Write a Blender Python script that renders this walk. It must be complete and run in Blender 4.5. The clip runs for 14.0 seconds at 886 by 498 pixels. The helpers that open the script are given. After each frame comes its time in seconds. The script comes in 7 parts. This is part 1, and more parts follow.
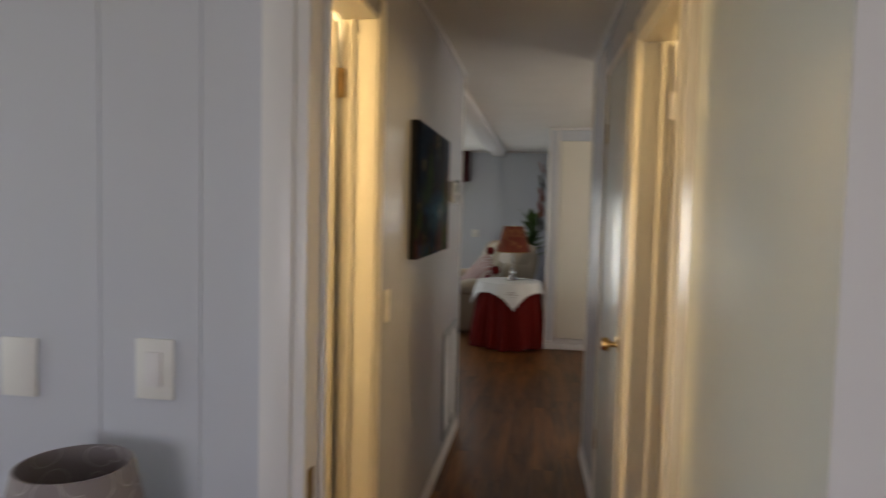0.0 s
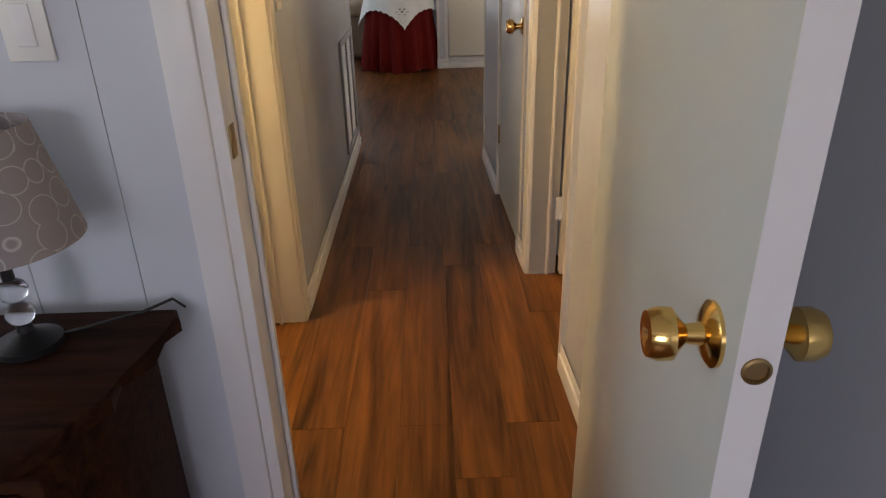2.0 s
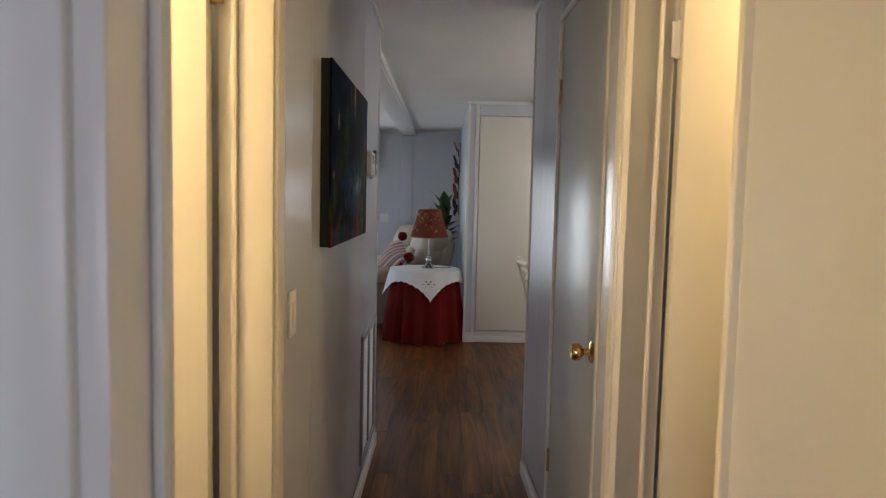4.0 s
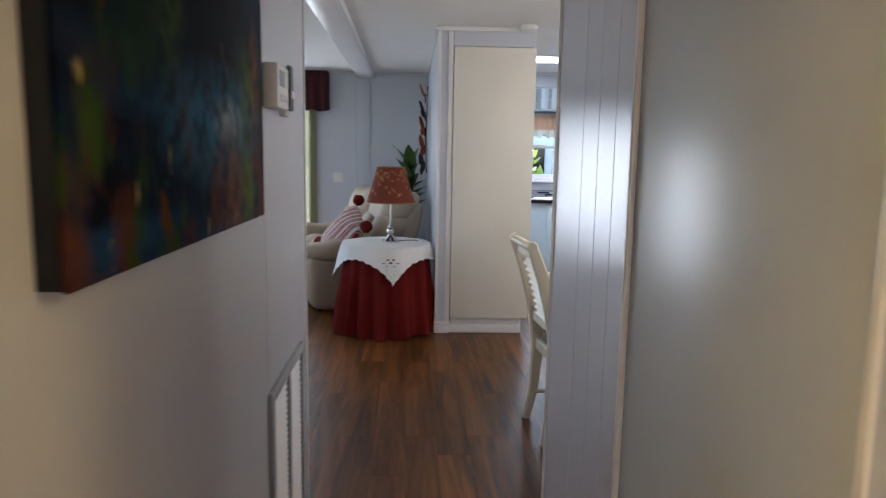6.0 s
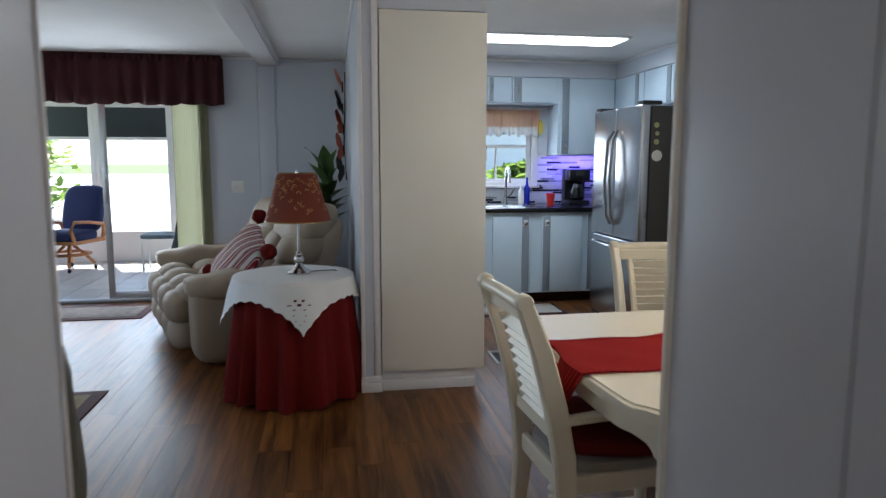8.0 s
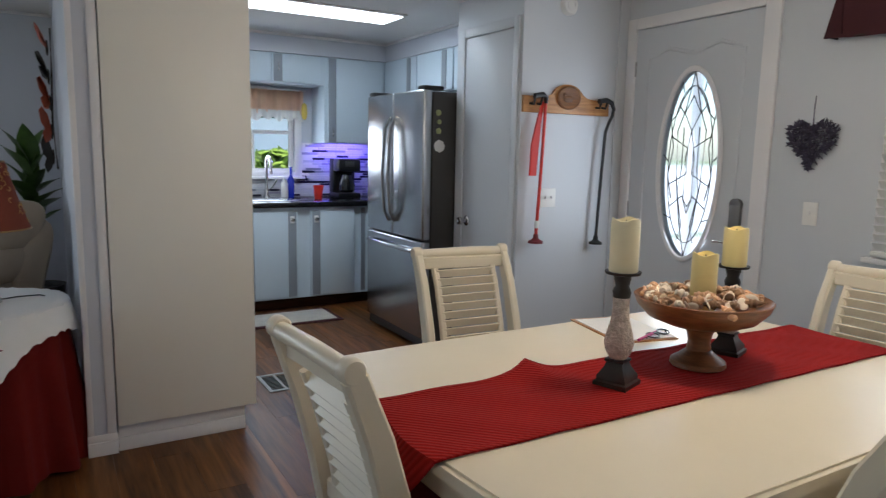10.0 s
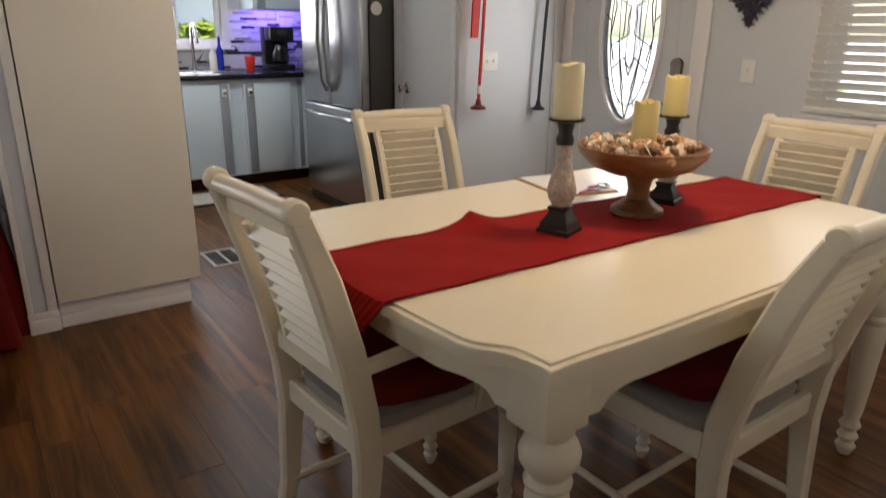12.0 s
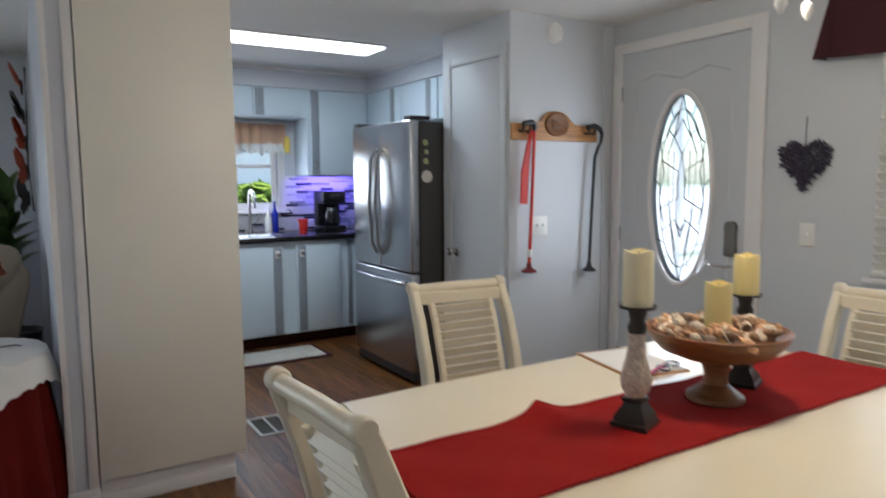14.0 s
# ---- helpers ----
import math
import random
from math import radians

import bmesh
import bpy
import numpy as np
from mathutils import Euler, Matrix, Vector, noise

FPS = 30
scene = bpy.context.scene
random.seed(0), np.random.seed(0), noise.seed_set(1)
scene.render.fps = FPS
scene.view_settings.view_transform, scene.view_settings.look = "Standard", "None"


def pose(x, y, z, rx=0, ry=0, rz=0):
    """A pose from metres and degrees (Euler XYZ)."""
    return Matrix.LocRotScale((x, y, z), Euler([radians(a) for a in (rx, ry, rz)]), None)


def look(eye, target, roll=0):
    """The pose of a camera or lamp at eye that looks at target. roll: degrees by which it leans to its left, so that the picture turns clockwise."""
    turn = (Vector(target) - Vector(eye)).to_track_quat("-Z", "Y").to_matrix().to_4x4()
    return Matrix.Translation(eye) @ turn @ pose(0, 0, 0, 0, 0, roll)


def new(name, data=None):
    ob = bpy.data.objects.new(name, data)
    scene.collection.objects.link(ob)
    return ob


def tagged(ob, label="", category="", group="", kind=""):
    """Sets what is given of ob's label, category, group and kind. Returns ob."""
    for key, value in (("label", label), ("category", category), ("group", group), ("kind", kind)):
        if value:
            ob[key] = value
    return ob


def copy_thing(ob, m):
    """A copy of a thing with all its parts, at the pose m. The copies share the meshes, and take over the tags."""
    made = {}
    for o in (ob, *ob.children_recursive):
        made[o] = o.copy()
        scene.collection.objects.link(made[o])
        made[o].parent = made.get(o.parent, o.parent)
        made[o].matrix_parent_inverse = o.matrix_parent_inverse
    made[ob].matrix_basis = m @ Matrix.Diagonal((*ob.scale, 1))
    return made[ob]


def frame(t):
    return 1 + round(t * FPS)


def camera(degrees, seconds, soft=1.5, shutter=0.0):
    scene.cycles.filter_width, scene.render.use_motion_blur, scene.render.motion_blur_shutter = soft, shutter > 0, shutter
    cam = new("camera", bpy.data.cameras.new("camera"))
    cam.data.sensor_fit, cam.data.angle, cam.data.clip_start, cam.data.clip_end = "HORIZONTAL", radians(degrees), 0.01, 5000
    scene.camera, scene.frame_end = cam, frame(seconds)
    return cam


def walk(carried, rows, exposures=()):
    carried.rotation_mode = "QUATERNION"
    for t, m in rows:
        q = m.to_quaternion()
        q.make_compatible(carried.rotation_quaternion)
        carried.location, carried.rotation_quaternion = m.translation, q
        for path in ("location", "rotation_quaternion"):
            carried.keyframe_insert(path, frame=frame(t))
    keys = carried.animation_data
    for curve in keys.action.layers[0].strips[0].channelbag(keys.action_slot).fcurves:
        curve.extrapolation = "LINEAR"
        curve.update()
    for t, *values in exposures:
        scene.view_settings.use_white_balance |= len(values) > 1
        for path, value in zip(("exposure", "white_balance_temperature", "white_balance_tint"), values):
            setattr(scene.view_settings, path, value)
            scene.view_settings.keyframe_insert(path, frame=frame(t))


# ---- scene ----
cam = camera(66.8, 14.0, 1.2, 0.5)
PATH = [
    (0, (0.199, 0.254, 1.446), (-0.094, 2.229, 1.33), 1.4),
    (0.5, (0.177, 0.247, 1.445), (0.228, 2.242, 1.313), -0.4),
    (1, (0.162, 0.242, 1.41), (0.162, 2.231, 1.192), -2.6),
    (1.5, (0.148, 0.254, 1.311), (0.162, 2.152, 0.683), -2.0),
    (2, (0.135, 0.258, 1.253), (0.164, 2.07, 0.408), -1.3),
    (2.5, (0.116, 0.285, 1.28), (0.153, 2.145, 0.545), -1.0),
    (3, (0.083, 0.442, 1.339), (0.102, 2.404, 0.95), -0.0),
    (3.5, (0.073, 0.688, 1.396), (0.07, 2.68, 1.22), 0.0),
    (3.7, (0.051, 0.764, 1.398), (0.04, 2.758, 1.248), 1.1),
    (5.8, (0.017, 2.105, 1.389), (0.062, 4.091, 1.157), 0.9),
    (6, (0.027, 2.251, 1.382), (0.131, 4.23, 1.107), 1.0),
    (6.5, (0.054, 2.602, 1.367), (0.19, 4.581, 1.115), 1.7),
    (7, (0.075, 2.939, 1.359), (0.205, 4.916, 1.086), 1.2),
    (7.5, (0.038, 3.231, 1.367), (0.296, 5.193, 1.076), 0.9),
    (8, (0.081, 3.545, 1.36), (0.406, 5.501, 1.1), 0.1),
    (8.5, (0.12, 3.828, 1.363), (0.51, 5.776, 1.134), 1.3),
    (9, (0.132, 4.096, 1.377), (0.727, 5.991, 1.144), -0.5),
    (9.2, (0.145, 4.183, 1.374), (0.868, 6.03, 1.122), -0.1),
    (11.3, (0.147, 4.227, 1.346), (1.272, 5.839, 0.974), 1.3),
    (11.5, (0.149, 4.224, 1.324), (1.272, 5.818, 0.88), 1.0),
    (12, (0.146, 4.217, 1.285), (1.252, 5.762, 0.661), 0.7),
    (12.5, (0.14, 4.21, 1.261), (1.226, 5.715, 0.516), 0.4),
    (13, (0.137, 4.21, 1.267), (1.219, 5.712, 0.51), 0.4),
    (13.5, (0.138, 4.228, 1.339), (1.279, 5.813, 0.908), 0.1),
    (14, (0.146, 4.324, 1.382), (1.201, 6.011, 1.175), -0.4),
]
walk(cam, [(t, look(eye, target, roll)) for t, eye, target, roll in PATH],
     exposures=[(0.0, 1.5, 6900, 10), (1.0, 1.6, 6900, 12), (2.0, 1.8, 6700, 12), (2.5, 1.8, 6500, 12), (3.0, 1.75, 6050, 9),
                (3.5, 1.55, 6150, 10), (6.0, 2.1, 5900, 12), (7.0, 1.85, 5750, 10), (7.5, 1.65, 5750, 8), (8.0, 1.6, 5850, 8), (8.5, 1.55, 5800, 8),
                (9.0, 1.5, 5750, 9), (11.5, 1.5, 6900, 13), (12.5, 1.85, 7300, 16), (13.0, 1.88, 7000, 16), (13.5, 1.7, 6400, 12),
                (14.0, 1.6, 6100, 10)])

# ---- world, sun and lamps ----
world = bpy.data.worlds.new("world")
world.use_nodes = True
scene.world = world
wn, wl = world.node_tree.nodes, world.node_tree.links
sky = wn.new("ShaderNodeTexSky")
sky.sky_type, sky.sun_disc = 'NISHITA', False
sky.sun_elevation, sky.sun_rotation = radians(52), radians(-35)
wn["Background"].inputs[1].default_value = 0.15
wl.new(sky.outputs[0], wn["Background"].inputs[0])

sun_data = bpy.data.lights.new("sun", 'SUN')
sun_data.energy, sun_data.angle, sun_data.color = 4.0, radians(0.5), (1.0, 0.94, 0.85)
sun = new("sun", sun_data)
sun.matrix_basis = look((-8, 24, 20), (-2.5, 11.5, 0))


def area_lamp(name, at, target, sx, sy, watts, color):
    data = bpy.data.lights.new(name, 'AREA')
    data.shape, data.size, data.size_y, data.energy, data.color = 'RECTANGLE', sx, sy, watts, color
    ob = new(name, data)
    ob.matrix_basis = look(at, target)
    return ob


def point_lamp(name, at, watts, color, radius):
    data = bpy.data.lights.new(name, 'POINT')
    data.energy, data.color, data.shadow_soft_size = watts, color, radius
    ob = new(name, data)
    ob.location = at
    return ob


DAY = (0.86, 0.93, 1.0)
WARM = (1.0, 0.68, 0.29)
area_lamp("slider_daylight", (-2.0, 10.28, 1.05), (-2.0, 5.0, 1.05), 1.75, 1.8, 14.5, DAY)
area_lamp("dining_window_daylight", (3.30, 5.15, 1.45), (1.2, 5.15, 2.3), 1.2, 0.95, 3.0, DAY)
area_lamp("entry_glass_daylight", (3.33, 6.88, 1.31), (0.0, 6.8, 1.0), 0.36, 0.95, 2, DAY)
area_lamp("kitchen_window_daylight", (1.77, 10.29, 1.40), (1.77, 7.0, 0.8), 0.66, 0.50, 1.8, DAY)
area_lamp("bedroom_window_daylight", (-0.55, -2.46, 1.45), (0.2, 0.9, 1.1), 1.2, 1.0, 6.5, (1.0, 0.90, 0.98))
# fill light added on the west side of the living room; no window known there
area_lamp("living_west_window_daylight", (-4.02, 6.4, 1.45), (0.0, 6.8, 1.3), 2.2, 1.1, 3.5, DAY)
# unseen fill added to brighten the open door's face
area_lamp("bedroom_west_window_daylight", (-2.56, 0.99, 1.45), (0.5, 0.95, 1.2), 0.64, 1.05, 3.0, (0.90, 0.96, 0.95))
area_lamp("kitchen_panel_light", (1.80, 8.86, 2.305), (1.80, 8.86, 0.0), 1.16, 0.30, 4.8, (0.80, 0.93, 1.0))
area_lamp("under_cabinet_led", (2.58, 10.22, 1.41), (2.58, 10.28, 1.0), 0.5, 0.03, 1.3, (0.22, 0.16, 1.0))
point_lamp("fan_light", (1.72, 5.36, 1.98), 7.0, (1.0, 0.86, 0.68), 0.12)
point_lamp("bath_left_bulb", (-1.28, 1.80, 2.05), 18, WARM, 0.08)
point_lamp("bath_right_bulb", (1.15, 2.42, 2.05), 6.5, WARM, 0.08)


# ---- materials ----
def material(name, color, rough=0.5, metal=0.0, vary=0.08, scale=6.0, fine=60.0, bump=0.05, spec=0.5, coat=0.0,
             stretch=(1, 1, 1), sheen=0.0, by_piece=0.0, trans=0.0, island=0.0):
    m = bpy.data.materials.new(name)
    m.use_nodes = True
    nt = m.node_tree
    b = nt.nodes["Principled BSDF"]
    b.inputs["Roughness"].default_value = rough
    b.inputs["Metallic"].default_value = metal
    b.inputs["Specular IOR Level"].default_value = spec
    b.inputs["Coat Weight"].default_value = coat
    b.inputs["Coat Roughness"].default_value = 0.15
    b.inputs["Sheen Weight"].default_value = sheen
    b.inputs["Transmission Weight"].default_value = trans
    pos = nt.nodes.new("ShaderNodeTexCoord")
    mp = nt.nodes.new("ShaderNodeMapping")
    mp.inputs["Scale"].default_value = stretch
    nt.links.new(pos.outputs["Object"], mp.inputs["Vector"])
    n1, n2 = nt.nodes.new("ShaderNodeTexNoise"), nt.nodes.new("ShaderNodeTexNoise")
    n1.inputs["Scale"].default_value, n2.inputs["Scale"].default_value = scale, fine
    n1.inputs["Detail"].default_value, n2.inputs["Detail"].default_value = 5, 3
    for n in (n1, n2):
        nt.links.new(mp.outputs[0], n.inputs["Vector"])
    mix = nt.nodes.new("ShaderNodeMix")
    mix.data_type = 'RGBA'
    mix.inputs[6].default_value = (*[c * (1 - vary) for c in color], 1)
    mix.inputs[7].default_value = (*[min(1, c * (1 + vary)) for c in color], 1)
    nt.links.new(n1.outputs[0], mix.inputs[0])
    out = mix.outputs[2]
    if by_piece or island:
        hs = nt.nodes.new("ShaderNodeHueSaturation")
        if island:
            src = nt.nodes.new("ShaderNodeNewGeometry").outputs["Random Per Island"]
        else:
            src = nt.nodes.new("ShaderNodeObjectInfo").outputs["Random"]
        mr = nt.nodes.new("ShaderNodeMapRange")
        a = by_piece or island
        mr.inputs[3].default_value, mr.inputs[4].default_value = 1 - a, 1 + a
        nt.links.new(src, mr.inputs[0])
        nt.links.new(mr.outputs[0], hs.inputs["Value"])
        nt.links.new(out, hs.inputs["Color"])
        out = hs.outputs[0]
    nt.links.new(out, b.inputs["Base Color"])
    rr = nt.nodes.new("ShaderNodeMapRange")
    rv = 0.02 if rough < 0.36 else 0.07
    rr.inputs[3].default_value, rr.inputs[4].default_value = max(0.02, rough - rv), min(1, rough + rv)
    nt.links.new(n2.outputs[0], rr.inputs[0])
    if bump:
        nt.links.new(rr.outputs[0], b.inputs["Roughness"])
        bp = nt.nodes.new("ShaderNodeBump")
        bp.inputs["Strength"].default_value, bp.inputs["Distance"].default_value = bump, 0.01
        nt.links.new(n2.outputs[0], bp.inputs["Height"])
        nt.links.new(bp.outputs[0], b.inputs["Normal"])
    return m


def wood(name, dark, light, rough=0.35, across=22.0, along=1.1, axis=1, by_piece=0.16, bump=0.06, island=False, spec=0.5):
    """Wood grain that runs along one axis of the world."""
    m = bpy.data.materials.new(name)
    m.use_nodes = True
    nt = m.node_tree
    b = nt.nodes["Principled BSDF"]
    b.inputs["Specular IOR Level"].default_value = spec
    geo = nt.nodes.new("ShaderNodeNewGeometry")
    info = nt.nodes.new("ShaderNodeObjectInfo")
    rnd = geo.outputs["Random Per Island"] if island else info.outputs["Random"]
    sc = nt.nodes.new("ShaderNodeVectorMath")
    sc.operation = 'MULTIPLY'
    sc.inputs[1].default_value = [along if i == axis else across for i in range(3)]
    nt.links.new(geo.outputs["Position"], sc.inputs[0])
    off = nt.nodes.new("ShaderNodeVectorMath")
    off.operation = 'MULTIPLY_ADD'
    off.inputs[1].default_value = (37, 53, 71)
    nt.links.new(rnd, off.inputs[0])
    nt.links.new(sc.outputs[0], off.inputs[2])
    n = nt.nodes.new("ShaderNodeTexNoise")
    n.inputs["Scale"].default_value, n.inputs["Detail"].default_value, n.inputs["Distortion"].default_value = 1.0, 8, 1.3
    nt.links.new(off.outputs[0], n.inputs["Vector"])
    n2 = nt.nodes.new("ShaderNodeTexNoise")
    n2.inputs["Scale"].default_value, n2.inputs["Detail"].default_value = 5.0, 4
    nt.links.new(off.outputs[0], n2.inputs["Vector"])
    ramp = nt.nodes.new("ShaderNodeValToRGB")
    ramp.color_ramp.elements[0].position, ramp.color_ramp.elements[0].color = 0.30, (*dark, 1)
    ramp.color_ramp.elements[1].position, ramp.color_ramp.elements[1].color = 0.68, (*light, 1)
    fine = nt.nodes.new("ShaderNodeTexNoise")
    fine.inputs["Scale"].default_value, fine.inputs["Detail"].default_value = 7.0, 3
    nt.links.new(off.outputs[0], fine.inputs["Vector"])
    both = nt.nodes.new("ShaderNodeMath")
    both.operation = 'MULTIPLY_ADD'
    both.inputs[1].default_value = 0.34
    nt.links.new(fine.outputs[0], both.inputs[0])
    less = nt.nodes.new("ShaderNodeMath")
    less.operation = 'SUBTRACT'
    less.inputs[1].default_value = 0.17
    nt.links.new(n.outputs[0], less.inputs[0])
    nt.links.new(less.outputs[0], both.inputs[2])
    nt.links.new(both.outputs[0], ramp.inputs[0])
    hs = nt.nodes.new("ShaderNodeHueSaturation")
    mr = nt.nodes.new("ShaderNodeMapRange")
    mr.inputs[3].default_value, mr.inputs[4].default_value = 1 - by_piece, 1 + by_piece
    nt.links.new(rnd, mr.inputs[0])
    nt.links.new(mr.outputs[0], hs.inputs["Value"])
    nt.links.new(ramp.outputs[0], hs.inputs["Color"])
    nt.links.new(hs.outputs[0], b.inputs["Base Color"])
    rr = nt.nodes.new("ShaderNodeMapRange")
    rr.inputs[3].default_value, rr.inputs[4].default_value = rough - 0.08, rough + 0.12
    nt.links.new(n2.outputs[0], rr.inputs[0])
    nt.links.new(rr.outputs[0], b.inputs["Roughness"])
    bp = nt.nodes.new("ShaderNodeBump")
    bp.inputs["Strength"].default_value, bp.inputs["Distance"].default_value = bump, 0.01
    nt.links.new(n2.outputs[0], bp.inputs["Height"])
    nt.links.new(bp.outputs[0], b.inputs["Normal"])
    return m


def glass(name, tint=(1, 1, 1), rough=0.0):
    m = bpy.data.materials.new(name)
    m.use_nodes = True
    b = m.node_tree.nodes["Principled BSDF"]
    b.inputs["Base Color"].default_value = (*tint, 1)
    b.inputs["Transmission Weight"].default_value = 1.0
    b.inputs["Roughness"].default_value = rough
    b.inputs["IOR"].default_value = 1.05 if rough == 0 else 1.3
    return m


def glow(name, color, strength):
    m = bpy.data.materials.new(name)
    m.use_nodes = True
    b = m.node_tree.nodes["Principled BSDF"]
    b.inputs["Base Color"].default_value = (*color, 1)
    b.inputs["Emission Color"].default_value = (*color, 1)
    b.inputs["Emission Strength"].default_value = strength
    return m


PAINT = material("wall_paint", (0.60, 0.62, 0.68), 0.34, vary=0.03, scale=1.6, fine=130, bump=0.04)
GLOSS = material("gloss_wall_paint", (0.56, 0.57, 0.62), 0.24, vary=0.03, scale=1.6, fine=14, bump=0.02)
GREY = material("grey_wall_paint", (0.60, 0.62, 0.65), 0.45, vary=0.03, scale=1.6, fine=150, bump=0.05)
DOORPAINT = material("door_paint", (0.58, 0.60, 0.58), 0.31, vary=0.02, scale=1.5, fine=12, bump=0.0)
TRIM = material("trim_paint", (0.79, 0.77, 0.77), 0.32, vary=0.03, scale=5, fine=70, bump=0.03)
CASING = material("casing_paint", (0.74, 0.70, 0.62), 0.30, vary=0.03, scale=5, fine=60, bump=0.03)
CEIL = material("ceiling_paint", (0.80, 0.78, 0.75), 0.9, vary=0.05, scale=3, fine=120, bump=0.5)
CREAM = material("cream_panel", (0.84, 0.80, 0.71), 0.38, vary=0.03, scale=2, fine=90, bump=0.03)
IVORY = material("ivory_furniture_paint", (0.78, 0.695, 0.535), 0.36, vary=0.05, scale=4, fine=80, bump=0.03, coat=0.08)
PLANK = wood("floor_plank", (0.043, 0.0150, 0.0042), (0.205, 0.080, 0.021), 0.34, 12, 0.8, 1, 0.20, 0.03, spec=0.24)
PLANKS_FAR = wood("floor_planks_far", (0.043, 0.0150, 0.0042), (0.205, 0.080, 0.021), 0.34, 12, 0.8, 1, 0.20, 0.03, island=True, spec=0.24)
GAP = material("floor_joint", (0.03, 0.015, 0.008), 0.8)
REDCLOTH = material("red_cloth", (0.130, 0.009, 0.007), 0.95, vary=0.2, scale=7, fine=260, bump=0.25, spec=0.15)
REDRUN = material("red_runner_cloth", (0.34, 0.014, 0.012), 0.95, vary=0.12, scale=9, fine=320, bump=0.3, spec=0.12)
BURG = material("burgundy_cloth", (0.050, 0.007, 0.010), 0.85, vary=0.25, scale=9, fine=220, bump=0.2)
LINEN = material("white_linen", (0.80, 0.79, 0.77), 0.85, vary=0.04, scale=9, fine=300, bump=0.2)
LEATHER = material("taupe_microfibre", (0.36, 0.285, 0.205), 0.62, vary=0.12, scale=7, fine=200, bump=0.12, spec=0.35)
DARKLEATHER = material("olive_grey_leather", (0.085, 0.085, 0.065), 0.45, vary=0.12, scale=8, fine=140, bump=0.2)
SEATGREY = material("grey_seat_fabric", (0.30, 0.27, 0.23), 0.9, vary=0.1, fine=300, bump=0.25)
STEEL = material("stainless_steel", (0.52, 0.53, 0.55), 0.26, 1.0, vary=0.04, scale=3, fine=40, bump=0.01, stretch=(1, 1, 8))
DARKSIDE = material("dark_grey_metal", (0.055, 0.053, 0.052), 0.5, 0.2, vary=0.08, fine=200, bump=0.1)
CHROME = material("brushed_nickel", (0.62, 0.61, 0.60), 0.2, 1.0, vary=0.03, bump=0.01)
BRASS = material("polished_brass", (0.78, 0.52, 0.18), 0.16, 1.0, vary=0.05, bump=0.01)
OLDBRASS = material("aged_brass", (0.30, 0.20, 0.09), 0.4, 0.9, vary=0.2, bump=0.05)
BLACK = material("black_plastic", (0.012, 0.012, 0.013), 0.3, vary=0.1, bump=0.02)
BLACKTOP = material("black_laminate", (0.012, 0.012, 0.014), 0.12, vary=0.3, scale=40, fine=300, bump=0.01)
PLASTIC = material("white_plastic", (0.80, 0.79, 0.76), 0.35, vary=0.02, bump=0.01)
CABWHITE = material("cabinet_white_paint", (0.58, 0.67, 0.74), 0.4, vary=0.03, scale=4, fine=90, bump=0.04)
CABGREY = material("cabinet_grey_strip", (0.26, 0.29, 0.33), 0.4, vary=0.04, scale=4, fine=90, bump=0.04)
DARKWOOD = wood("dark_walnut", (0.013, 0.0045, 0.0025), (0.042, 0.015, 0.007), 0.55, 18, 2.0, 0, 0.0, spec=0.06)
OAK = wood("honey_oak", (0.30, 0.12, 0.035), (0.52, 0.25, 0.08), 0.38, 30, 3.0, 0, 0.0)
BOWLWOOD = wood("turned_bowl_wood", (0.11, 0.040, 0.013), (0.25, 0.10, 0.035), 0.35, 6, 40.0, 2, 0.0)
WAX = material("ivory_wax", (0.83, 0.75, 0.50), 0.5, vary=0.06, scale=8, fine=60, bump=0.03)
WAXY = material("yellow_wax", (0.84, 0.69, 0.30), 0.5, vary=0.06, scale=8, fine=60, bump=0.03)
BRONZE = material("dark_bronze", (0.030, 0.023, 0.018), 0.45, 0.4, vary=0.3, bump=0.1)
SHELL = material("sea_shell", (0.42, 0.24, 0.13), 0.45, vary=0.45, scale=30, fine=90, bump=0.15, by_piece=0.5)
PALESHELL = material("pale_sea_shell", (0.70, 0.60, 0.48), 0.4, vary=0.3, scale=40, fine=90, bump=0.15, by_piece=0.3)
LEAF = material("plant_leaf", (0.060, 0.115, 0.024), 0.35, vary=0.55, scale=14, fine=60, bump=0.1, by_piece=0.5)
FOLIAGE = material("hedge_leaf", (0.12, 0.20, 0.045), 0.6, vary=0.4, scale=8, fine=50, bump=0.1, island=0.5)
RUBBER = material("black_rubber", (0.015, 0.015, 0.015), 0.7, vary=0.1)
REDPLASTIC = material("red_plastic", (0.62, 0.03, 0.02), 0.32, vary=0.03, bump=0.01)
BLUEGLASS = material("blue_bottle", (0.015, 0.03, 0.40), 0.1, vary=0.02, bump=0.0)
NAVY = material("navy_cloth", (0.012, 0.022, 0.10), 0.8, vary=0.15, fine=200, bump=0.2)
GREEN_BLIND = material("sage_vertical_blind", (0.44, 0.43, 0.27), 0.7, vary=0.06, scale=4, fine=120, bump=0.05)
CLEAR = glass("clear_glass")
LAVENDER = material("lavender_stems", (0.075, 0.065, 0.10), 0.9, vary=0.4, scale=30, fine=120, bump=0.2, island=0.5)


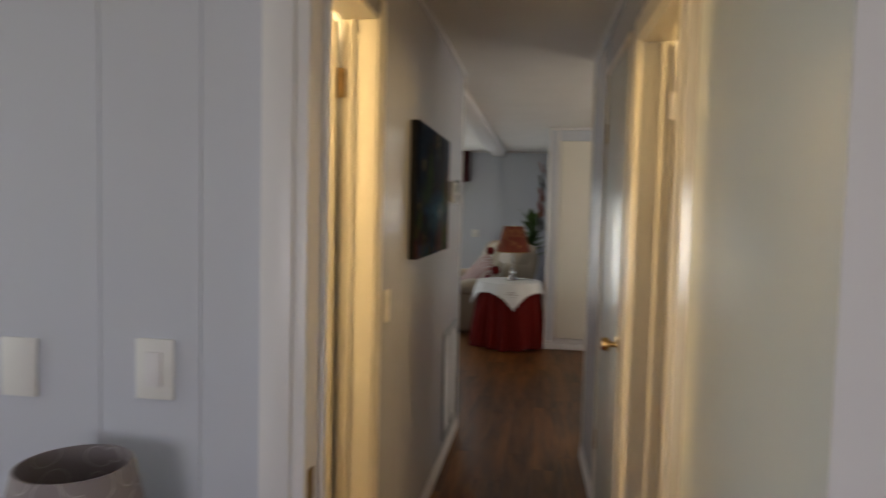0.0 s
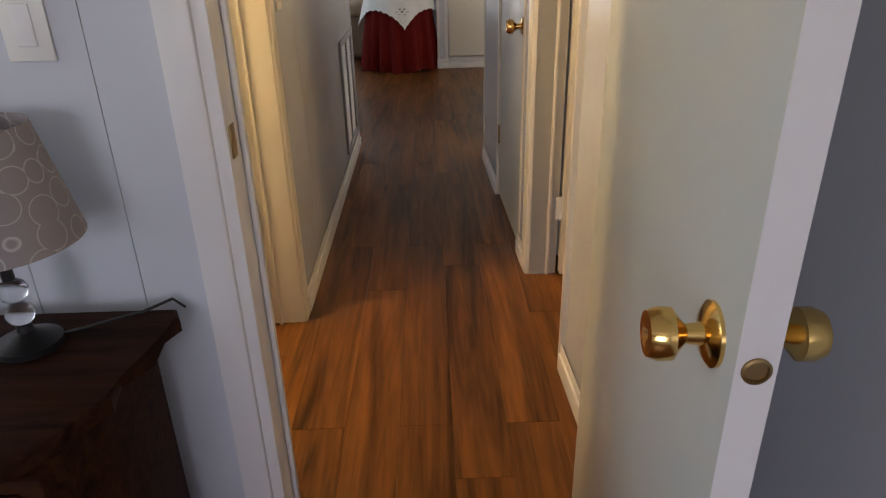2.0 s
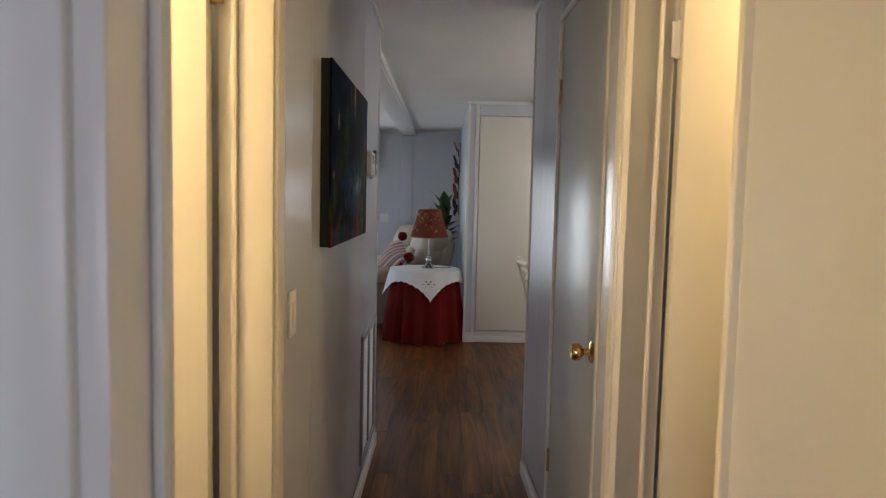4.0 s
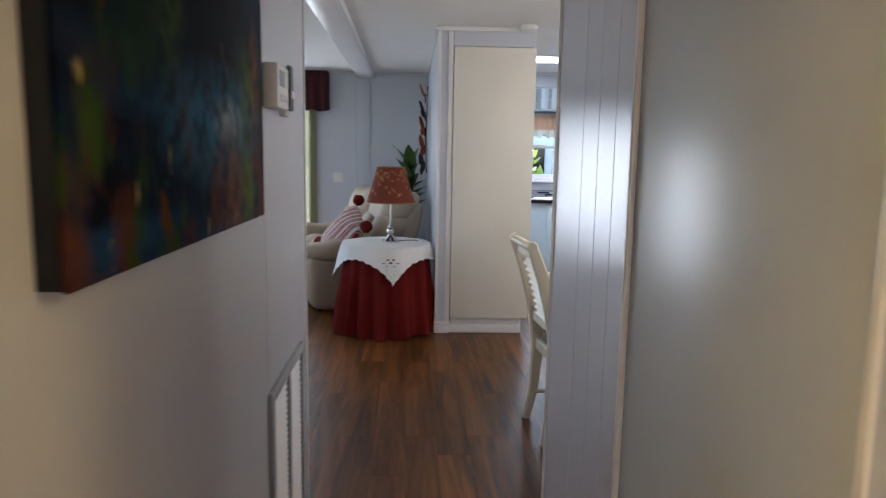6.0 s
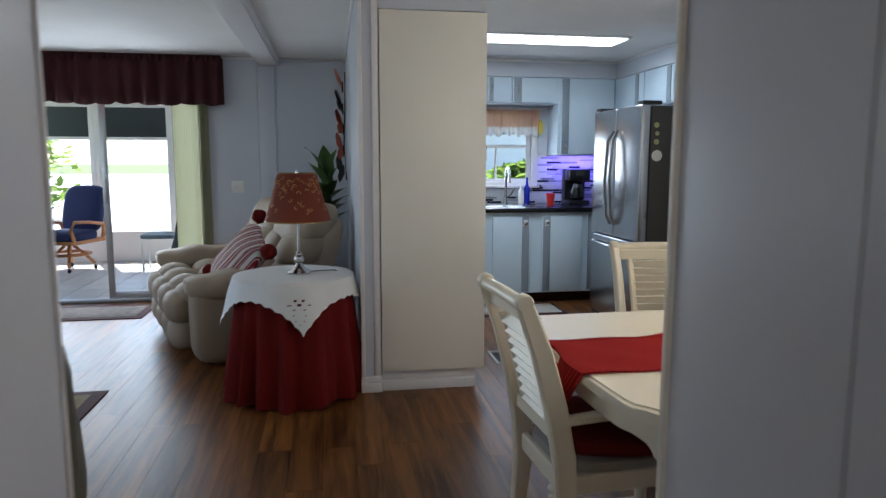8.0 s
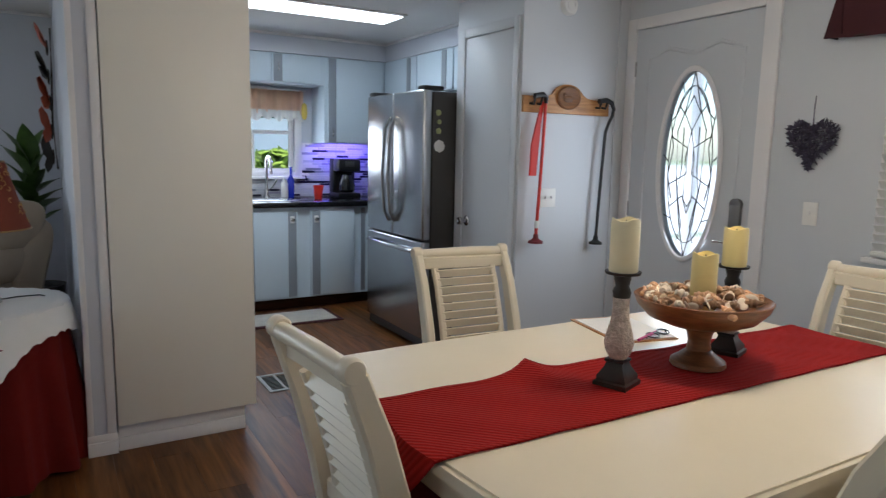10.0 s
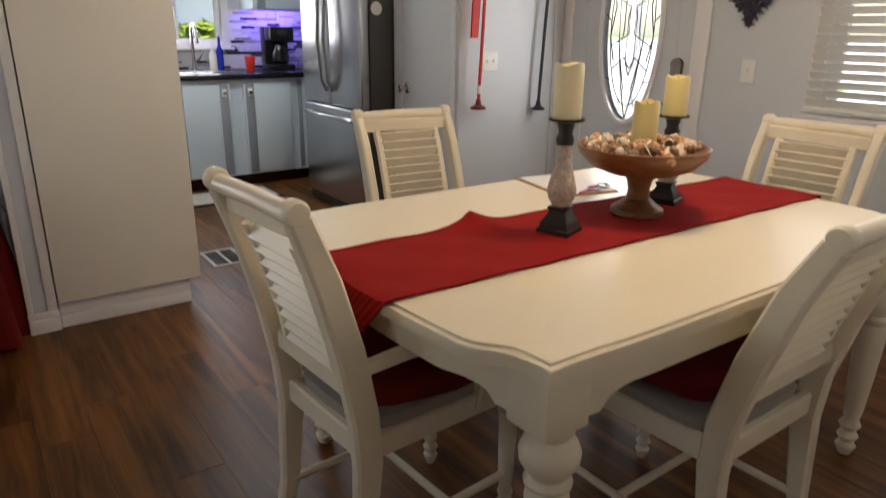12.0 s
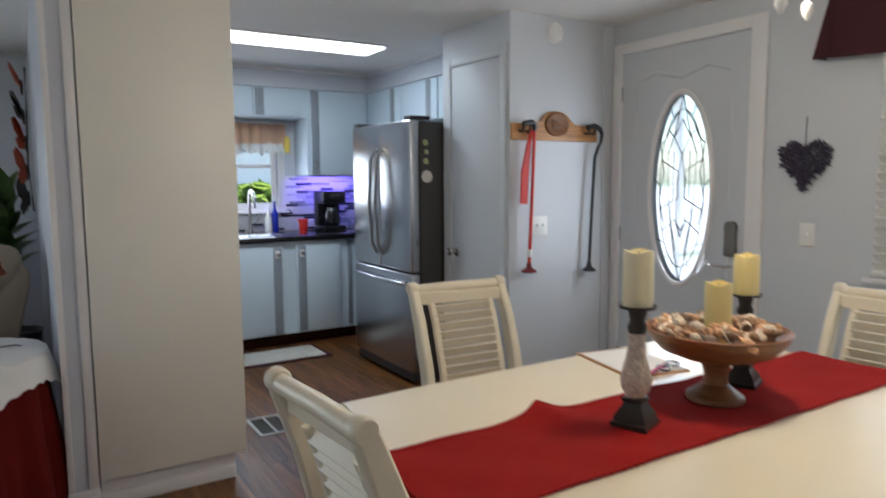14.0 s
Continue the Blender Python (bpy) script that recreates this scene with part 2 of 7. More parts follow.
def let_light_through(m, color, share):
    """Thin cloth or leaf: part of the light goes through it."""
    nt = m.node_tree
    tr = nt.nodes.new("ShaderNodeBsdfTranslucent")
    tr.inputs["Color"].default_value = (*color, 1)
    mx = nt.nodes.new("ShaderNodeMixShader")
    mx.inputs[0].default_value = share
    nt.links.new(nt.nodes["Principled BSDF"].outputs[0], mx.inputs[1])
    nt.links.new(tr.outputs[0], mx.inputs[2])
    nt.links.new(mx.outputs[0], nt.nodes["Material Output"].inputs[0])


let_light_through(FOLIAGE, (0.30, 0.42, 0.08), 0.5)


def weave(m, scale, depth, tint):
    """Adds a fine diagonal weave to a cloth material."""
    nt = m.node_tree
    tc = nt.nodes.new("ShaderNodeTexCoord")
    wv = nt.nodes.new("ShaderNodeTexWave")
    wv.bands_direction = 'DIAGONAL'
    wv.inputs["Scale"].default_value, wv.inputs["Distortion"].default_value = scale, 0.4
    nt.links.new(tc.outputs["Object"], wv.inputs["Vector"])
    bp = nt.nodes.new("ShaderNodeBump")
    bp.inputs["Strength"].default_value, bp.inputs["Distance"].default_value = depth, 0.004
    nt.links.new(wv.outputs[0], bp.inputs["Height"])
    b = nt.nodes["Principled BSDF"]
    nt.links.new(bp.outputs[0], b.inputs["Normal"])
    old = b.inputs["Base Color"].links[0].from_socket
    mx = nt.nodes.new("ShaderNodeMix")
    mx.data_type, mx.blend_type = 'RGBA', 'MULTIPLY'
    mr = nt.nodes.new("ShaderNodeMapRange")
    mr.inputs[3].default_value, mr.inputs[4].default_value = tint, 1.0
    nt.links.new(wv.outputs[0], mr.inputs[0])
    mx.inputs[0].default_value = 1.0
    nt.links.new(old, mx.inputs[6])
    nt.links.new(mr.outputs[0], mx.inputs[7])
    nt.links.new(mx.outputs[2], b.inputs["Base Color"])


weave(REDRUN, 34.0, 0.5, 0.72)


# ---- mesh helpers ----
def box(bm, x0, y0, z0, x1, y1, z1, bev=0.0, seg=2):
    vs = [bm.verts.new(p) for p in ((x0, y0, z0), (x1, y0, z0), (x1, y1, z0), (x0, y1, z0),
                                    (x0, y0, z1), (x1, y0, z1), (x1, y1, z1), (x0, y1, z1))]
    fs = [bm.faces.new([vs[i] for i in f]) for f in
          ((3, 2, 1, 0), (4, 5, 6, 7), (0, 1, 5, 4), (1, 2, 6, 5), (2, 3, 7, 6), (3, 0, 4, 7))]
    if bev:
        es = {e for f in fs for e in f.edges}
        bmesh.ops.bevel(bm, geom=list(es), offset=bev, segments=seg, affect='EDGES', profile=0.5)
    return bm


def ring(bm, centre, u, v, ru, rv, seg):
    c, u, v = Vector(centre), Vector(u), Vector(v)
    return [bm.verts.new(c + u * (ru * math.cos(2 * math.pi * i / seg)) + v * (rv * math.sin(2 * math.pi * i / seg)))
            for i in range(seg)]


def bridge(bm, a, b):
    n = len(a)
    for i in range(n):
        bm.faces.new((a[i], a[(i + 1) % n], b[(i + 1) % n], b[i]))


def sweep(bm, pts, radius, seg=10, flat=1.0, up=(0, 0, 1), caps=True):
    """A tube through pts; radius is one number or one for each point; flat squeezes the second axis."""
    pts = [Vector(p) for p in pts]
    rad = radius if isinstance(radius, (list, tuple)) else [radius] * len(pts)
    last = None
    for i, p in enumerate(pts):
        d = (pts[min(i + 1, len(pts) - 1)] - pts[max(i - 1, 0)]).normalized()
        u = d.cross(Vector(up))
        if u.length < 1e-4:
            u = d.cross(Vector((1, 0, 0)))
        u.normalize()
        v = u.cross(d).normalized()
        r = ring(bm, p, u, v, rad[i], rad[i] * flat, seg)
        if last:
            bridge(bm, last, r)
        elif caps:
            bm.faces.new(list(reversed(r)))
        last = r
    if caps:
        bm.faces.new(last)
    return bm


def bar(bm, pts, w, t, up=(0, 0, 1), bev=0.2):
    """A bar of rectangular section w x t with rounded corners through pts."""
    pts = [Vector(p) for p in pts]
    last = None
    for i, p in enumerate(pts):
        d = (pts[min(i + 1, len(pts) - 1)] - pts[max(i - 1, 0)]).normalized()
        u = d.cross(Vector(up)).normalized()
        v = u.cross(d).normalized()
        ww = w[i] if isinstance(w, (list, tuple)) else w
        tt = t[i] if isinstance(t, (list, tuple)) else t
        c = min(ww, tt) * bev
        r = [bm.verts.new(p + u * a + v * b) for a, b in
             ((-ww / 2 + c, -tt / 2), (ww / 2 - c, -tt / 2), (ww / 2, -tt / 2 + c), (ww / 2, tt / 2 - c),
              (ww / 2 - c, tt / 2), (-ww / 2 + c, tt / 2), (-ww / 2, tt / 2 - c), (-ww / 2, -tt / 2 + c))]
        if last:
            bridge(bm, last, r)
        else:
            bm.faces.new(list(reversed(r)))
        last = r
    bm.faces.new(last)
    return bm


def lathe(bm, profile, centre=(0, 0, 0), seg=24, caps=True):
    last = None
    for r, z in profile:
        rr = ring(bm, (centre[0], centre[1], centre[2] + z), (1, 0, 0), (0, 1, 0), r, r, seg)
        if last:
            bridge(bm, last, rr)
        elif caps:
            bm.faces.new(list(reversed(rr)))
        last = rr
    if caps:
        bm.faces.new(last)
    return bm


def prism(bm, pts, z0, z1, bev=0.0):
    lo = [bm.verts.new((x, y, z0)) for x, y in pts]
    hi = [bm.verts.new((x, y, z1)) for x, y in pts]
    bm.faces.new(list(reversed(lo)))
    top = bm.faces.new(hi)
    bridge(bm, lo, hi)
    if bev:
        bmesh.ops.bevel(bm, geom=list(top.edges), offset=bev, segments=3, affect='EDGES', profile=0.5)
    return bm


def cushion(bm, centre, half, e=0.45, seg=20, rings=12, puff=None):
    """A soft rounded block. puff(x, y, z) may move its points."""
    def s(v, p):
        return math.copysign(abs(v) ** p, v)
    rows = []
    for j in range(rings + 1):
        ph = -math.pi / 2 + math.pi * j / rings
        row = []
        for i in range(seg):
            th = 2 * math.pi * i / seg
            x, y, z = s(math.cos(ph), e) * s(math.cos(th), e), s(math.cos(ph), e) * s(math.sin(th), e), s(math.sin(ph), e)
            if puff:
                x, y, z = puff(x, y, z)
            row.append(bm.verts.new((centre[0] + half[0] * x, centre[1] + half[1] * y, centre[2] + half[2] * z)))
        rows.append(row)
    for a, b in zip(rows, rows[1:]):
        bridge(bm, a, b)
    bmesh.ops.remove_doubles(bm, verts=bm.verts, dist=1e-5)
    return bm


def B():
    return bmesh.new()


def mesh_of(name, bm, mat, smooth=True):
    bmesh.ops.recalc_face_normals(bm, faces=bm.faces)
    me = bpy.data.meshes.new(name)
    bm.to_mesh(me)
    bm.free()
    me.materials.append(mat)
    if smooth:
        for p in me.polygons:
            p.use_smooth = True
        me.set_sharp_from_angle(angle=radians(38))
    return me


def part(name, bm, mat, parent=None, label="", at=None):
    ob = new(name, mesh_of(name, bm, mat))
    if parent:
        ob.parent = parent
    if at is not None:
        ob.matrix_basis = at
    if label:
        tagged(ob, label)
    return ob


def piece(name, me, parent, at=None):
    ob = new(name, me)
    ob.parent = parent
    if at is not None:
        ob.matrix_basis = at
    return ob


def thing(name, x=0, y=0, z=0, turn=0, label="", category="", group=""):
    ob = new(name)
    ob.empty_display_size = 0.1
    ob.matrix_basis = pose(x, y, z, 0, 0, turn)
    return tagged(ob, label, category, group)


def structure(name, bm, mat, label="", at=None, category=""):
    ob = part(name, bm, mat, None, "", at)
    return tagged(ob, label, category, "", "structure")


# ---- plan ----
H = 2.33                      # ceiling
LX = -0.338                   # hall, left face
NORTH, EAST = 10.33, 3.38     # outer walls
RTURN = pose(0.513, 2.68, 0, 0, 0, 1.63)   # hall, right wall: its own axis from the bath door's far jamb


def wall(name, spans, mat, label="painted wall panelling", at=None):
    bm = B()
    for s in spans:
        box(bm, *s)
    return structure(name, bm, mat, label, at)


# floor and ceiling
structure("floor", box(B(), -4.2, -2.6, -0.12, 3.5, NORTH + 0.12, -0.012), GAP, "reddish brown wood plank floor", category="floor")
structure("ceiling", box(B(), -4.2, -2.6, H, 3.5, NORTH + 0.12, H + 0.12), CEIL, "white textured ceiling", category="ceiling")

# outer walls
wall("wall_north", [(-4.2, NORTH, 0, -2.95, NORTH + 0.12, H), (-2.95, NORTH, 2.03, -1.09, NORTH + 0.12, H),
                    (-1.09, NORTH, 0, 1.40, NORTH + 0.12, H), (1.40, NORTH, 0, 2.13, NORTH + 0.12, 1.14),
                    (1.40, NORTH, 1.88, 2.13, NORTH + 0.12, H), (2.13, NORTH, 0, 3.5, NORTH + 0.12, H)], PAINT)
wall("wall_east", [(EAST, 3.9, 0, EAST + 0.12, 4.55, H), (EAST, 4.55, 0, EAST + 0.12, 5.78, 0.95),
                   (EAST, 4.55, 1.95, EAST + 0.12, 5.78, H), (EAST, 5.78, 0, EAST + 0.12, 6.47, H),
                   (EAST, 6.47, 2.14, EAST + 0.12, 7.37, H), (EAST, 7.37, 0, EAST + 0.12, NORTH, H)], GREY, "pale grey painted wall")
# the gap in this wall is added for the living room fill light
wall("wall_west", [(-4.2, 4.51, 0, -4.08, 5.9, H), (-4.2, 8.1, 0, -4.08, NORTH, H), (-4.2, 5.9, 0, -4.08, 8.1, 0.9),
                   (-4.2, 5.9, 2.0, -4.08, 8.1, H)], PAINT)
wall("wall_dining_south", [(0.60, 3.9, 0, EAST, 4.0, H)], GREY, "pale grey painted wall")
wall("wall_living_south", [(-4.2, 4.51, 0, LX - 0.112, 4.63, H)], PAINT)
# opening added in the bedroom's unseen west wall, for its fill light
wall("wall_bedroom_west", [(-2.7, -2.6, 0, -2.58, 0.65, H), (-2.7, 1.33, 0, -2.58, 1.40, H), (-2.7, 0.65, 0, -2.58, 1.33, 0.9), (-2.7, 0.65, 2.0, -2.58, 1.33, H)], PAINT)
wall("wall_bedroom_south", [(-2.58, -2.6, 0, -1.2, -2.5, H), (0.1, -2.6, 0, 2.0, -2.5, H), (-1.2, -2.6, 0, 0.1, -2.5, 0.9), (-1.2, -2.6, 2.0, 0.1, -2.5, H)], PAINT)
wall("wall_bedroom_east", [(0.64, -2.5, 0, 0.74, 1.40, H)], PAINT)
wall("wall_bath_left", [(-2.3, 1.52, 0, -2.2, 2.6, H), (-2.2, 2.5, 0, LX - 0.11, 2.6, H)], PAINT)
wall("wall_bath_right", [(2.1, 1.52, 0, 2.2, 2.95, H), (0.66, 2.85, 0, 2.1, 2.95, H)], PAINT)

# bedroom wall with the doorway
wall("wall_bedroom", [(-2.7, 1.406, 0, -0.245, 1.52, H), (0.56, 1.406, 0, 2.2, 1.52, H), (-0.245, 1.406, 2.06, 0.56, 1.52, H)], PAINT)
# hall, left: bath doorway, then the wall to the living room
wall("wall_hall_left", [(LX - 0.11, 2.365, 0, LX - 0.006, 4.63, H), (LX - 0.11, 1.52, 2.06, LX - 0.006, 2.365, H)], GLOSS, "glossy lilac-white panelled hall wall")
# hall, right, along its own slightly turned axis
wall("wall_hall_right", [(0.006, -1.17, 0, 0.11, -0.64, H), (0.006, -0.64, 2.06, 0.11, 0.0, H), (0.006, 0.0, 0, 0.11, 0.22, H),
                         (0.006, 0.22, 2.11, 0.11, 0.93, H), (0.006, 0.93, 0, 0.11, 1.575, H)], GLOSS,
     "glossy lilac-white panelled hall wall", RTURN)
# partition between living room and kitchen
wall("wall_partition", [(0.246, 7.41, 0, 0.355, NORTH, H)], PAINT, "lilac-white partition wall with trimmed end")
wall("wall_pantry_header", [(0.355, 7.40, 2.195, 0.965, 8.4, H)], PAINT)
# closet beside the entry
wall("wall_closet", [(2.605, 7.43, 0, EAST, 7.50, H), (2.545, 7.43, 2.09, 2.605, 8.145, H), (2.545, 7.43, 0, 2.605, 7.505, 2.09),
                     (2.545, 8.035, 0, 2.605, 8.145, 2.09), (2.605, 8.075, 0, EAST, 8.145, H)], GREY, "pale grey closet wall")
# soffits over the kitchen cabinets
wall("soffit", [(0.965, 10.0, 2.17, 2.90, NORTH, H), (2.90, 8.145, 2.17, EAST, NORTH, H)], PAINT)
# ceiling beam of the living room
bm = box(B(), -0.575, 4.64, 2.262, -0.405, NORTH, H, 0.006)
for bx in (-0.58, -0.40):
    box(bm, bx - 0.012, 4.64, 2.274, bx + 0.012, NORTH, H, 0.004)
structure("ceiling_beam", bm, TRIM, "white painted boxed ceiling beam")
structure("beam_pilaster", box(B(), -0.60, NORTH - 0.012, 0, -0.44, NORTH, 2.260, 0.003), PAINT, "flat painted strip under the beam")


def panels(owner, origin, along, normal, cuts, z0, z1, mat, thick=0.006, gap=0.005):
    """Flat wall boards side by side along a wall, with grooves between them."""
    o, a, n = Vector(origin), Vector(along), Vector(normal)
    for c0, c1 in zip(cuts, cuts[1:]):
        w = c1 - c0 - gap
        bm = box(B(), 0, 0, 0, w, thick, z1 - z0, 0.0007, 1)
        m = Matrix((a.to_4d(), n.to_4d(), (0, 0, 1, 0), (0, 0, 0, 1))).transposed()
        m.translation = o + a * (c0 + gap / 2) + Vector((0, 0, z0))
        m[3][3] = 1
        for i in range(3):
            m[3][i] = 0
        ob = part("wall_board", bm, mat, owner)
        ob.matrix_parent_inverse = owner.matrix_basis.inverted()
        ob.matrix_basis = m


obj = bpy.data.objects
panels(obj["wall_bedroom"], (0, 1.406, 0), (1, 0, 0), (0, -1, 0), [-2.58, -2.2, -1.8, -1.4, -1.02, -0.62, -0.418, -0.284], 0, H, PAINT, 0.006, 0.0012)
panels(obj["wall_bedroom_east"], (0.64, 0, 0), (0, 1, 0), (-1, 0, 0), [-2.5, -1.7, -0.9, -0.1, 0.7, 1.1, 1.40], 0, H, PAINT, 0.006, 0.003)
panels(obj["wall_hall_left"], (LX - 0.006, 0, 0), (0, 1, 0), (1, 0, 0), [2.43, 2.79, 3.98, 4.63], 0, H, GLOSS, 0.006, 0.003)
RX = Vector((-math.sin(radians(1.63)), math.cos(radians(1.63)), 0))
RN = Vector((-math.cos(radians(1.63)), -math.sin(radians(1.63)), 0))
RO = RTURN @ Vector((0.006, 0, 0))
panels(obj["wall_hall_right"], RO, RX, RN, [0.93, 1.06, 1.18, 1.31, 1.575], 0, H, GLOSS, 0.006, 0.002)
panels(obj["wall_hall_right"], RO, RX, RN, [-1.17, -0.70], 0, H, GLOSS, 0.006, 0.0006)
panels(obj["wall_hall_right"], RO, RX, RN, [0.06, 0.22], 0, H, GLOSS, 0.006, 0.002)
panels(obj["wall_partition"], (0.246, 0, 0), (0, 1, 0), (-1, 0, 0), [7.42, 7.85, 8.25, 8.65, 9.05, 9.5, 9.9, 10.33], 0, H, PAINT)


def trim(name, spans, mat=TRIM, label="white painted trim", at=None, bev=0.003):
    bm = B()
    for s in spans:
        box(bm, *s, bev, 2)
    return structure(name, bm, mat, label, at)


# battens on the north wall, crown and base mouldings
trim("batten", [(-0.607, NORTH - 0.016, 0, -0.595, NORTH, 2.258), (-0.445, NORTH - 0.016, 0, -0.433, NORTH, 2.258), (-1.085, NORTH - 0.016, 0, -1.055, NORTH, 2.03)], PAINT, "thin painted batten strips")
trim("crown_living", [(-4.08, NORTH - 0.018, H - 0.02, 0.24, NORTH, H), (0.222, 7.42, H - 0.02, 0.24, NORTH, H)], TRIM)
trim("crown_hall_left", [(LX, 1.52, H - 0.02, LX + 0.018, 4.63, H)])
trim("crown_hall_right", [(-0.018, -1.17, H - 0.02, 0.0, 1.575, H)], at=RTURN)
trim("crown_pantry", [(0.238, 7.370, H - 0.03, 0.970, 7.394, H)])
trim("crown_kitchen", [(0.965, 9.982, H - 0.022, 2.90, 10.0, H), (2.882, 8.145, H - 0.022, 2.90, 10.0, H)])


def baseboard(name, spans, at=None):
    """Stepped skirting; each span is its face rectangle."""
    bm = B()
    for x0, y0, x1, y1 in spans:
        box(bm, x0, y0, 0, x1, y1, 0.062, 0.003)
        s = 0.006
        box(bm, x0 + (s if x1 - x0 < 0.03 else 0), y0 + (s if y1 - y0 < 0.03 else 0), 0.063,
            x1 - (s if x1 - x0 < 0.03 else 0), y1 - (s if y1 - y0 < 0.03 else 0), 0.095, 0.003)
    return structure(name, bm, TRIM, "white moulded baseboard", at)


baseboard("baseboard_hall_left", [(LX, 2.43, LX + 0.016, 4.63)])
baseboard("baseboard_hall_right", [(-0.016, 0.93, 0.0, 1.575), (-0.016, -1.17, 0.0, -0.66), (-0.016, 0.07, 0.0, 0.22)], RTURN)
baseboard("baseboard_bedroom", [(-2.58, 1.39, -0.30, 1.405)])
baseboard("baseboard_east", [(EAST - 0.016, 4.0, EAST, 6.38)])
baseboard("baseboard_partition", [(0.236, 7.388, 0.357, 7.41)])
baseboard("baseboard_closet", [(2.55, 7.412, EAST, 7.43)])
trim("corner_bead_right", [(-0.008, 1.572, 0, 0.118, 1.582, H)], CASING, "rounded corner bead on the wall end", RTURN, 0.004)
trim("corner_bead_left", [(LX - 0.118, 4.628, 0, LX + 0.006, 4.638, H)], TRIM, "rounded corner bead on the wall end")
trim("partition_end_trim", [(0.238, 7.395, 0.095, 0.262, 7.412, H), (0.315, 7.395, 0.095, 0.352, 7.412, H)], TRIM, "painted end trim of the partition")
trim("rack_corner_strip", [(EAST - 0.10, 7.418, 0.1, EAST - 0.085, 7.43, H)], GREY, "thin corner strip")


def casing(name, spans, mat, label, at=None):
    bm = B()
    for s in spans:
        box(bm, *s, 0.004, 2)
    return structure(name, bm, mat, label, at)


# bedroom doorway
casing("door_frame_bedroom", [(-0.300, 1.388, 0, -0.240, 1.404, 2.11), (-0.245, 1.40, 0, -0.215, 1.525, 2.06), (0.505, 1.42, 0, 0.56, 1.525, 2.06),
                              (-0.300, 1.388, 2.06, 0.60, 1.404, 2.12), (-0.215, 1.47, 0, -0.203, 1.49, 2.05)], TRIM, "white painted door frame")
# left bath doorway, warm side
casing("door_frame_bath_left", [(LX - 0.115, 2.352, 0, LX + 0.004, 2.372, 2.06), (LX, 2.36, 0, LX + 0.014, 2.42, 2.11), (LX - 0.085, 2.34, 0, LX - 0.072, 2.352, 2.06),
                                (LX - 0.115, 1.52, 0, LX, 1.545, 2.06), (LX - 0.115, 1.545, 2.04, LX, 2.352, 2.06)], CASING, "cream painted door frame")
# right bath doorway
casing("door_frame_bath_right", [(-0.012, 0.0, 0, 0.115, 0.02, 2.06), (-0.014, 0.02, 0, 0.0, 0.07, 2.13), (0.070, -0.012, 0, 0.083, 0.0, 2.05),
                                 (-0.014, -0.70, 2.05, 0.0, 0.07, 2.13), (-0.012, -0.66, 0, 0.115, -0.64, 2.06), (0.0, -0.64, 2.04, 0.115, 0.0, 2.06)], CASING, "cream painted door frame", RTURN)
casing("door_frame_hall_closet", [(-0.008, 0.205, 0, 0.006, 0.22, 2.12), (-0.008, 0.93, 0, 0.006, 0.945, 2.12), (-0.008, 0.205, 2.11, 0.006, 0.945, 2.135)], CASING, "narrow painted door trim", RTURN)
casing("door_frame_closet", [(2.530, 8.035, 0, 2.545, 8.125, 2.15), (2.530, 7.455, 0, 2.545, 7.505, 2.15), (2.530, 7.505, 2.09, 2.545, 8.035, 2.15)], GREY, "pale painted closet door frame")
casing("door_frame_entry", [(EAST - 0.02, 7.355, 0, EAST, 7.425, 2.205), (EAST - 0.02, 6.385, 0, EAST, 6.475, 2.205), (EAST - 0.02, 6.475, 2.14, EAST, 7.355, 2.205)], TRIM, "white painted entry door frame")


def hinge(parent, x, y, z, mat=BRASS, dx=0.004, dy=0.03):
    bm = box(B(), x - dx, y - dy, z - 0.045, x + dx, y + dy, z + 0.045, 0.001)
    sweep(bm, [(x, y, z - 0.048), (x, y, z + 0.048)], 0.006, 8)
    return part("hinge", bm, mat, parent)


def knob(parent, x, y, z, d, mat=BRASS, name="door_knob", r=0.027):
    """A round door knob that stands out along the unit direction d."""
    prof = [(0.034, 0.0), (0.034, 0.004), (0.026, 0.009), (0.012, 0.012), (0.010, 0.028), (0.017, 0.034), (r, 0.042), (r * 1.02, 0.056), (r * 0.86, 0.066), (r * 0.3, 0.066), (0.004, 0.063)]
    bm = lathe(B(), prof, seg=36)
    q = Vector(d).to_track_quat('Z', 'Y').to_matrix().to_4x4()
    q.translation = (x, y, z)
    return part(name, bm, mat, parent, at=q)


# bedroom door, open into the bedroom
door = thing("door_bedroom", 0.440, 1.46, 0, -92.9, "grey-white glossy interior door standing open", "door")
door.matrix_basis = Matrix.Translation((0.452, 1.47, 0)) @ pose(0, 0, 0, 0, 0, math.degrees(math.atan2(-0.71, -0.046)))
part("door_leaf", box(B(), 0, 0, 0.012, 0.712, 0.038, 2.04, 0.002), DOORPAINT, door)
# thin pale strip: window light on the edge, put into its colour
part("door_edge", box(B(), 0.7122, 0.0, 0.012, 0.7135, 0.038, 2.04), TRIM, door, "door edge, paler for the light that falls on it")
part("latch", lathe(B(), [(0.014, 0.0), (0.014, 0.002), (0.011, 0.003), (0.010, -0.004), (0.002, -0.004)], seg=24), OLDBRASS, door, "round brass latch", at=Matrix.Translation((0.7136, 0.019, 0.889)) @ Euler((0, radians(90), 0)).to_matrix().to_4x4())
knob(door, 0.652, 0.0, 0.890, (0, -1, 0))
knob(door, 0.652, 0.038, 0.890, (0, 1, 0))

# left bath door, open into the bath
door = thing("door_bath_left", LX - 0.125, 2.33, 0, 0, "cream painted bath door standing open", "door")
part("door_leaf", box(B(), -0.70, -0.020, 0.012, 0, 0.016, 2.03, 0.002), CASING, door)
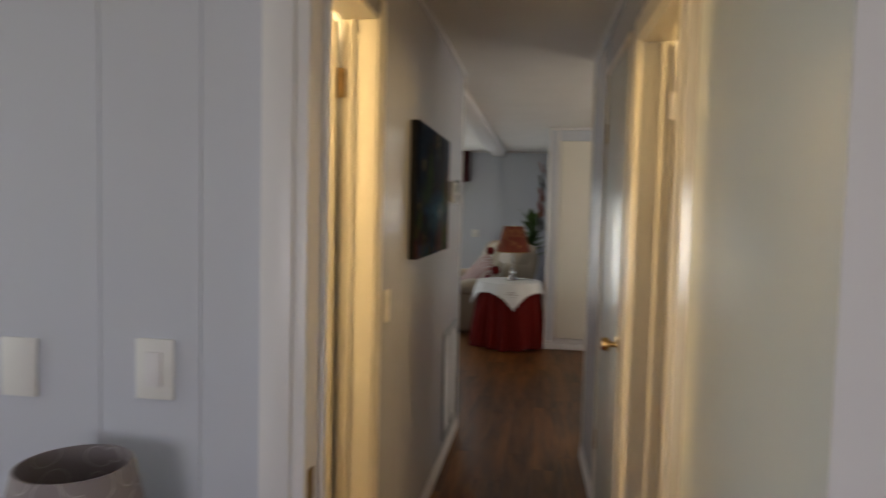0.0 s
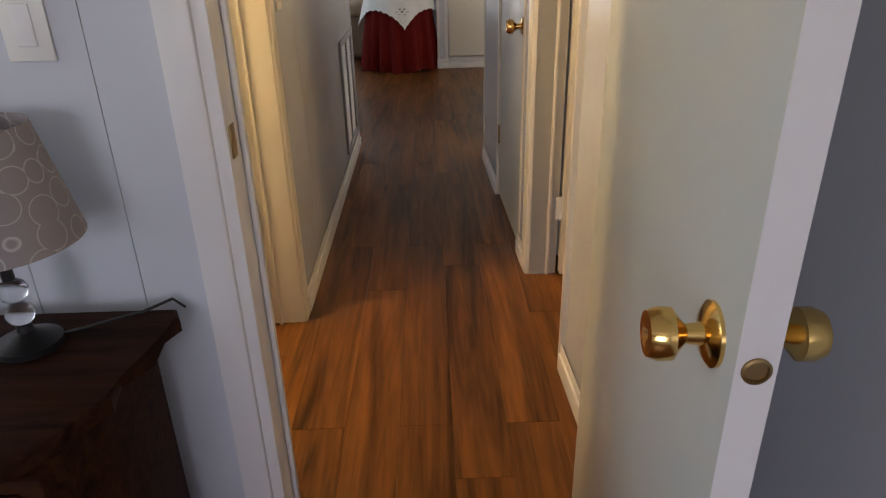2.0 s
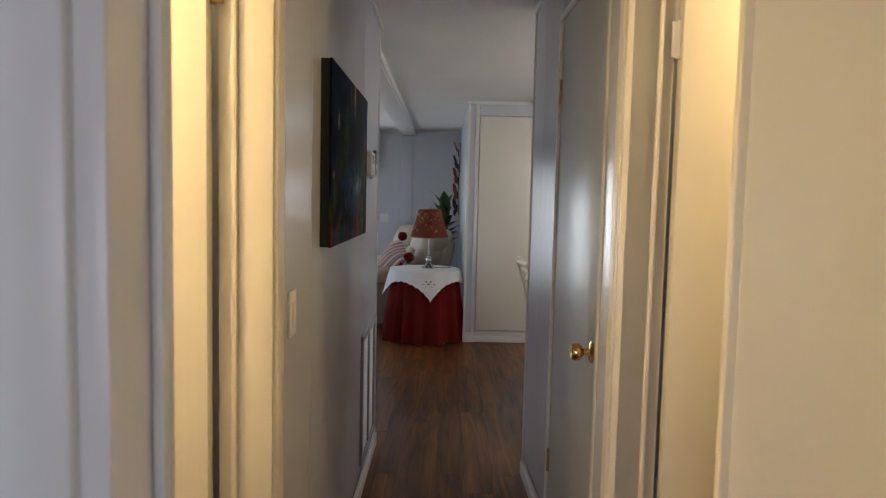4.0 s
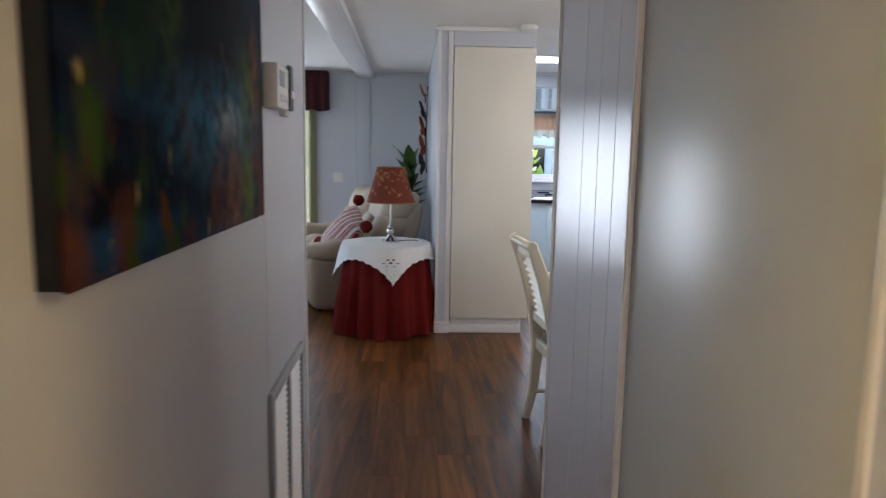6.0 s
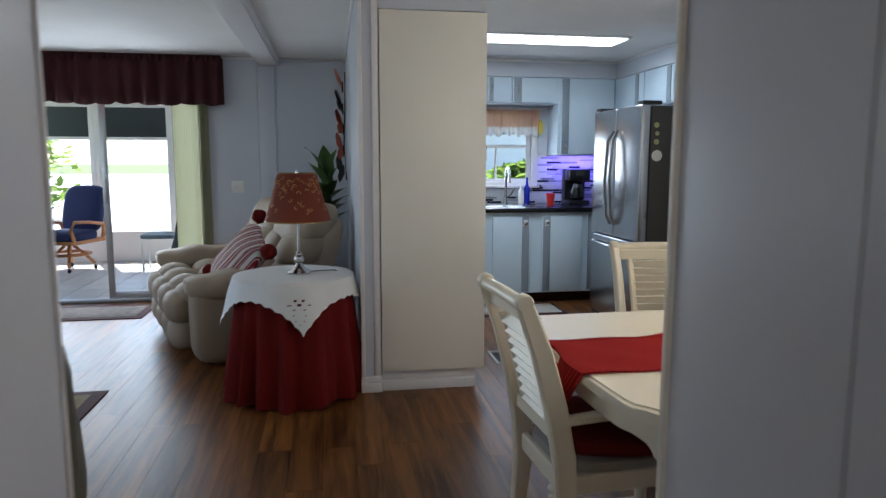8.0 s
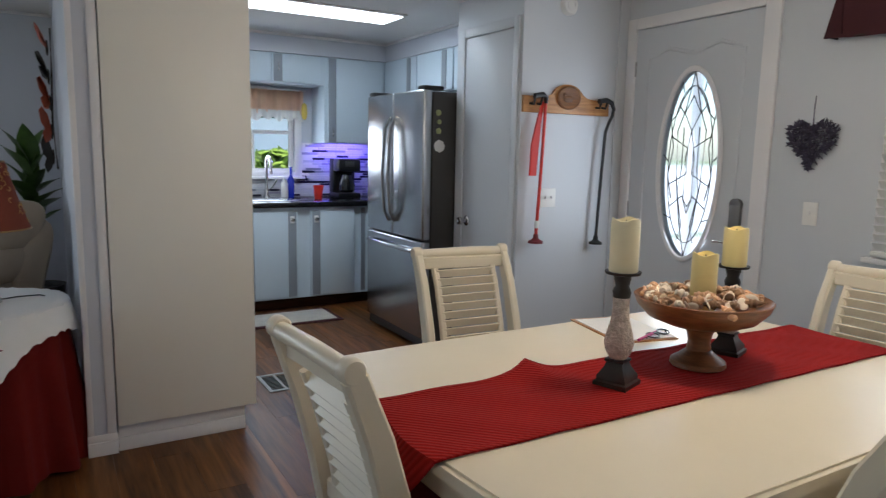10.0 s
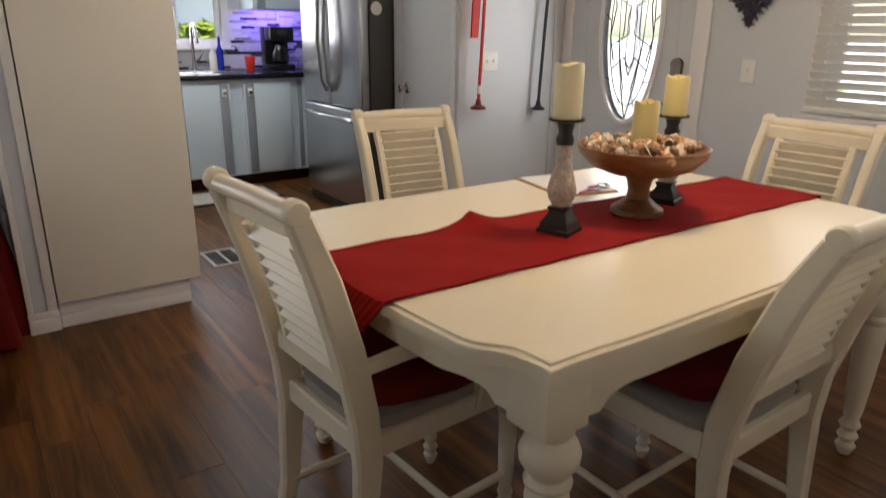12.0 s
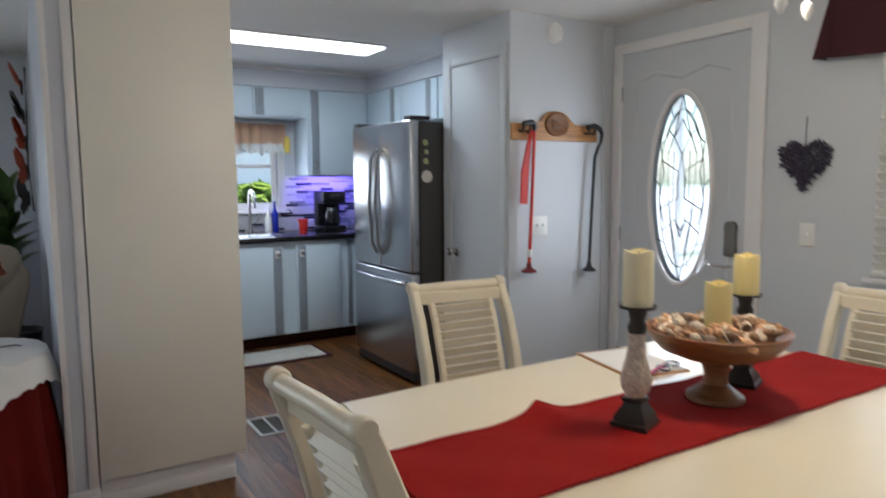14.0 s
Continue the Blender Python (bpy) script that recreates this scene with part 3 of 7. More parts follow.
for hz in (1.84, 0.40):
    hinge(door, 0.006, 0.006, hz, OLDBRASS, 0.02, 0.004)
# right bath door, open into the bath
door = thing("door_bath_right", 0.637, 2.665, 0, 1.6, "cream painted bath door standing open", "door")
part("door_leaf", box(B(), 0, -0.016, 0.012, 0.62, 0.020, 2.03, 0.002), CASING, door)
for hz in (1.82, 0.29):
    hinge(door, -0.006, 0.0, hz, TRIM, 0.018, 0.004)
# closed hall closet door
door = thing("door_hall_closet", label="glossy off-white flush door, closed", category="door")
door.matrix_basis = RTURN
part("door_leaf", box(B(), 0.004, 0.223, 0.012, 0.04, 0.927, 2.108, 0.002), DOORPAINT, door)
knob(door, 0.004, 0.285, 0.93, (-1, 0, 0))
for hz in (1.83, 0.33):
    hinge(door, 0.002, 0.926, hz, OLDBRASS, 0.004, 0.012)
# closet door by the entry
door = thing("door_closet", label="pale grey flush closet door, closed", category="door")
part("door_leaf", box(B(), 2.537, 7.508, 0.012, 2.575, 8.032, 2.087, 0.002), GREY, door)
knob(door, 2.537, 7.975, 0.915, (-1, 0, 0), CHROME)

# entry door with an oval leaded glass
door = thing("door_entry", label="pale grey entry door with an oval leaded glass window, closed", category="door")
OY, OZ, OA, OB = 6.900, 1.315, 0.20, 0.535


def oval(n, a, b, x):
    return [(x, OY + a * math.cos(2 * math.pi * i / n), OZ + b * math.sin(2 * math.pi * i / n)) for i in range(n)]


bm = B()
n = 48
for x in (EAST - 0.004, EAST + 0.04):
    inner = [bm.verts.new(p) for p in oval(n, OA, OB, x)]
    outer = []
    for i in range(n):
        c, s = math.cos(2 * math.pi * i / n), math.sin(2 * math.pi * i / n)
        k = min(0.44 / abs(c) if abs(c) > 1e-6 else 9, (1.062 if s < 0 else 1.06) / abs(s) if abs(s) > 1e-6 else 9)
        outer.append(bm.verts.new((x, 6.918 + k * c, 1.075 + k * s)))
    bridge(bm, inner, outer)
part("door_leaf", bm, GREY, door)
bm = B()
loop = oval(n, OA + 0.018, OB + 0.018, EAST - 0.012)
sweep(bm, loop + loop[:1], 0.016, 8, 0.6, (1, 0, 0), False)
part("oval_frame", bm, TRIM, door, "white oval moulding")
me = B()
me.faces.new([me.verts.new(p) for p in oval(n, OA + 0.01, OB + 0.01, EAST + 0.012)])
pane = part("pane", me, glass("textured_glass", (0.46, 0.55, 0.63), 0.10), door, "textured leaded glass")
pane.visible_shadow = False
bm = B()


def lead(pts, r=0.0034):
    sweep(bm, [(EAST + 0.004, OY + a, OZ + b) for a, b in pts], r, 6)


lead([(0.155 * math.cos(t / 20 * math.pi), 0.455 * math.sin(t / 20 * math.pi)) for t in range(41)], 0.003)
for sgn in (-1, 1):
    lead([(sgn * 0.0, 0.535), (sgn * 0.05, 0.33), (sgn * 0.10, 0.20), (sgn * 0.085, -0.10), (sgn * 0.05, -0.33), (0, -0.535)])
    lead([(0, 0.40), (sgn * 0.055, 0.30), (0, 0.20), (sgn * 0.03, 0.05), (sgn * 0.03, -0.2), (0, -0.28)])
    lead([(sgn * 0.145, 0.17), (sgn * 0.02, 0.10), (sgn * 0.02, -0.05), (sgn * 0.15, -0.12)])
    lead([(sgn * 0.195, 0.06), (sgn * 0.155, 0.02)])
    lead([(sgn * 0.13, -0.25), (sgn * 0.04, -0.18), (0, -0.24)])
    lead([(sgn * 0.02, 0.455), (sgn * 0.075, 0.38), (sgn * 0.11, 0.30), (sgn * 0.15, 0.26)])
    lead([(sgn * 0.055, 0.22), (sgn * 0.055, -0.02), (sgn * 0.075, -0.16), (sgn * 0.03, -0.36), (sgn * 0.06, -0.45)])
    lead([(sgn * 0.16, 0.30), (sgn * 0.125, 0.10), (sgn * 0.155, -0.06), (sgn * 0.12, -0.20)])
    lead([(sgn * 0.085, 0.48), (sgn * 0.07, 0.42)])
    lead([(sgn * 0.10, 0.35), (sgn * 0.06, 0.30)])
    lead([(sgn * 0.165, -0.30), (sgn * 0.11, -0.32)])
part("leading", bm, DARKSIDE, door, "dark lead strips")
bm = B()
for sgn in (-1, 1):
    y = 6.918 + sgn * 0.33
    pts = [(y, 0.62), (y, 1.95), (6.918 + sgn * 0.18, 2.0), (6.918, 1.955)] if sgn < 0 else [(y, 0.62), (y, 1.95), (6.918 + 0.18, 2.0), (6.918, 1.955)]
    sweep(bm, [(EAST - 0.004, a, b) for a, b in pts], 0.012, 8, 0.7, (1, 0, 0))
for sgn in (-1, 1):
    y = 6.918 + sgn * 0.17
    sweep(bm, [(EAST - 0.004, y - 0.13, 0.25), (EAST - 0.004, y - 0.13, 0.52), (EAST - 0.004, y + 0.13, 0.52), (EAST - 0.004, y + 0.13, 0.25), (EAST - 0.004, y - 0.13, 0.25)], 0.010, 8, 0.7, (1, 0, 0))
part("panel_moulding", bm, GREY, door)
bm = box(B(), EAST - 0.030, 6.520, 0.955, EAST - 0.004, 6.590, 1.115, 0.008)
sweep(bm, [(EAST - 0.029, 6.555, 1.112), (EAST - 0.004, 6.555, 1.112)], 0.035, 24)
part("keypad_lock", bm, material("pewter", (0.20, 0.19, 0.175), 0.4, 0.7), door, "aged bronze keypad lock")
bm = sweep(B(), [(EAST - 0.004, 6.555, 0.90), (EAST - 0.05, 6.555, 0.90), (EAST - 0.055, 6.60, 0.905), (EAST - 0.05, 6.66, 0.90)], 0.008, 8)
part("lever_handle", bm, CHROME, door, "nickel lever handle")
for hz in (1.90, 1.03, 0.25):
    hinge(door, EAST - 0.008, 7.362, hz, CHROME, 0.006, 0.014)


# ---- kitchen ----
def bar_handle(parent, x, y, z, mat=CHROME):
    bm = lathe(B(), [(0.016, 0), (0.016, 0.004), (0.008, 0.008), (0.008, 0.014), (0.015, 0.020), (0.013, 0.027), (0.003, 0.029)], seg=14)
    q = Vector((0, -1, 0)).to_track_quat('Z', 'Y').to_matrix().to_4x4()
    q.translation = (x, y, z)
    ob = part("handle", bm, mat, parent, at=q)
    part("handle_plate", box(B(), x - 0.018, y - 0.004, z - 0.03, x + 0.018, y, z + 0.03, 0.002), TRIM, parent)
    return ob


def base_cabinet(x0, x1, doors):
    c = thing("base_cabinet", (x0 + x1) / 2, 9.70, 0, 0, "pale blue-white base cabinet with grey vertical strips", "cabinet", "kitchen base cabinets")
    o = (x0 + x1) / 2
    part("body", box(B(), x0 - o, 0, 0.10, x1 - o, 0.61, 0.875), CABWHITE, c)
    part("toe_kick", box(B(), x0 - o, 0.06, 0.0, x1 - o, 0.10, 0.10), DARKWOOD, c, "dark brown toe kick")
    for d0, d1, side in doors:
        d = part("door", box(B(), d0 - o, -0.020, 0.115, d1 - o, -0.002, 0.845, 0.003), CABWHITE, c)
        s0, s1 = (d1 - o - 0.085, d1 - o - 0.015) if side > 0 else (d0 - o + 0.015, d0 - o + 0.085)
        part("strip", box(B(), s0, -0.026, 0.118, s1, -0.0202, 0.842, 0.002), CABGREY, d, "grey painted strip")
        bar_handle(d, (s0 + s1) / 2, -0.026, 0.775)
    return c


base_cabinet(0.98, 1.50, [(1.0, 1.30, 1)])
base_cabinet(1.50, 2.00, [(1.575, 1.945, 1)])
base_cabinet(2.00, 2.62, [(2.055, 2.455, -1)])
part("strip", box(B(), 0.215, -0.006, 0.118, 0.255, -0.0002, 0.86, 0.002), CABGREY, obj["base_cabinet.002"], "grey painted strip")
bm = box(B(), 0.975, 9.655, 0.878, 3.36, 10.325, 0.922, 0.006)
tagged(part("worktop", bm, BLACKTOP, None), "glossy black kitchen worktop", "worktop")
tagged(part("sink", box(B(), 1.45, 9.76, 0.9225, 2.0, 10.18, 0.930, 0.003), STEEL, None), "stainless steel sink rim in the worktop", "sink")
fa = thing("faucet", 1.835, 10.21, 0.922, 0, "nickel gooseneck kitchen faucet behind the sink", "faucet")
part("base", lathe(B(), [(0.028, 0), (0.028, 0.01), (0.018, 0.03), (0.016, 0.08)]), CHROME, fa)
part("spout", sweep(B(), [(0, 0, 0.05), (0, 0, 0.30)] + [(0, -0.07 + 0.07 * math.cos(a), 0.30 + 0.07 * math.sin(a)) for a in (0.5, 1.0, 1.6, 2.2, 2.8, 3.1)] + [(0, -0.145, 0.22)], 0.013, 10, 1, (1, 0, 0)), CHROME, fa)
part("lever", sweep(B(), [(0.01, 0, 0.07), (0.05, -0.01, 0.10), (0.09, -0.02, 0.17)], 0.009, 8), CHROME, fa)


def upper_cabinet(x0, x1, z0, z1, strips, doors):
    o = (x0 + x1) / 2
    c = thing("wall_cabinet", o, 10.0, z0, 0, "pale blue-white wall cabinet with grey vertical strips", "cabinet", "kitchen wall cabinets")
    part("body", box(B(), x0 - o, 0, 0, x1 - o, 0.325, z1 - z0), CABWHITE, c)
    for d0, d1 in doors:
        d = part("door", box(B(), d0 - o, -0.02, 0.008, d1 - o, -0.002, z1 - z0 - 0.008, 0.003), CABWHITE, c)
    for s0, s1 in strips:
        s = part("strip", box(B(), s0 - o, -0.026, 0.010, s1 - o, -0.0202, z1 - z0 - 0.010, 0.002), CABGREY, c, "grey painted strip")
        h = 0.06 if z1 - z0 > 0.4 else (z1 - z0) / 2 - 0.03
        part("handle", sweep(B(), [((s0 + s1) / 2 - o, -0.027, h), ((s0 + s1) / 2 - o, -0.045, h + 0.012), ((s0 + s1) / 2 - o, -0.045, h + 0.062), ((s0 + s1) / 2 - o, -0.027, h + 0.074)], 0.006, 8), CHROME, c)
    return c


upper_cabinet(0.97, 1.56, 1.92, 2.165, [(1.46, 1.52)], [(1.0, 1.54)])
upper_cabinet(1.56, 2.30, 1.92, 2.165, [(1.60, 1.64), (1.845, 1.92)], [(1.58, 1.81), (1.83, 2.26)])
upper_cabinet(2.30, 2.895, 1.42, 2.165, [(2.335, 2.405)], [(2.33, 2.87)])
for i, (y0, y1) in enumerate(((8.155, 8.76), (8.76, 9.36), (9.36, 9.99))):
    c = thing("wall_cabinet", 2.90, (y0 + y1) / 2, 1.84, 0, "pale blue-white wall cabinet over the refrigerator", "cabinet", "kitchen wall cabinets")
    h = (y1 - y0) / 2
    part("body", box(B(), 0, -h, 0, 0.475, h, 0.325), CABWHITE, c)
    part("door", box(B(), -0.02, -h + 0.01, 0.008, -0.002, h - 0.01, 0.317, 0.003), CABWHITE, c)
    part("strip", box(B(), -0.026, -h + 0.10, 0.012, -0.0202, -h + 0.17, 0.313, 0.002), CABGREY, c, "grey painted strip")

# backsplash of narrow mosaic strips
bs = thing("backsplash", 0, NORTH, 0, 0, "mosaic backsplash of white, grey and dark glass strips", "backsplash")
rng = random.Random(4)
tone = [material("mosaic_white", (0.62, 0.62, 0.66), 0.15, vary=0.05, bump=0.0), material("mosaic_grey", (0.30, 0.31, 0.36), 0.15, vary=0.05, bump=0.0),
        material("mosaic_dark", (0.035, 0.035, 0.06), 0.12, vary=0.05, bump=0.0), material("mosaic_lilac", (0.42, 0.40, 0.52), 0.15, vary=0.05, bump=0.0)]
strips = {}
z = 0.926
while z < 1.40:
    x = 1.0 + rng.random() * 0.05
    while x < 3.34:
        w = rng.choice((0.09, 0.12, 0.15, 0.18))
        if z + 0.02 < 1.125 or x > 2.20 or x + w < 1.31:
            key = (w, rng.choice((0, 0, 0, 0, 3, 1, 2)))
            if key not in strips:
                strips[key] = mesh_of("mosaic_strip", box(B(), 0, -0.010, 0, key[0] - 0.003, -0.003, 0.021), tone[key[1]])
            piece("mosaic_strip", strips[key], bs, pose(x, 0, z))
        x += w
    z += 0.024
part("grout", box(B(), 0.98, -0.0035, 0.923, 3.36, -0.001, 1.125), TRIM, bs)
part("grout", box(B(), 2.19, -0.0035, 1.125, 3.36, -0.001, 1.42), TRIM, bs)

# kitchen window with frame, shade and lace valance
w = thing("window_1", 1.765, NORTH, 0, 0, "white kitchen sash window over the sink", "window")
tagged(w, kind="structure")
bm = B()
for s in ((-0.43, 1.09, -0.365, 1.90), (0.365, 1.09, 0.43, 1.90), (-0.365, 1.835, 0.365, 1.90), (-0.365, 1.09, 0.365, 1.15)):
    box(bm, s[0], -0.022, s[1], s[2], 0.0, s[3], 0.004)
part("window_frame", bm, TRIM, w)
bm = B()
for s in ((-0.365, 1.14, -0.325, 1.88), (0.325, 1.14, 0.365, 1.88), (-0.325, 1.49, 0.325, 1.525), (-0.325, 1.14, 0.325, 1.18), (-0.325, 1.84, 0.325, 1.88), (-0.01, 1.18, 0.01, 1.49)):
    box(bm, s[0], 0.03, s[1], s[2], 0.06, s[3], 0.003)
part("sash", bm, TRIM, w)
p = part("pane", box(B(), -0.325, 0.043, 1.18, 0.325, 0.047, 1.84), CLEAR, w)
p.visible_shadow = False
part("window_sill", box(B(), -0.45, -0.06, 1.085, 0.45, 0.03, 1.11, 0.004), TRIM, w)


def ruffle(bm, x0, x1, z0, z1, y, amp, waves, n=90, rows=8, scallop=0.0, t=0.003, phase=0.0):
    """A gathered cloth strip hanging from z1 to z0."""
    grid = []
    for side in (0, 1):
        g = []
        for j in range(rows + 1):
            f = j / rows
            row = []
            for i in range(n + 1):
                a = i / n
                wv = math.sin(a * waves * 2 * math.pi + phase + 0.7 * math.sin(a * waves * 1.3)) + 0.4 * math.sin(a * waves * 5.1 + 1)
                zz = z1 + (z0 - z1) * f - scallop * f * abs(math.sin(a * waves * math.pi * 0.8)) + 0.006 * math.sin(a * 23) * f
                row.append(bm.verts.new((x0 + (x1 - x0) * a, y + amp * wv * (0.45 + 0.55 * f) + side * t, zz)))
            g.append(row)
        grid.append(g)
    for g in grid:
        for ra, rb in zip(g, g[1:]):
            for i in range(n):
                bm.faces.new((ra[i], ra[i + 1], rb[i + 1], rb[i]))
    for i in range(n):
        bm.faces.new((grid[0][0][i], grid[1][0][i], grid[1][0][i + 1], grid[0][0][i + 1]))
        bm.faces.new((grid[0][-1][i], grid[0][-1][i + 1], grid[1][-1][i + 1], grid[1][-1][i]))
    return bm


AWN = material("dark_green_canvas", (0.012, 0.055, 0.045), 0.8, vary=0.2)
aw = thing("window_awning", 1.765, NORTH + 0.14, 1.72, 0, "dark green canvas awning outside the kitchen window", "awning")
part("canvas", prism(B(), [(0.0, 0.24), (0.0, 0.225), (0.50, -0.06), (0.50, 0.0)], -0.6, 0.6), AWN, aw, at=Matrix(((0, 0, 1, 0), (1, 0, 0, 0), (0, 1, 0, 0), (0, 0, 0, 1))))
LACE = material("peach_lace", (0.74, 0.57, 0.47), 0.85, vary=0.25, scale=45, fine=200, bump=0.3)
let_light_through(LACE, (0.88, 0.68, 0.56), 0.75)
v = thing("kitchen_valance", 1.765, NORTH - 0.05, 0, 0, "peach lace valance with a scalloped edge over the kitchen window", "curtain")
part("valance_cloth", ruffle(B(), -0.44, 0.44, 1.69, 1.885, 0, 0.014, 11, 120, 6, 0.03), LACE, v)
part("lace_edge", ruffle(B(), -0.44, 0.44, 1.645, 1.705, -0.006, 0.014, 11, 120, 3, 0.04), LINEN, v, "white lace edging")
part("curtain_rod", sweep(B(), [(-0.46, 0, 1.885), (0.46, 0, 1.885)], 0.008), TRIM, v)
tagged(part("window_ornament", cushion(B(), (2.205, NORTH - 0.075, 1.70), (0.028, 0.012, 0.075), 0.8), material("yellow_gourd", (0.62, 0.46, 0.08), 0.5, vary=0.3)), "yellow dried ornament hanging beside the kitchen window", "ornament")

# things on the worktop
cm = thing("coffee_maker", 2.545, 10.12, 0.922, 0, "black drip coffee maker on the worktop", "coffee maker")
part("base", box(B(), -0.11, -0.12, 0, 0.11, 0.12, 0.045, 0.01), BLACK, cm)
part("tower", box(B(), -0.11, 0.02, 0.045, 0.11, 0.12, 0.36, 0.012), BLACK, cm)
part("head", box(B(), -0.11, -0.12, 0.245, 0.11, 0.02, 0.36, 0.014), BLACK, cm)
part("carafe", lathe(B(), [(0.055, 0.05), (0.075, 0.07), (0.078, 0.12), (0.055, 0.18), (0.045, 0.21), (0.06, 0.22)], (0, -0.045, 0), 20), BLACKTOP, cm, "dark glass carafe")
part("display", box(B(), -0.045, -0.124, 0.29, 0.045, -0.119, 0.335, 0.002), DARKSIDE, cm)
cu = thing("cup", 2.235, 9.98, 0.922, 0, "red plastic cup on the worktop", "cup")
part("cup_body", lathe(lathe(B(), [(0.033, 0), (0.045, 0.118), (0.047, 0.120), (0.043, 0.117), (0.031, 0.004)], seg=22), [(0.0475, 0.112), (0.0475, 0.12)], seg=22, caps=False), REDPLASTIC, cu)
bo = thing("bottle", 2.06, 10.22, 0.922, 0, "small cobalt blue bottle by the window", "bottle")
part("bottle_body", lathe(B(), [(0.026, 0), (0.03, 0.01), (0.03, 0.16), (0.012, 0.20), (0.011, 0.27), (0.015, 0.275)]), BLUEGLASS, bo)
bo = thing("soap_bottle", 2.00, 10.22, 0.922, 0, "clear soap bottle with a white pump", "bottle")
part("bottle_body", lathe(B(), [(0.03, 0), (0.032, 0.01), (0.03, 0.13), (0.012, 0.16), (0.011, 0.18)]), PLASTIC, bo)
part("pump", sweep(B(), [(0, 0, 0.18), (0, 0, 0.22), (0, -0.035, 0.225)], 0.006, 8), PLASTIC, bo)

# refrigerator
fr = thing("refrigerator", 2.295, 8.60, 0, 0, "stainless french-door refrigerator with dark grey sides", "refrigerator")
SAGE = material("sage_enamel", (0.40, 0.44, 0.20), 0.4, vary=0.3, scale=40)
part("body", box(B(), 0.075, -0.445, 0.02, 0.74, 0.445, 1.758, 0.006), DARKSIDE, fr, "dark grey cabinet")
for y0, y1 in ((-0.445, -0.003), (0.003, 0.445)):
    d = part("door", box(B(), 0.0, y0, 0.765, 0.072, y1, 1.768, 0.014, 3), STEEL, fr)
    s = -0.045 if y1 < 0.1 else 0.045
    part("handle", bar(B(), [(-0.004, s, 0.86), (-0.045, s, 0.93), (-0.065, s, 1.20), (-0.045, s, 1.52), (-0.004, s, 1.60)], 0.026, 0.022, (0, 1, 0)), STEEL, d)
d = part("freezer_drawer", box(B(), 0.0, -0.445, 0.085, 0.072, 0.445, 0.755, 0.014, 3), STEEL, fr)
part("handle", bar(B(), [(-0.004, -0.37, 0.685), (-0.04, -0.34, 0.69), (-0.052, 0.0, 0.69), (-0.04, 0.34, 0.69), (-0.004, 0.37, 0.685)], 0.024, 0.024), STEEL, d)
part("grille", box(B(), 0.02, -0.43, 0.02, 0.07, 0.43, 0.09, 0.004), DARKSIDE, fr)
for y in (-0.39, 0.39):
    part("hinge_cover", box(B(), 0.01, y - 0.045, 1.768, 0.16, y + 0.045, 1.795, 0.006), BLACK, fr)
mg = [(0.115, 1.62, 0.020), (0.122, 1.56, 0.016), (0.118, 1.50, 0.020), (0.125, 1.40, 0.042)]
for x, z, r in mg:
    q = pose(2.295 + x, 8.1545, z, 90, 0, 0)
    m = thing("fridge_magnet", label="small decorative magnet on the refrigerator side", category="magnet")
    m.matrix_basis = q
    part("magnet_body", lathe(B(), [(r, 0), (r, 0.004), (r * 0.7, 0.006)], seg=8 if r > 0.03 else 14), PLASTIC if r > 0.03 else SAGE, m)

# pantry cabinet whose cream side faces the hall
pa = thing("pantry_cabinet", 0.66, 7.39, 0, 0, "tall cream pantry cabinet with a plain side panel", "cabinet")
part("side_panel", box(B(), -0.302, -0.003, 0.124, 0.312, 0.018, 2.19, 0.003), CREAM, pa)
part("body", box(B(), -0.30, 0.018, 0.124, 0.285, 1.0, 2.19), CREAM, pa)
part("door", box(B(), 0.287, 0.02, 0.130, 0.306, 0.60, 2.185, 0.002), CREAM, pa)
part("plinth", box(box(B(), -0.30, 0.018, 0.0, 0.262, 1.0, 0.062, 0.003), -0.30, 0.026, 0.063, 0.262, 1.0, 0.116, 0.003), TRIM, pa, "white moulded plinth")
part("door_handle", box(B(), 0.306, 0.03, 1.36, 0.325, 0.045, 1.45, 0.004), CHROME, pa)

# ceiling light panel of the kitchen
cl = thing("ceiling_light", 1.80, 8.86, H, 0, "long flush fluorescent ceiling light panel, lit", "ceiling light")
part("frame", box(B(), -0.635, -0.19, -0.012, 0.635, 0.19, -0.001, 0.003), TRIM, cl)
part("diffuser", box(B(), -0.61, -0.165, -0.020, 0.61, 0.165, -0.013), glow("lit_diffuser", (0.93, 0.98, 1.0), 1.6), cl, "lit white diffuser")
# kitchen mat, floor register
KM = material("pale_kitchen_mat", (0.46, 0.43, 0.38), 0.95, vary=0.15, scale=12, fine=300, bump=0.3)
mt = thing("kitchen_mat", 1.66, 9.41, 0, 0, "pale kitchen mat with a dark red border on the floor", "mat")
part("border", box(B(), -0.50, -0.22, 0.0, 0.50, 0.22, 0.008, 0.003), BURG, mt)
part("centre", box(B(), -0.46, -0.18, 0.009, 0.46, 0.18, 0.013, 0.003), KM, mt)
rg = thing("floor_register", 1.262, 7.975, 0, 0, "white metal floor register with a green-grey grille", "register")
bm = B()
for s in ((-0.10, -0.15, -0.078, 0.15), (0.078, -0.15, 0.10, 0.15), (-0.078, -0.15, 0.078, -0.128), (-0.078, 0.128, 0.078, 0.15), (-0.008, -0.128, 0.008, 0.128)):
    box(bm, s[0], s[1], 0.0, s[2], s[3], 0.006, 0.002)
part("frame", bm, material("register_grey", (0.40, 0.40, 0.38), 0.5, 0.2), rg)
bm = B()
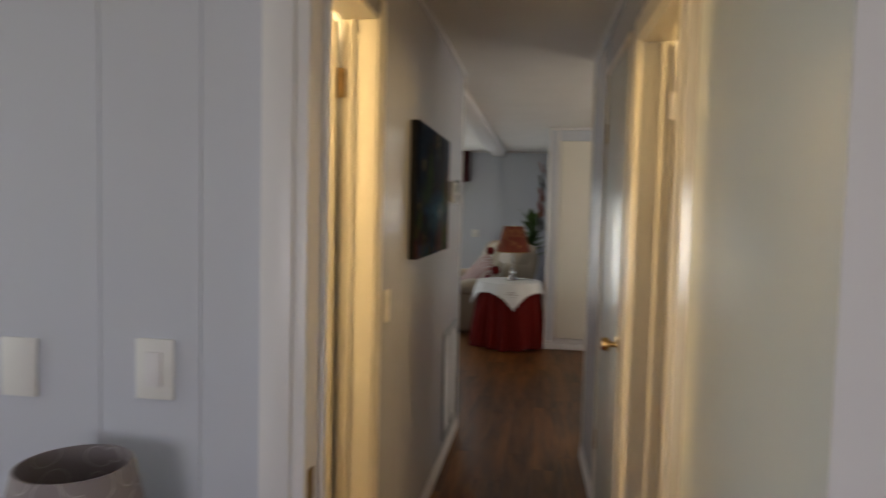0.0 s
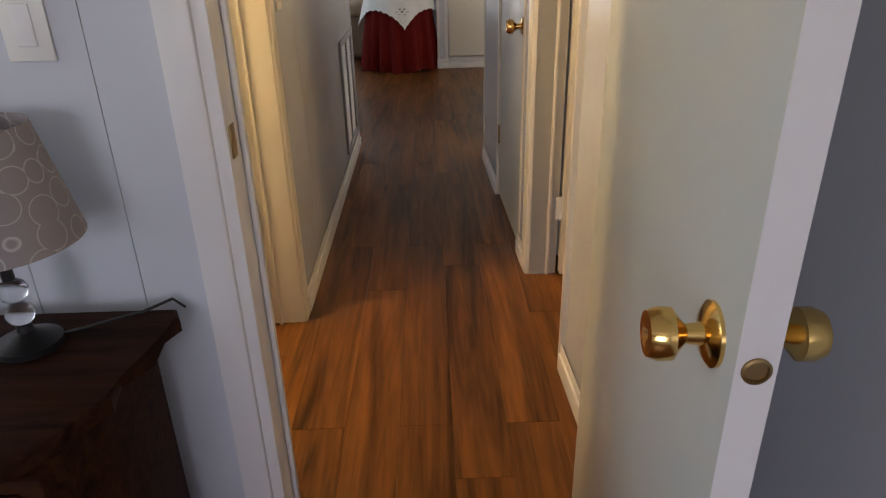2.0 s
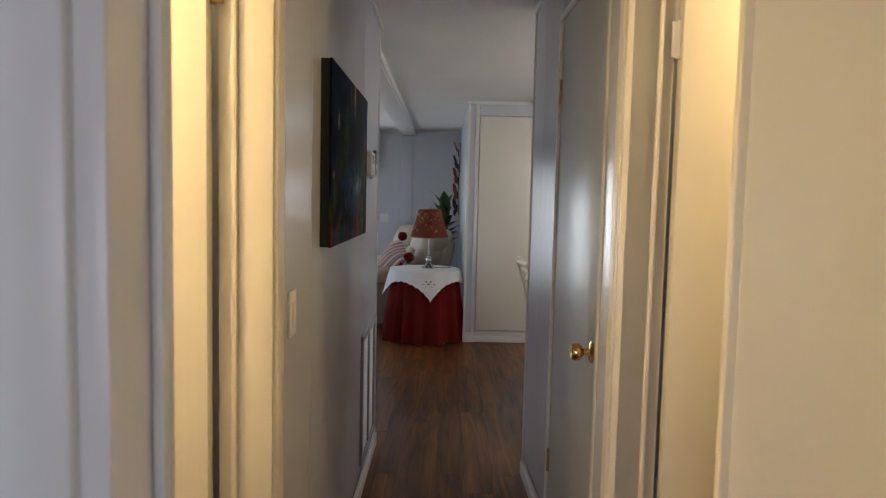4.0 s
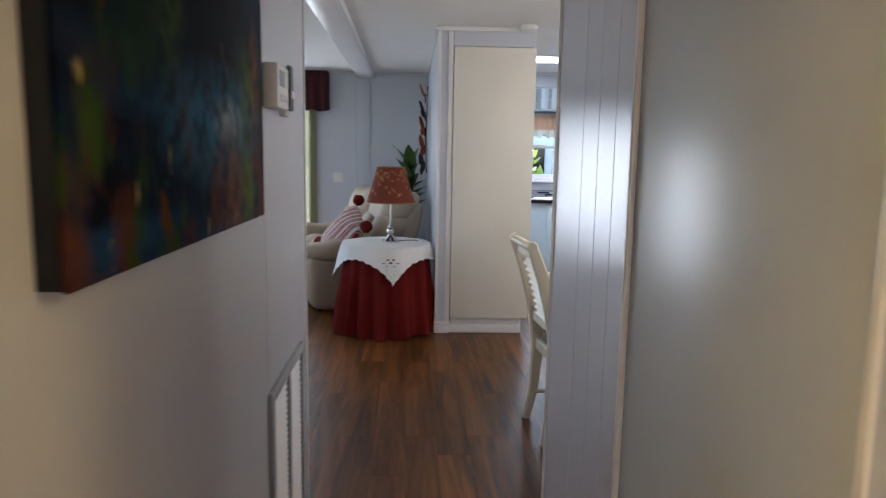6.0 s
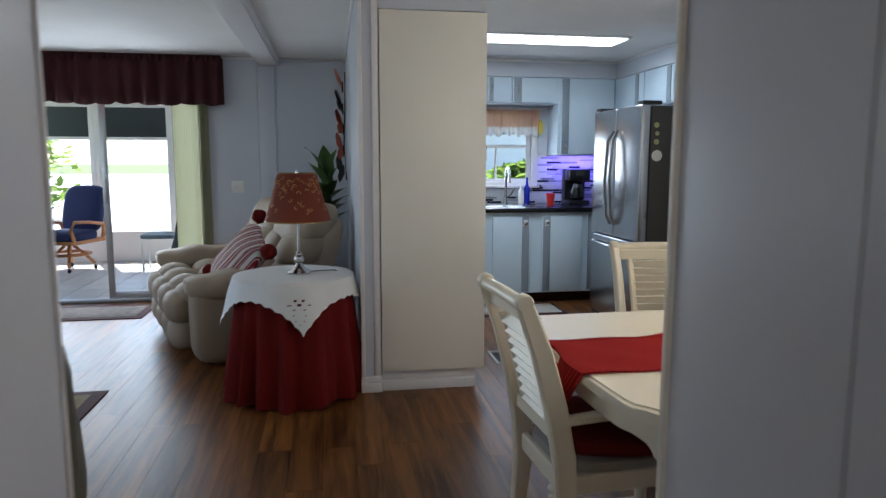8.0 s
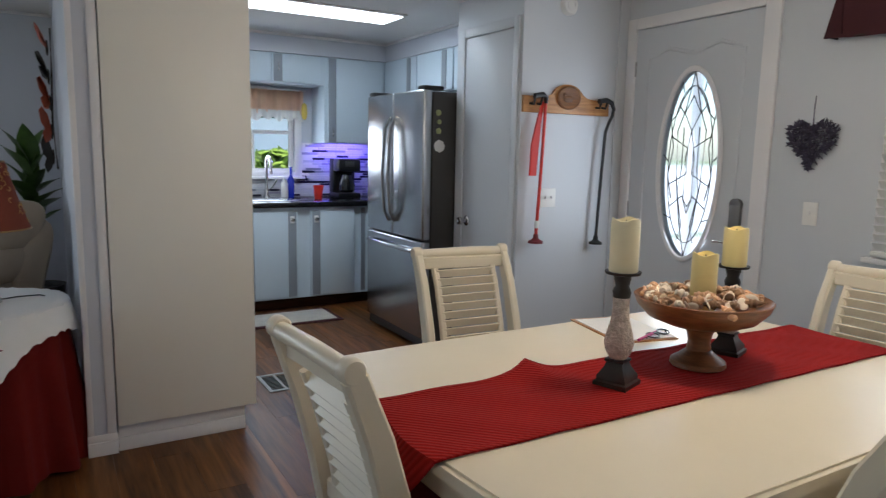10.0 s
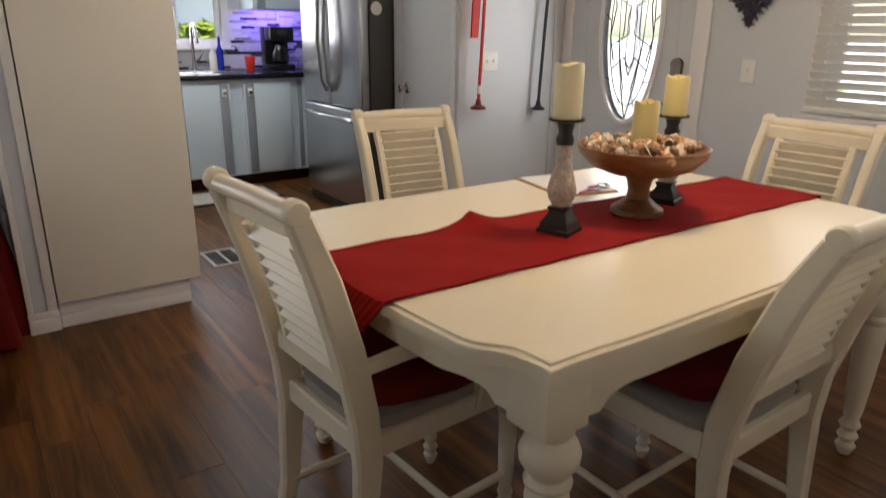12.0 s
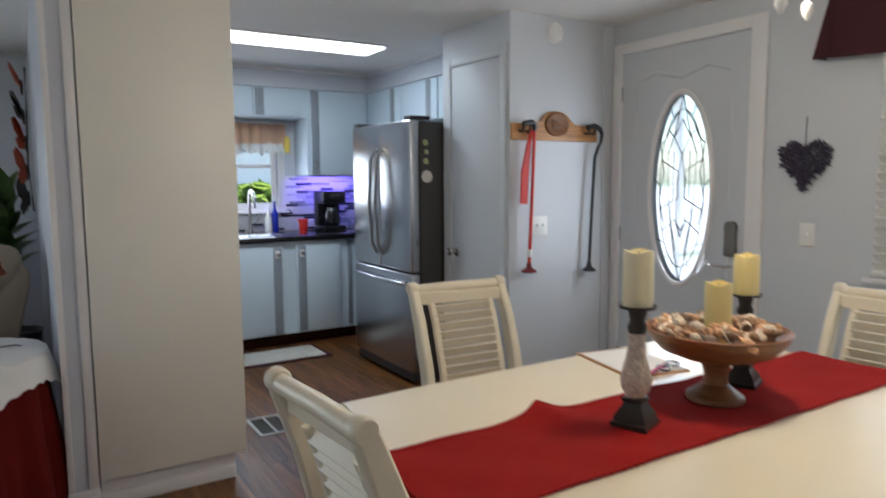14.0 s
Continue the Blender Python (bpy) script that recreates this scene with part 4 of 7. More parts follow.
for i in range(11):
    box(bm, -0.078, -0.12 + i * 0.022, 0.0, 0.078, -0.111 + i * 0.022, 0.0035)
part("grille", bm, material("grille_green_grey", (0.05, 0.06, 0.05), 0.5, 0.3), rg)

# ---- dining table ----
TX, TY = 1.615, 5.475
tb = thing("dining_table", TX, TY, 0, 0, "ivory painted dining table with turned legs", "table")


def outline(hx, hy, bow, k=20):
    pts = []
    for (cx, cy), (dx, dy) in (((-1, -1), (1, 0)), ((1, -1), (0, 1)), ((1, 1), (-1, 0)), ((-1, 1), (0, -1))):
        ox, oy = cx * hx, cy * hy
        length = 2 * hx if dx else 2 * hy
        nx, ny = (dy, -dx)
        for i in range(k * 2):
            f = i / (k * 2)
            e = min(f, 1 - f)
            s = 0.0 if e < 0.055 else min(1.0, (e - 0.055) / 0.085)
            s = s * s * (3 - 2 * s)
            b = bow * (0.12 if dx else 1.0) * (0.50 * s + 0.50 * s * math.sin(math.pi * f))
            pts.append((ox + dx * length * f + nx * b, oy + dy * length * f + ny * b))
    return pts


part("tabletop", prism(prism(B(), outline(0.755, 0.565, 0.085), 0.728, 0.7545, 0.007), outline(0.742, 0.552, 0.085), 0.7535, 0.760, 0.003), IVORY, tb)
part("edge_moulding", prism(B(), outline(0.735, 0.545, 0.08), 0.712, 0.728), IVORY, tb)


def apron_drop(e):
    """How far the apron reaches down, e metres from its end: a stepped bracket at the leg."""
    return 0.108 if e < 0.045 else 0.108 - 0.028 * min(1, (e - 0.045) / 0.02) if e < 0.065 else 0.080 - 0.012 * min(1, (e - 0.065) / 0.05)


def apron(half, bulge, place):
    """A board between two legs, bowed outwards by bulge; place(s, out, z) turns it to its side of the table."""
    bm = B()
    last = None
    for i in range(61):
        f = i / 60
        e = min(f, 1 - f) * 2 * half
        k = min(1.0, max(0.0, (e - 0.02) / 0.16))
        out = bulge * (0.55 * k * k * (3 - 2 * k) + 0.45 * math.sin(math.pi * f))
        zb = 0.712 - apron_drop(e)
        r = [bm.verts.new(place((f - 0.5) * 2 * half, out + o, z)) for o, z in ((0, zb), (0, 0.712), (-0.022, 0.712), (-0.022, zb))]
        if last:
            bridge(bm, last, r)
        else:
            bm.faces.new(list(reversed(r)))
        last = r
    bm.faces.new(last)
    return bm


for sx in (-1, 1):
    part("apron", apron(0.445, 0.072, lambda a, o, z: (sx * (0.721 + o), a, z)), IVORY, tb)
for sy in (-1, 1):
    part("apron", apron(0.622, 0.010, lambda a, o, z: (a, sy * (0.531 + o), z)), IVORY, tb)
LEGP = [(0.018, 0.0), (0.024, 0.012), (0.030, 0.03), (0.020, 0.045), (0.031, 0.065), (0.020, 0.085), (0.032, 0.105), (0.022, 0.125), (0.027, 0.15), (0.036, 0.28), (0.042, 0.40), (0.044, 0.44),
        (0.034, 0.455), (0.046, 0.465), (0.048, 0.475), (0.038, 0.488), (0.044, 0.497), (0.058, 0.520), (0.060, 0.540), (0.052, 0.560), (0.036, 0.572), (0.045, 0.585), (0.045, 0.60)]
for sx in (-1, 1):
    for sy in (-1, 1):
        bm = lathe(B(), LEGP, (sx * 0.675, sy * 0.50, 0), 24)
        box(bm, sx * 0.679 - 0.056, sy * 0.491 - 0.052, 0.594, sx * 0.679 + 0.056, sy * 0.491 + 0.052, 0.712, 0.004)
        part("leg", bm, IVORY, tb)


# ---- dining chairs ----
def dining_chair(arms):
    """Faces +y; its base is at the middle of the seat."""
    c = thing("armchair" if arms else "dining_chair", label="ivory painted louvre-back dining " + ("armchair" if arms else "chair") + " with a grey seat", category="chair", group="chairs round the table")
    hw = 0.178 if arms else 0.203
    lean = 0.025 if arms else 0.0
    yb, up = -0.225, (0.010 if arms else -0.012)
    curve = [(yb - 0.050, 0.0), (yb - 0.018, 0.15), (yb, 0.38), (yb - 0.008, 0.50), (yb - 0.048 + lean * 0.4, 0.66), (yb - 0.102 + lean * 0.8, 0.82), (yb - 0.158 + lean, 0.945 + up)]
    yt = yb - 0.165 + lean
    for s in (-1, 1):
        part("back_post", bar(B(), [(s * hw, y, z) for y, z in curve], [0.034, 0.035, 0.036, 0.036, 0.035, 0.034, 0.034], [0.036, 0.048, 0.066, 0.068, 0.066, 0.060, 0.050], (0, 1, 0)), IVORY, c)
        part("scroll", sweep(B(), [(s * (hw - 0.019), yt, 0.960 + up), (s * (hw - 0.012), yt, 0.960 + up), (s * (hw + 0.012), yt, 0.960 + up), (s * (hw + 0.019), yt, 0.960 + up)], [0.022, 0.0265, 0.0265, 0.022], 18), IVORY, c)
    bm = sweep(B(), [(-hw + 0.02, yt, 0.955 + up), (0, yt, 0.958 + up), (hw - 0.02, yt, 0.955 + up)], 0.021, 14)
    bar(bm, [(-hw, yt + 0.022, 0.915 + up), (hw, yt + 0.022, 0.922 + up)], 0.022, 0.050)
    part("top_rail", bm, IVORY, c)

    def back_y(z):
        for (y0, z0), (y1, z1) in zip(curve, curve[1:]):
            if z0 <= z <= z1:
                return y0 + (y1 - y0) * (z - z0) / (z1 - z0)
        return curve[-1][0]
    part("lower_rail", bar(B(), [(-hw, back_y(0.565), 0.565), (hw, back_y(0.565), 0.565)], 0.026, 0.05), IVORY, c)
    iw = hw - 0.068
    for s in (-1, 1):
        part("stile", bar(B(), [(s * iw, back_y(z), z) for z in (0.585, 0.66, 0.74, 0.82, 0.885)], 0.026, 0.024, (0, 1, 0)), IVORY, c)
    for i in range(9):
        z = 0.605 + i * 0.0325
        y = back_y(z)
        bm = B()
        bar(bm, [(-iw, y, z), (iw, y, z)], 0.037, 0.008, (0, -0.90, 0.43))
        part("louvre", bm, IVORY, c)
    bm = B()
    for s in (-1, 1):
        bar(bm, [(s * (hw - 0.01), yb, 0.415), (s * (hw - 0.005), 0.225, 0.415)], 0.026, 0.06)
    bar(bm, [(-hw, 0.225, 0.415), (hw, 0.225, 0.415)], 0.026, 0.06)
    bar(bm, [(-hw, yb, 0.415), (hw, yb, 0.415)], 0.026, 0.06)
    part("seat_frame", bm, IVORY, c)
    part("seat", cushion(B(), (0, 0.01, 0.452), (hw - 0.005, 0.232, 0.030), 0.35), SEATGREY, c, "grey woven seat")
    foot = [(0.012, 0), (0.017, 0.015), (0.022, 0.03), (0.014, 0.042), (0.023, 0.058), (0.014, 0.072), (0.022, 0.09), (0.016, 0.11), (0.021, 0.15), (0.024, 0.32), (0.030, 0.345), (0.022, 0.36)]
    for s in (-1, 1):
        bm = lathe(B(), foot, (s * (hw - 0.015), 0.22, 0), 16)
        box(bm, s * (hw - 0.015) - 0.024, 0.196, 0.355, s * (hw - 0.015) + 0.024, 0.244, 0.445, 0.004)
        part("front_leg", bm, IVORY, c)
        part("stretcher", sweep(B(), [(s * (hw - 0.01), yb - 0.02, 0.15), (s * (hw - 0.015), 0.22, 0.15)], 0.011, 10), IVORY, c)
    part("stretcher", sweep(B(), [(-hw + 0.01, 0.02, 0.15), (hw - 0.01, 0.02, 0.15)], 0.011, 10), IVORY, c)
    if arms:
        for s in (-1, 1):
            part("armrest", bar(B(), [(s * hw, back_y(0.625), 0.615), (s * (hw + 0.01), -0.05, 0.632), (s * (hw + 0.015), 0.10, 0.628), (s * (hw + 0.012), 0.19, 0.612)], [0.03, 0.042, 0.05, 0.04], 0.026), IVORY, c)
            part("arm_support", bar(B(), [(s * hw, 0.10, 0.40), (s * (hw + 0.002), 0.115, 0.48), (s * (hw + 0.01), 0.10, 0.56), (s * (hw + 0.013), 0.125, 0.615)], 0.034, 0.042, (0, 1, 0)), IVORY, c)
    return c


chair = dining_chair(False)
chair.matrix_basis = pose(1.618, 6.225, 0, 0, 0, 176)
ch4 = copy_thing(chair, pose(1.545, 5.108, 0, 0, 0, 1))
ch3 = copy_thing(chair, pose(2.425, 5.45, 0, 0, 0, 94))
arm = dining_chair(True)
arm.matrix_basis = pose(0.952, 5.510, 0, 0, 0, -86)


def seat_pad(x, y, turn, hx, hy):
    p = thing("seat_cushion", x, y, 0.480, turn, "red cloth seat cushion with soft folded edges", "cushion", "seat cushions")

    def puff(px, py, pz):
        return px * (1 + 0.04 * math.sin(5 * py)), py * (1 + 0.04 * math.sin(4 * px + 1)), pz * (0.75 + 0.25 * math.cos(2 * px) * math.cos(2 * py)) + 0.12 * math.sin(3 * px + 2 * py)
    part("cushion_body", cushion(B(), (0, 0, 0.045), (hx, hy, 0.05), 0.5, 28, 14, puff), REDCLOTH, p)
    return p


seat_pad(0.955, 5.50, 4, 0.225, 0.20)
seat_pad(1.545, 5.12, 1, 0.210, 0.215)
seat_pad(1.618, 6.21, -4, 0.210, 0.215)
seat_pad(2.42, 5.45, 4, 0.215, 0.210)


# ---- things on the table ----
def cloth(bm, nx, ny, place, t=0.004):
    """A sheet of cloth; place(u, v) gives its top point, u and v from 0 to 1."""
    g = [[[bm.verts.new(Vector(place(i / nx, j / ny)) - Vector((0, 0, t * k))) for i in range(nx + 1)] for j in range(ny + 1)] for k in (0, 1)]
    for k in (0, 1):
        for j in range(ny):
            for i in range(nx):
                bm.faces.new((g[k][j][i], g[k][j][i + 1], g[k][j + 1][i + 1], g[k][j + 1][i]))
    rim = [(0, i) for i in range(nx + 1)] + [(j, nx) for j in range(1, ny + 1)] + [(ny, i) for i in range(nx - 1, -1, -1)] + [(j, 0) for j in range(ny - 1, 0, -1)]
    for (j0, i0), (j1, i1) in zip(rim, rim[1:] + rim[:1]):
        bm.faces.new((g[0][j0][i0], g[0][j1][i1], g[1][j1][i1], g[1][j0][i0]))
    return bm


def runner(u, v):
    s = u * 1.94 - 0.15                     # metres from the table's end along its length
    wy = -0.5 + v
    x = TX - 0.835 + s
    y = TY - 0.017 + wy * 0.355 - 0.02 * (u - 0.5)
    z = 0.7665
    if s < 0:                               # the end that hangs down over the edge
        x = TX - 0.842 - 0.01 * math.sin(6 * v)
        z = 0.7665 + s * (1.0 - 0.45 * v)
        y += -s * 0.95 * (1 - v)
    if s > 1.69:
        x, z = TX + 0.847, 0.7665 - (s - 1.69)
    ridge = math.exp(-abs((s - 0.495) / 0.048) ** 1.3) * math.exp(-((v - 1.0) / 0.22) ** 2)
    z += 0.025 * ridge + 0.0015 * math.sin(26 * s + 9 * v)
    y += 0.03 * ridge
    if 0.30 < s < 1.0:
        z += 0.004 * math.sin((s - 0.3) * 9) ** 2 * v
    return x, y, z


ru = thing("table_runner", label="red woven table runner lying along the dining table", category="table runner")
part("runner_cloth", cloth(B(), 120, 18, runner), REDRUN, ru)
for v0 in (0.0, 0.955):
    part("hem", cloth(B(), 120, 2, lambda u, v: Vector(runner(u, v0 + 0.045 * v)) + Vector((0, 0, 0.0016)), 0.001), REDRUN, ru, "stitched red hem")


def candle_holder(x, y, turn=0):
    h = thing("candle_holder", x, y, 0.7668, turn, "dark bronze candle holder with a carved pale stem", "candle holder", "candle holders")
    bm = B()
    prev = None
    for w_, z in ((0.046, 0), (0.046, 0.012), (0.040, 0.016), (0.040, 0.026), (0.026, 0.050), (0.022, 0.062), (0.026, 0.066), (0.026, 0.072)):
        r = [bm.verts.new((sx * w_, sy * w_, z)) for sx, sy in ((-1, -1), (1, -1), (1, 1), (-1, 1))]
        bridge(bm, prev, r) if prev else bm.faces.new(list(reversed(r)))
        prev = r
    bm.faces.new(prev)
    part("base", bm, BRONZE, h)
    stem = material("carved_whitewash", (0.52, 0.44, 0.37), 0.75, vary=0.55, scale=70, fine=110, bump=0.9) if "carved_whitewash" not in bpy.data.materials else bpy.data.materials["carved_whitewash"]
    part("stem", lathe(B(), [(0.022, 0.072), (0.034, 0.092), (0.039, 0.115), (0.034, 0.14), (0.024, 0.175), (0.021, 0.21), (0.022, 0.235)], seg=24), stem, h, "pale stem carved like coral")
    part("neck", lathe(B(), [(0.022, 0.235), (0.024, 0.25), (0.018, 0.265), (0.022, 0.285), (0.022, 0.295)], seg=20), BRONZE, h)
    part("dish", lathe(B(), [(0.022, 0.292), (0.045, 0.297), (0.047, 0.304), (0.040, 0.302), (0.01, 0.301)], seg=28), BRONZE, h)
    return h


def candle(x, y, z, r, h, mat, label):
    c = thing("candle", x, y, z, 0, label, "candle", "pillar candles")
    prof = [(r * 0.97, 0), (r, 0.004), (r, h - 0.010), (r * 0.97, h), (r * 0.90, h + 0.001), (r * 0.86, h - 0.012), (r * 0.2, h - 0.014)]
    bm = lathe(B(), prof, seg=30)
    for v_ in bm.verts:
        if v_.co.z > h - 0.011:
            v_.co.z += 0.004 * math.sin(3 * math.atan2(v_.co.y, v_.co.x))
    part("wax", bm, mat, c)
    part("wick", sweep(B(), [(0, 0, h - 0.014), (0.001, 0, h - 0.002)], 0.0015, 6), BLACK, c)
    return c


candle_holder(1.415, 5.452, 20)
candle(1.415, 5.452, 1.0695, 0.037, 0.135, WAX, "ivory pillar candle on its holder")
low = candle_holder(1.94, 5.51, 20)
low.matrix_basis = low.matrix_basis @ Matrix.Diagonal((1, 1, 0.90, 1))
candle(1.94, 5.51, 1.0392, 0.036, 0.115, WAXY, "yellow pillar candle on its holder")
bw = thing("pedestal_bowl", 1.745, 5.462, 0.7668, 0, "turned wooden pedestal bowl filled with sea shells", "bowl")
part("foot", lathe(B(), [(0.072, 0), (0.078, 0.006), (0.076, 0.018), (0.055, 0.032), (0.034, 0.050), (0.031, 0.075), (0.036, 0.10), (0.048, 0.118)], seg=36), BOWLWOOD, bw)
part("bowl", lathe(B(), [(0.048, 0.118), (0.10, 0.126), (0.150, 0.146), (0.180, 0.178), (0.190, 0.202), (0.185, 0.204), (0.170, 0.186), (0.12, 0.165), (0.03, 0.155)], seg=40), BOWLWOOD, bw)
candle(1.745, 5.462, 0.935, 0.036, 0.16, WAXY, "yellow pillar candle standing among sea shells")
rng = random.Random(11)
shells = []
for k in range(4):
    bm = B()
    if k < 2:      # spiral shells
        prof = [(0.001, -0.029)]
        for i in range(1, 16):
            f = i / 15
            prof.append((0.0115 * math.sin(math.pi * f ** 1.5 * 0.86) * (1 + 0.20 * math.sin(f * 26)) + 0.0008, 0.056 * (f - 0.5)))
        lathe(bm, prof, seg=10 + 2 * k)
    else:          # scallops
        cushion(bm, (0, 0, 0), (0.020, 0.017, 0.006), 0.9, 14, 6, lambda x, y, z: (x, y, z * 0.5 + 0.3 * (1 - x * x - y * y)))
    shells.append(mesh_of("sea_shell", bm, SHELL if k % 2 else PALESHELL))
for i in range(96):
    a, r = rng.uniform(0, 6.283), 0.050 + 0.115 * math.sqrt(rng.random())
    s = thing("sea_shell", 1.745 + r * math.cos(a), 5.462 + r * math.sin(a), 0, 0, "tan and white sea shell in the bowl", "shell", "sea shells in the bowl")
    s.matrix_basis = pose(1.745 + r * math.cos(a), 5.462 + r * math.sin(a), 0.960 + 0.020 * (1 - (r / 0.17) ** 2) + rng.uniform(0, 0.012), rng.uniform(60, 120), rng.uniform(-25, 25), rng.uniform(0, 360))
    piece("shell_body", shells[rng.choice((0, 0, 1, 1, 1, 2, 3))], s).scale = [rng.uniform(0.75, 1.25)] * 3
cb = thing("clipboard", 1.86, 5.875, 0.7605, -12, "clipboard with white papers on the dining table", "clipboard")
part("board", box(B(), -0.115, -0.16, 0, 0.115, 0.16, 0.004, 0.001), OAK, cb)
part("paper", box(B(), -0.105, -0.15, 0.0045, 0.11, 0.14, 0.007), LINEN, cb, "sheets of white paper")
pn = thing("pen", 1.84, 5.74, 0.769, 20, "magenta pen lying on the papers", "pen")
part("barrel", sweep(B(), [(-0.07, 0, 0.005), (0.07, 0, 0.005)], 0.005, 8), material("magenta_plastic", (0.45, 0.02, 0.16), 0.35), pn)
gl = thing("eyeglasses", 1.90, 5.715, 0.7685, 14, "folded black eyeglasses on the papers", "eyeglasses")
for s in (-1, 1):
    part("rim", sweep(B(), [(s * 0.034 + 0.027 * math.cos(a / 12 * 6.283), 0, 0.021 + 0.019 * math.sin(a / 12 * 6.283)) for a in range(13)], 0.003, 6, 1, (0, 1, 0)), BLACK, gl)
    part("temple", sweep(B(), [(s * 0.064, 0, 0.028), (s * 0.066, 0.02, 0.02), (-s * 0.05, 0.035 + 0.006 * s, 0.005)], 0.003, 6), BLACK, gl)
gl.matrix_basis = pose(1.90, 5.725, 0.7715, -82, 0, 14)
part("bridge", sweep(B(), [(-0.009, 0, 0.026), (0, 0, 0.029), (0.009, 0, 0.026)], 0.003, 6), BLACK, gl)


# ---- hall ----
# painting: deep water with coral colours
m = bpy.data.materials.new("underwater_painting")
m.use_nodes = True
nt = m.node_tree
b = nt.nodes["Principled BSDF"]
b.inputs["Roughness"].default_value = 0.65
b.inputs["Specular IOR Level"].default_value = 0.05
tc = nt.nodes.new("ShaderNodeTexCoord")


def blob_layer(base, color, scale, lo, hi, seed, stretch=(1, 1, 1), zlo=None, zhi=None):
    mp = nt.nodes.new("ShaderNodeMapping")
    mp.inputs["Location"].default_value = (seed, seed * 0.7, seed * 1.3)
    mp.inputs["Scale"].default_value = stretch
    nt.links.new(tc.outputs["Object"], mp.inputs["Vector"])
    nz = nt.nodes.new("ShaderNodeTexNoise")
    nz.inputs["Scale"].default_value, nz.inputs["Detail"].default_value = scale, 5
    nt.links.new(mp.outputs[0], nz.inputs["Vector"])
    mr = nt.nodes.new("ShaderNodeMapRange")
    mr.inputs[1].default_value, mr.inputs[2].default_value = lo, hi
    nt.links.new(nz.outputs[0], mr.inputs[0])
    fac = mr.outputs[0]
    if zlo is not None:
        sep = nt.nodes.new("ShaderNodeSeparateXYZ")
        nt.links.new(tc.outputs["Object"], sep.inputs[0])
        zr = nt.nodes.new("ShaderNodeMapRange")
        zr.inputs[1].default_value, zr.inputs[2].default_value = zlo, zhi
        nt.links.new(sep.outputs[2], zr.inputs[0])
        mu = nt.nodes.new("ShaderNodeMath")
        mu.operation = 'MULTIPLY'
        nt.links.new(fac, mu.inputs[0])
        nt.links.new(zr.outputs[0], mu.inputs[1])
        fac = mu.outputs[0]
    mx = nt.nodes.new("ShaderNodeMix")
    mx.data_type = 'RGBA'
    nt.links.new(fac, mx.inputs[0])
    if isinstance(base, tuple):
        mx.inputs[6].default_value = (*base, 1)
    else:
        nt.links.new(base, mx.inputs[6])
    mx.inputs[7].default_value = (*color, 1)
    return mx.outputs[2]


o_ = blob_layer((0.002, 0.003, 0.008), (0.003, 0.015, 0.045), 4.0, 0.42, 0.62, 1.0)
o_ = blob_layer(o_, (0.014, 0.06, 0.15), 5.0, 0.50, 0.68, 6.0, (1, 0.35, 1.6), 0.30, 0.12)
o_ = blob_layer(o_, (0.10, 0.03, 0.017), 8.0, 0.48, 0.62, 12.0, (1, 1.2, 0.8), 0.28, 0.06)
o_ = blob_layer(o_, (0.028, 0.075, 0.008), 9.0, 0.52, 0.64, 3.0, (1, 1.2, 0.6), 0.40, 0.10)
o_ = blob_layer(o_, (0.12, 0.038, 0.008), 10.0, 0.65, 0.74, 9.0, (1, 1.5, 0.8))
o_ = blob_layer(o_, (0.30, 0.24, 0.10), 15.0, 0.69, 0.74, 15.0, (1, 1, 0.5))


def glow_spot(base, color, cy, cz, ry, rz):
    """A soft painted patch, broken up by brush noise."""
    mp = nt.nodes.new("ShaderNodeMapping")
    mp.inputs["Location"].default_value = (0, -cy / ry, -cz / rz)
    mp.inputs["Scale"].default_value = (0, 1 / ry, 1 / rz)
    nt.links.new(tc.outputs["Object"], mp.inputs["Vector"])
    gr = nt.nodes.new("ShaderNodeTexGradient")
    gr.gradient_type = 'SPHERICAL'
    nt.links.new(mp.outputs[0], gr.inputs["Vector"])
    nz = nt.nodes.new("ShaderNodeTexNoise")
    nz.inputs["Scale"].default_value, nz.inputs["Detail"].default_value = 26, 4
    nt.links.new(tc.outputs["Object"], nz.inputs["Vector"])
    mr = nt.nodes.new("ShaderNodeMapRange")
    mr.inputs[1].default_value, mr.inputs[2].default_value, mr.inputs[3].default_value = 0.38, 0.58, 0.25
    nt.links.new(nz.outputs[0], mr.inputs[0])
    mu = nt.nodes.new("ShaderNodeMath")
    mu.operation = 'MULTIPLY'
    nt.links.new(gr.outputs["Fac"], mu.inputs[0])
    nt.links.new(mr.outputs[0], mu.inputs[1])
    mx = nt.nodes.new("ShaderNodeMix")
    mx.data_type = 'RGBA'
    nt.links.new(mu.outputs[0], mx.inputs[0])
    nt.links.new(base, mx.inputs[6])
    mx.inputs[7].default_value = (*color, 1)
    return mx.outputs[2]


for color, cy, cz, ry, rz in (((0.05, 0.20, 0.36), 0.10, 0.19, 0.36, 0.12), ((0.40, 0.50, 0.55), 0.16, 0.20, 0.12, 0.05), ((0.26, 0.10, 0.06), 0.16, 0.06, 0.13, 0.17),
                              ((0.09, 0.20, 0.02), 0.30, 0.06, 0.08, 0.13), ((0.06, 0.12, 0.015), -0.14, 0.36, 0.08, 0.15), ((0.24, 0.08, 0.02), 0.37, 0.30, 0.06, 0.14),
                              ((0.45, 0.38, 0.20), 0.06, 0.52, 0.03, 0.09), ((0.08, 0.14, 0.02), 0.30, 0.26, 0.08, 0.12)):
    o_ = glow_spot(o_, color, cy, cz, ry, rz)
nt.links.new(o_, b.inputs["Base Color"])
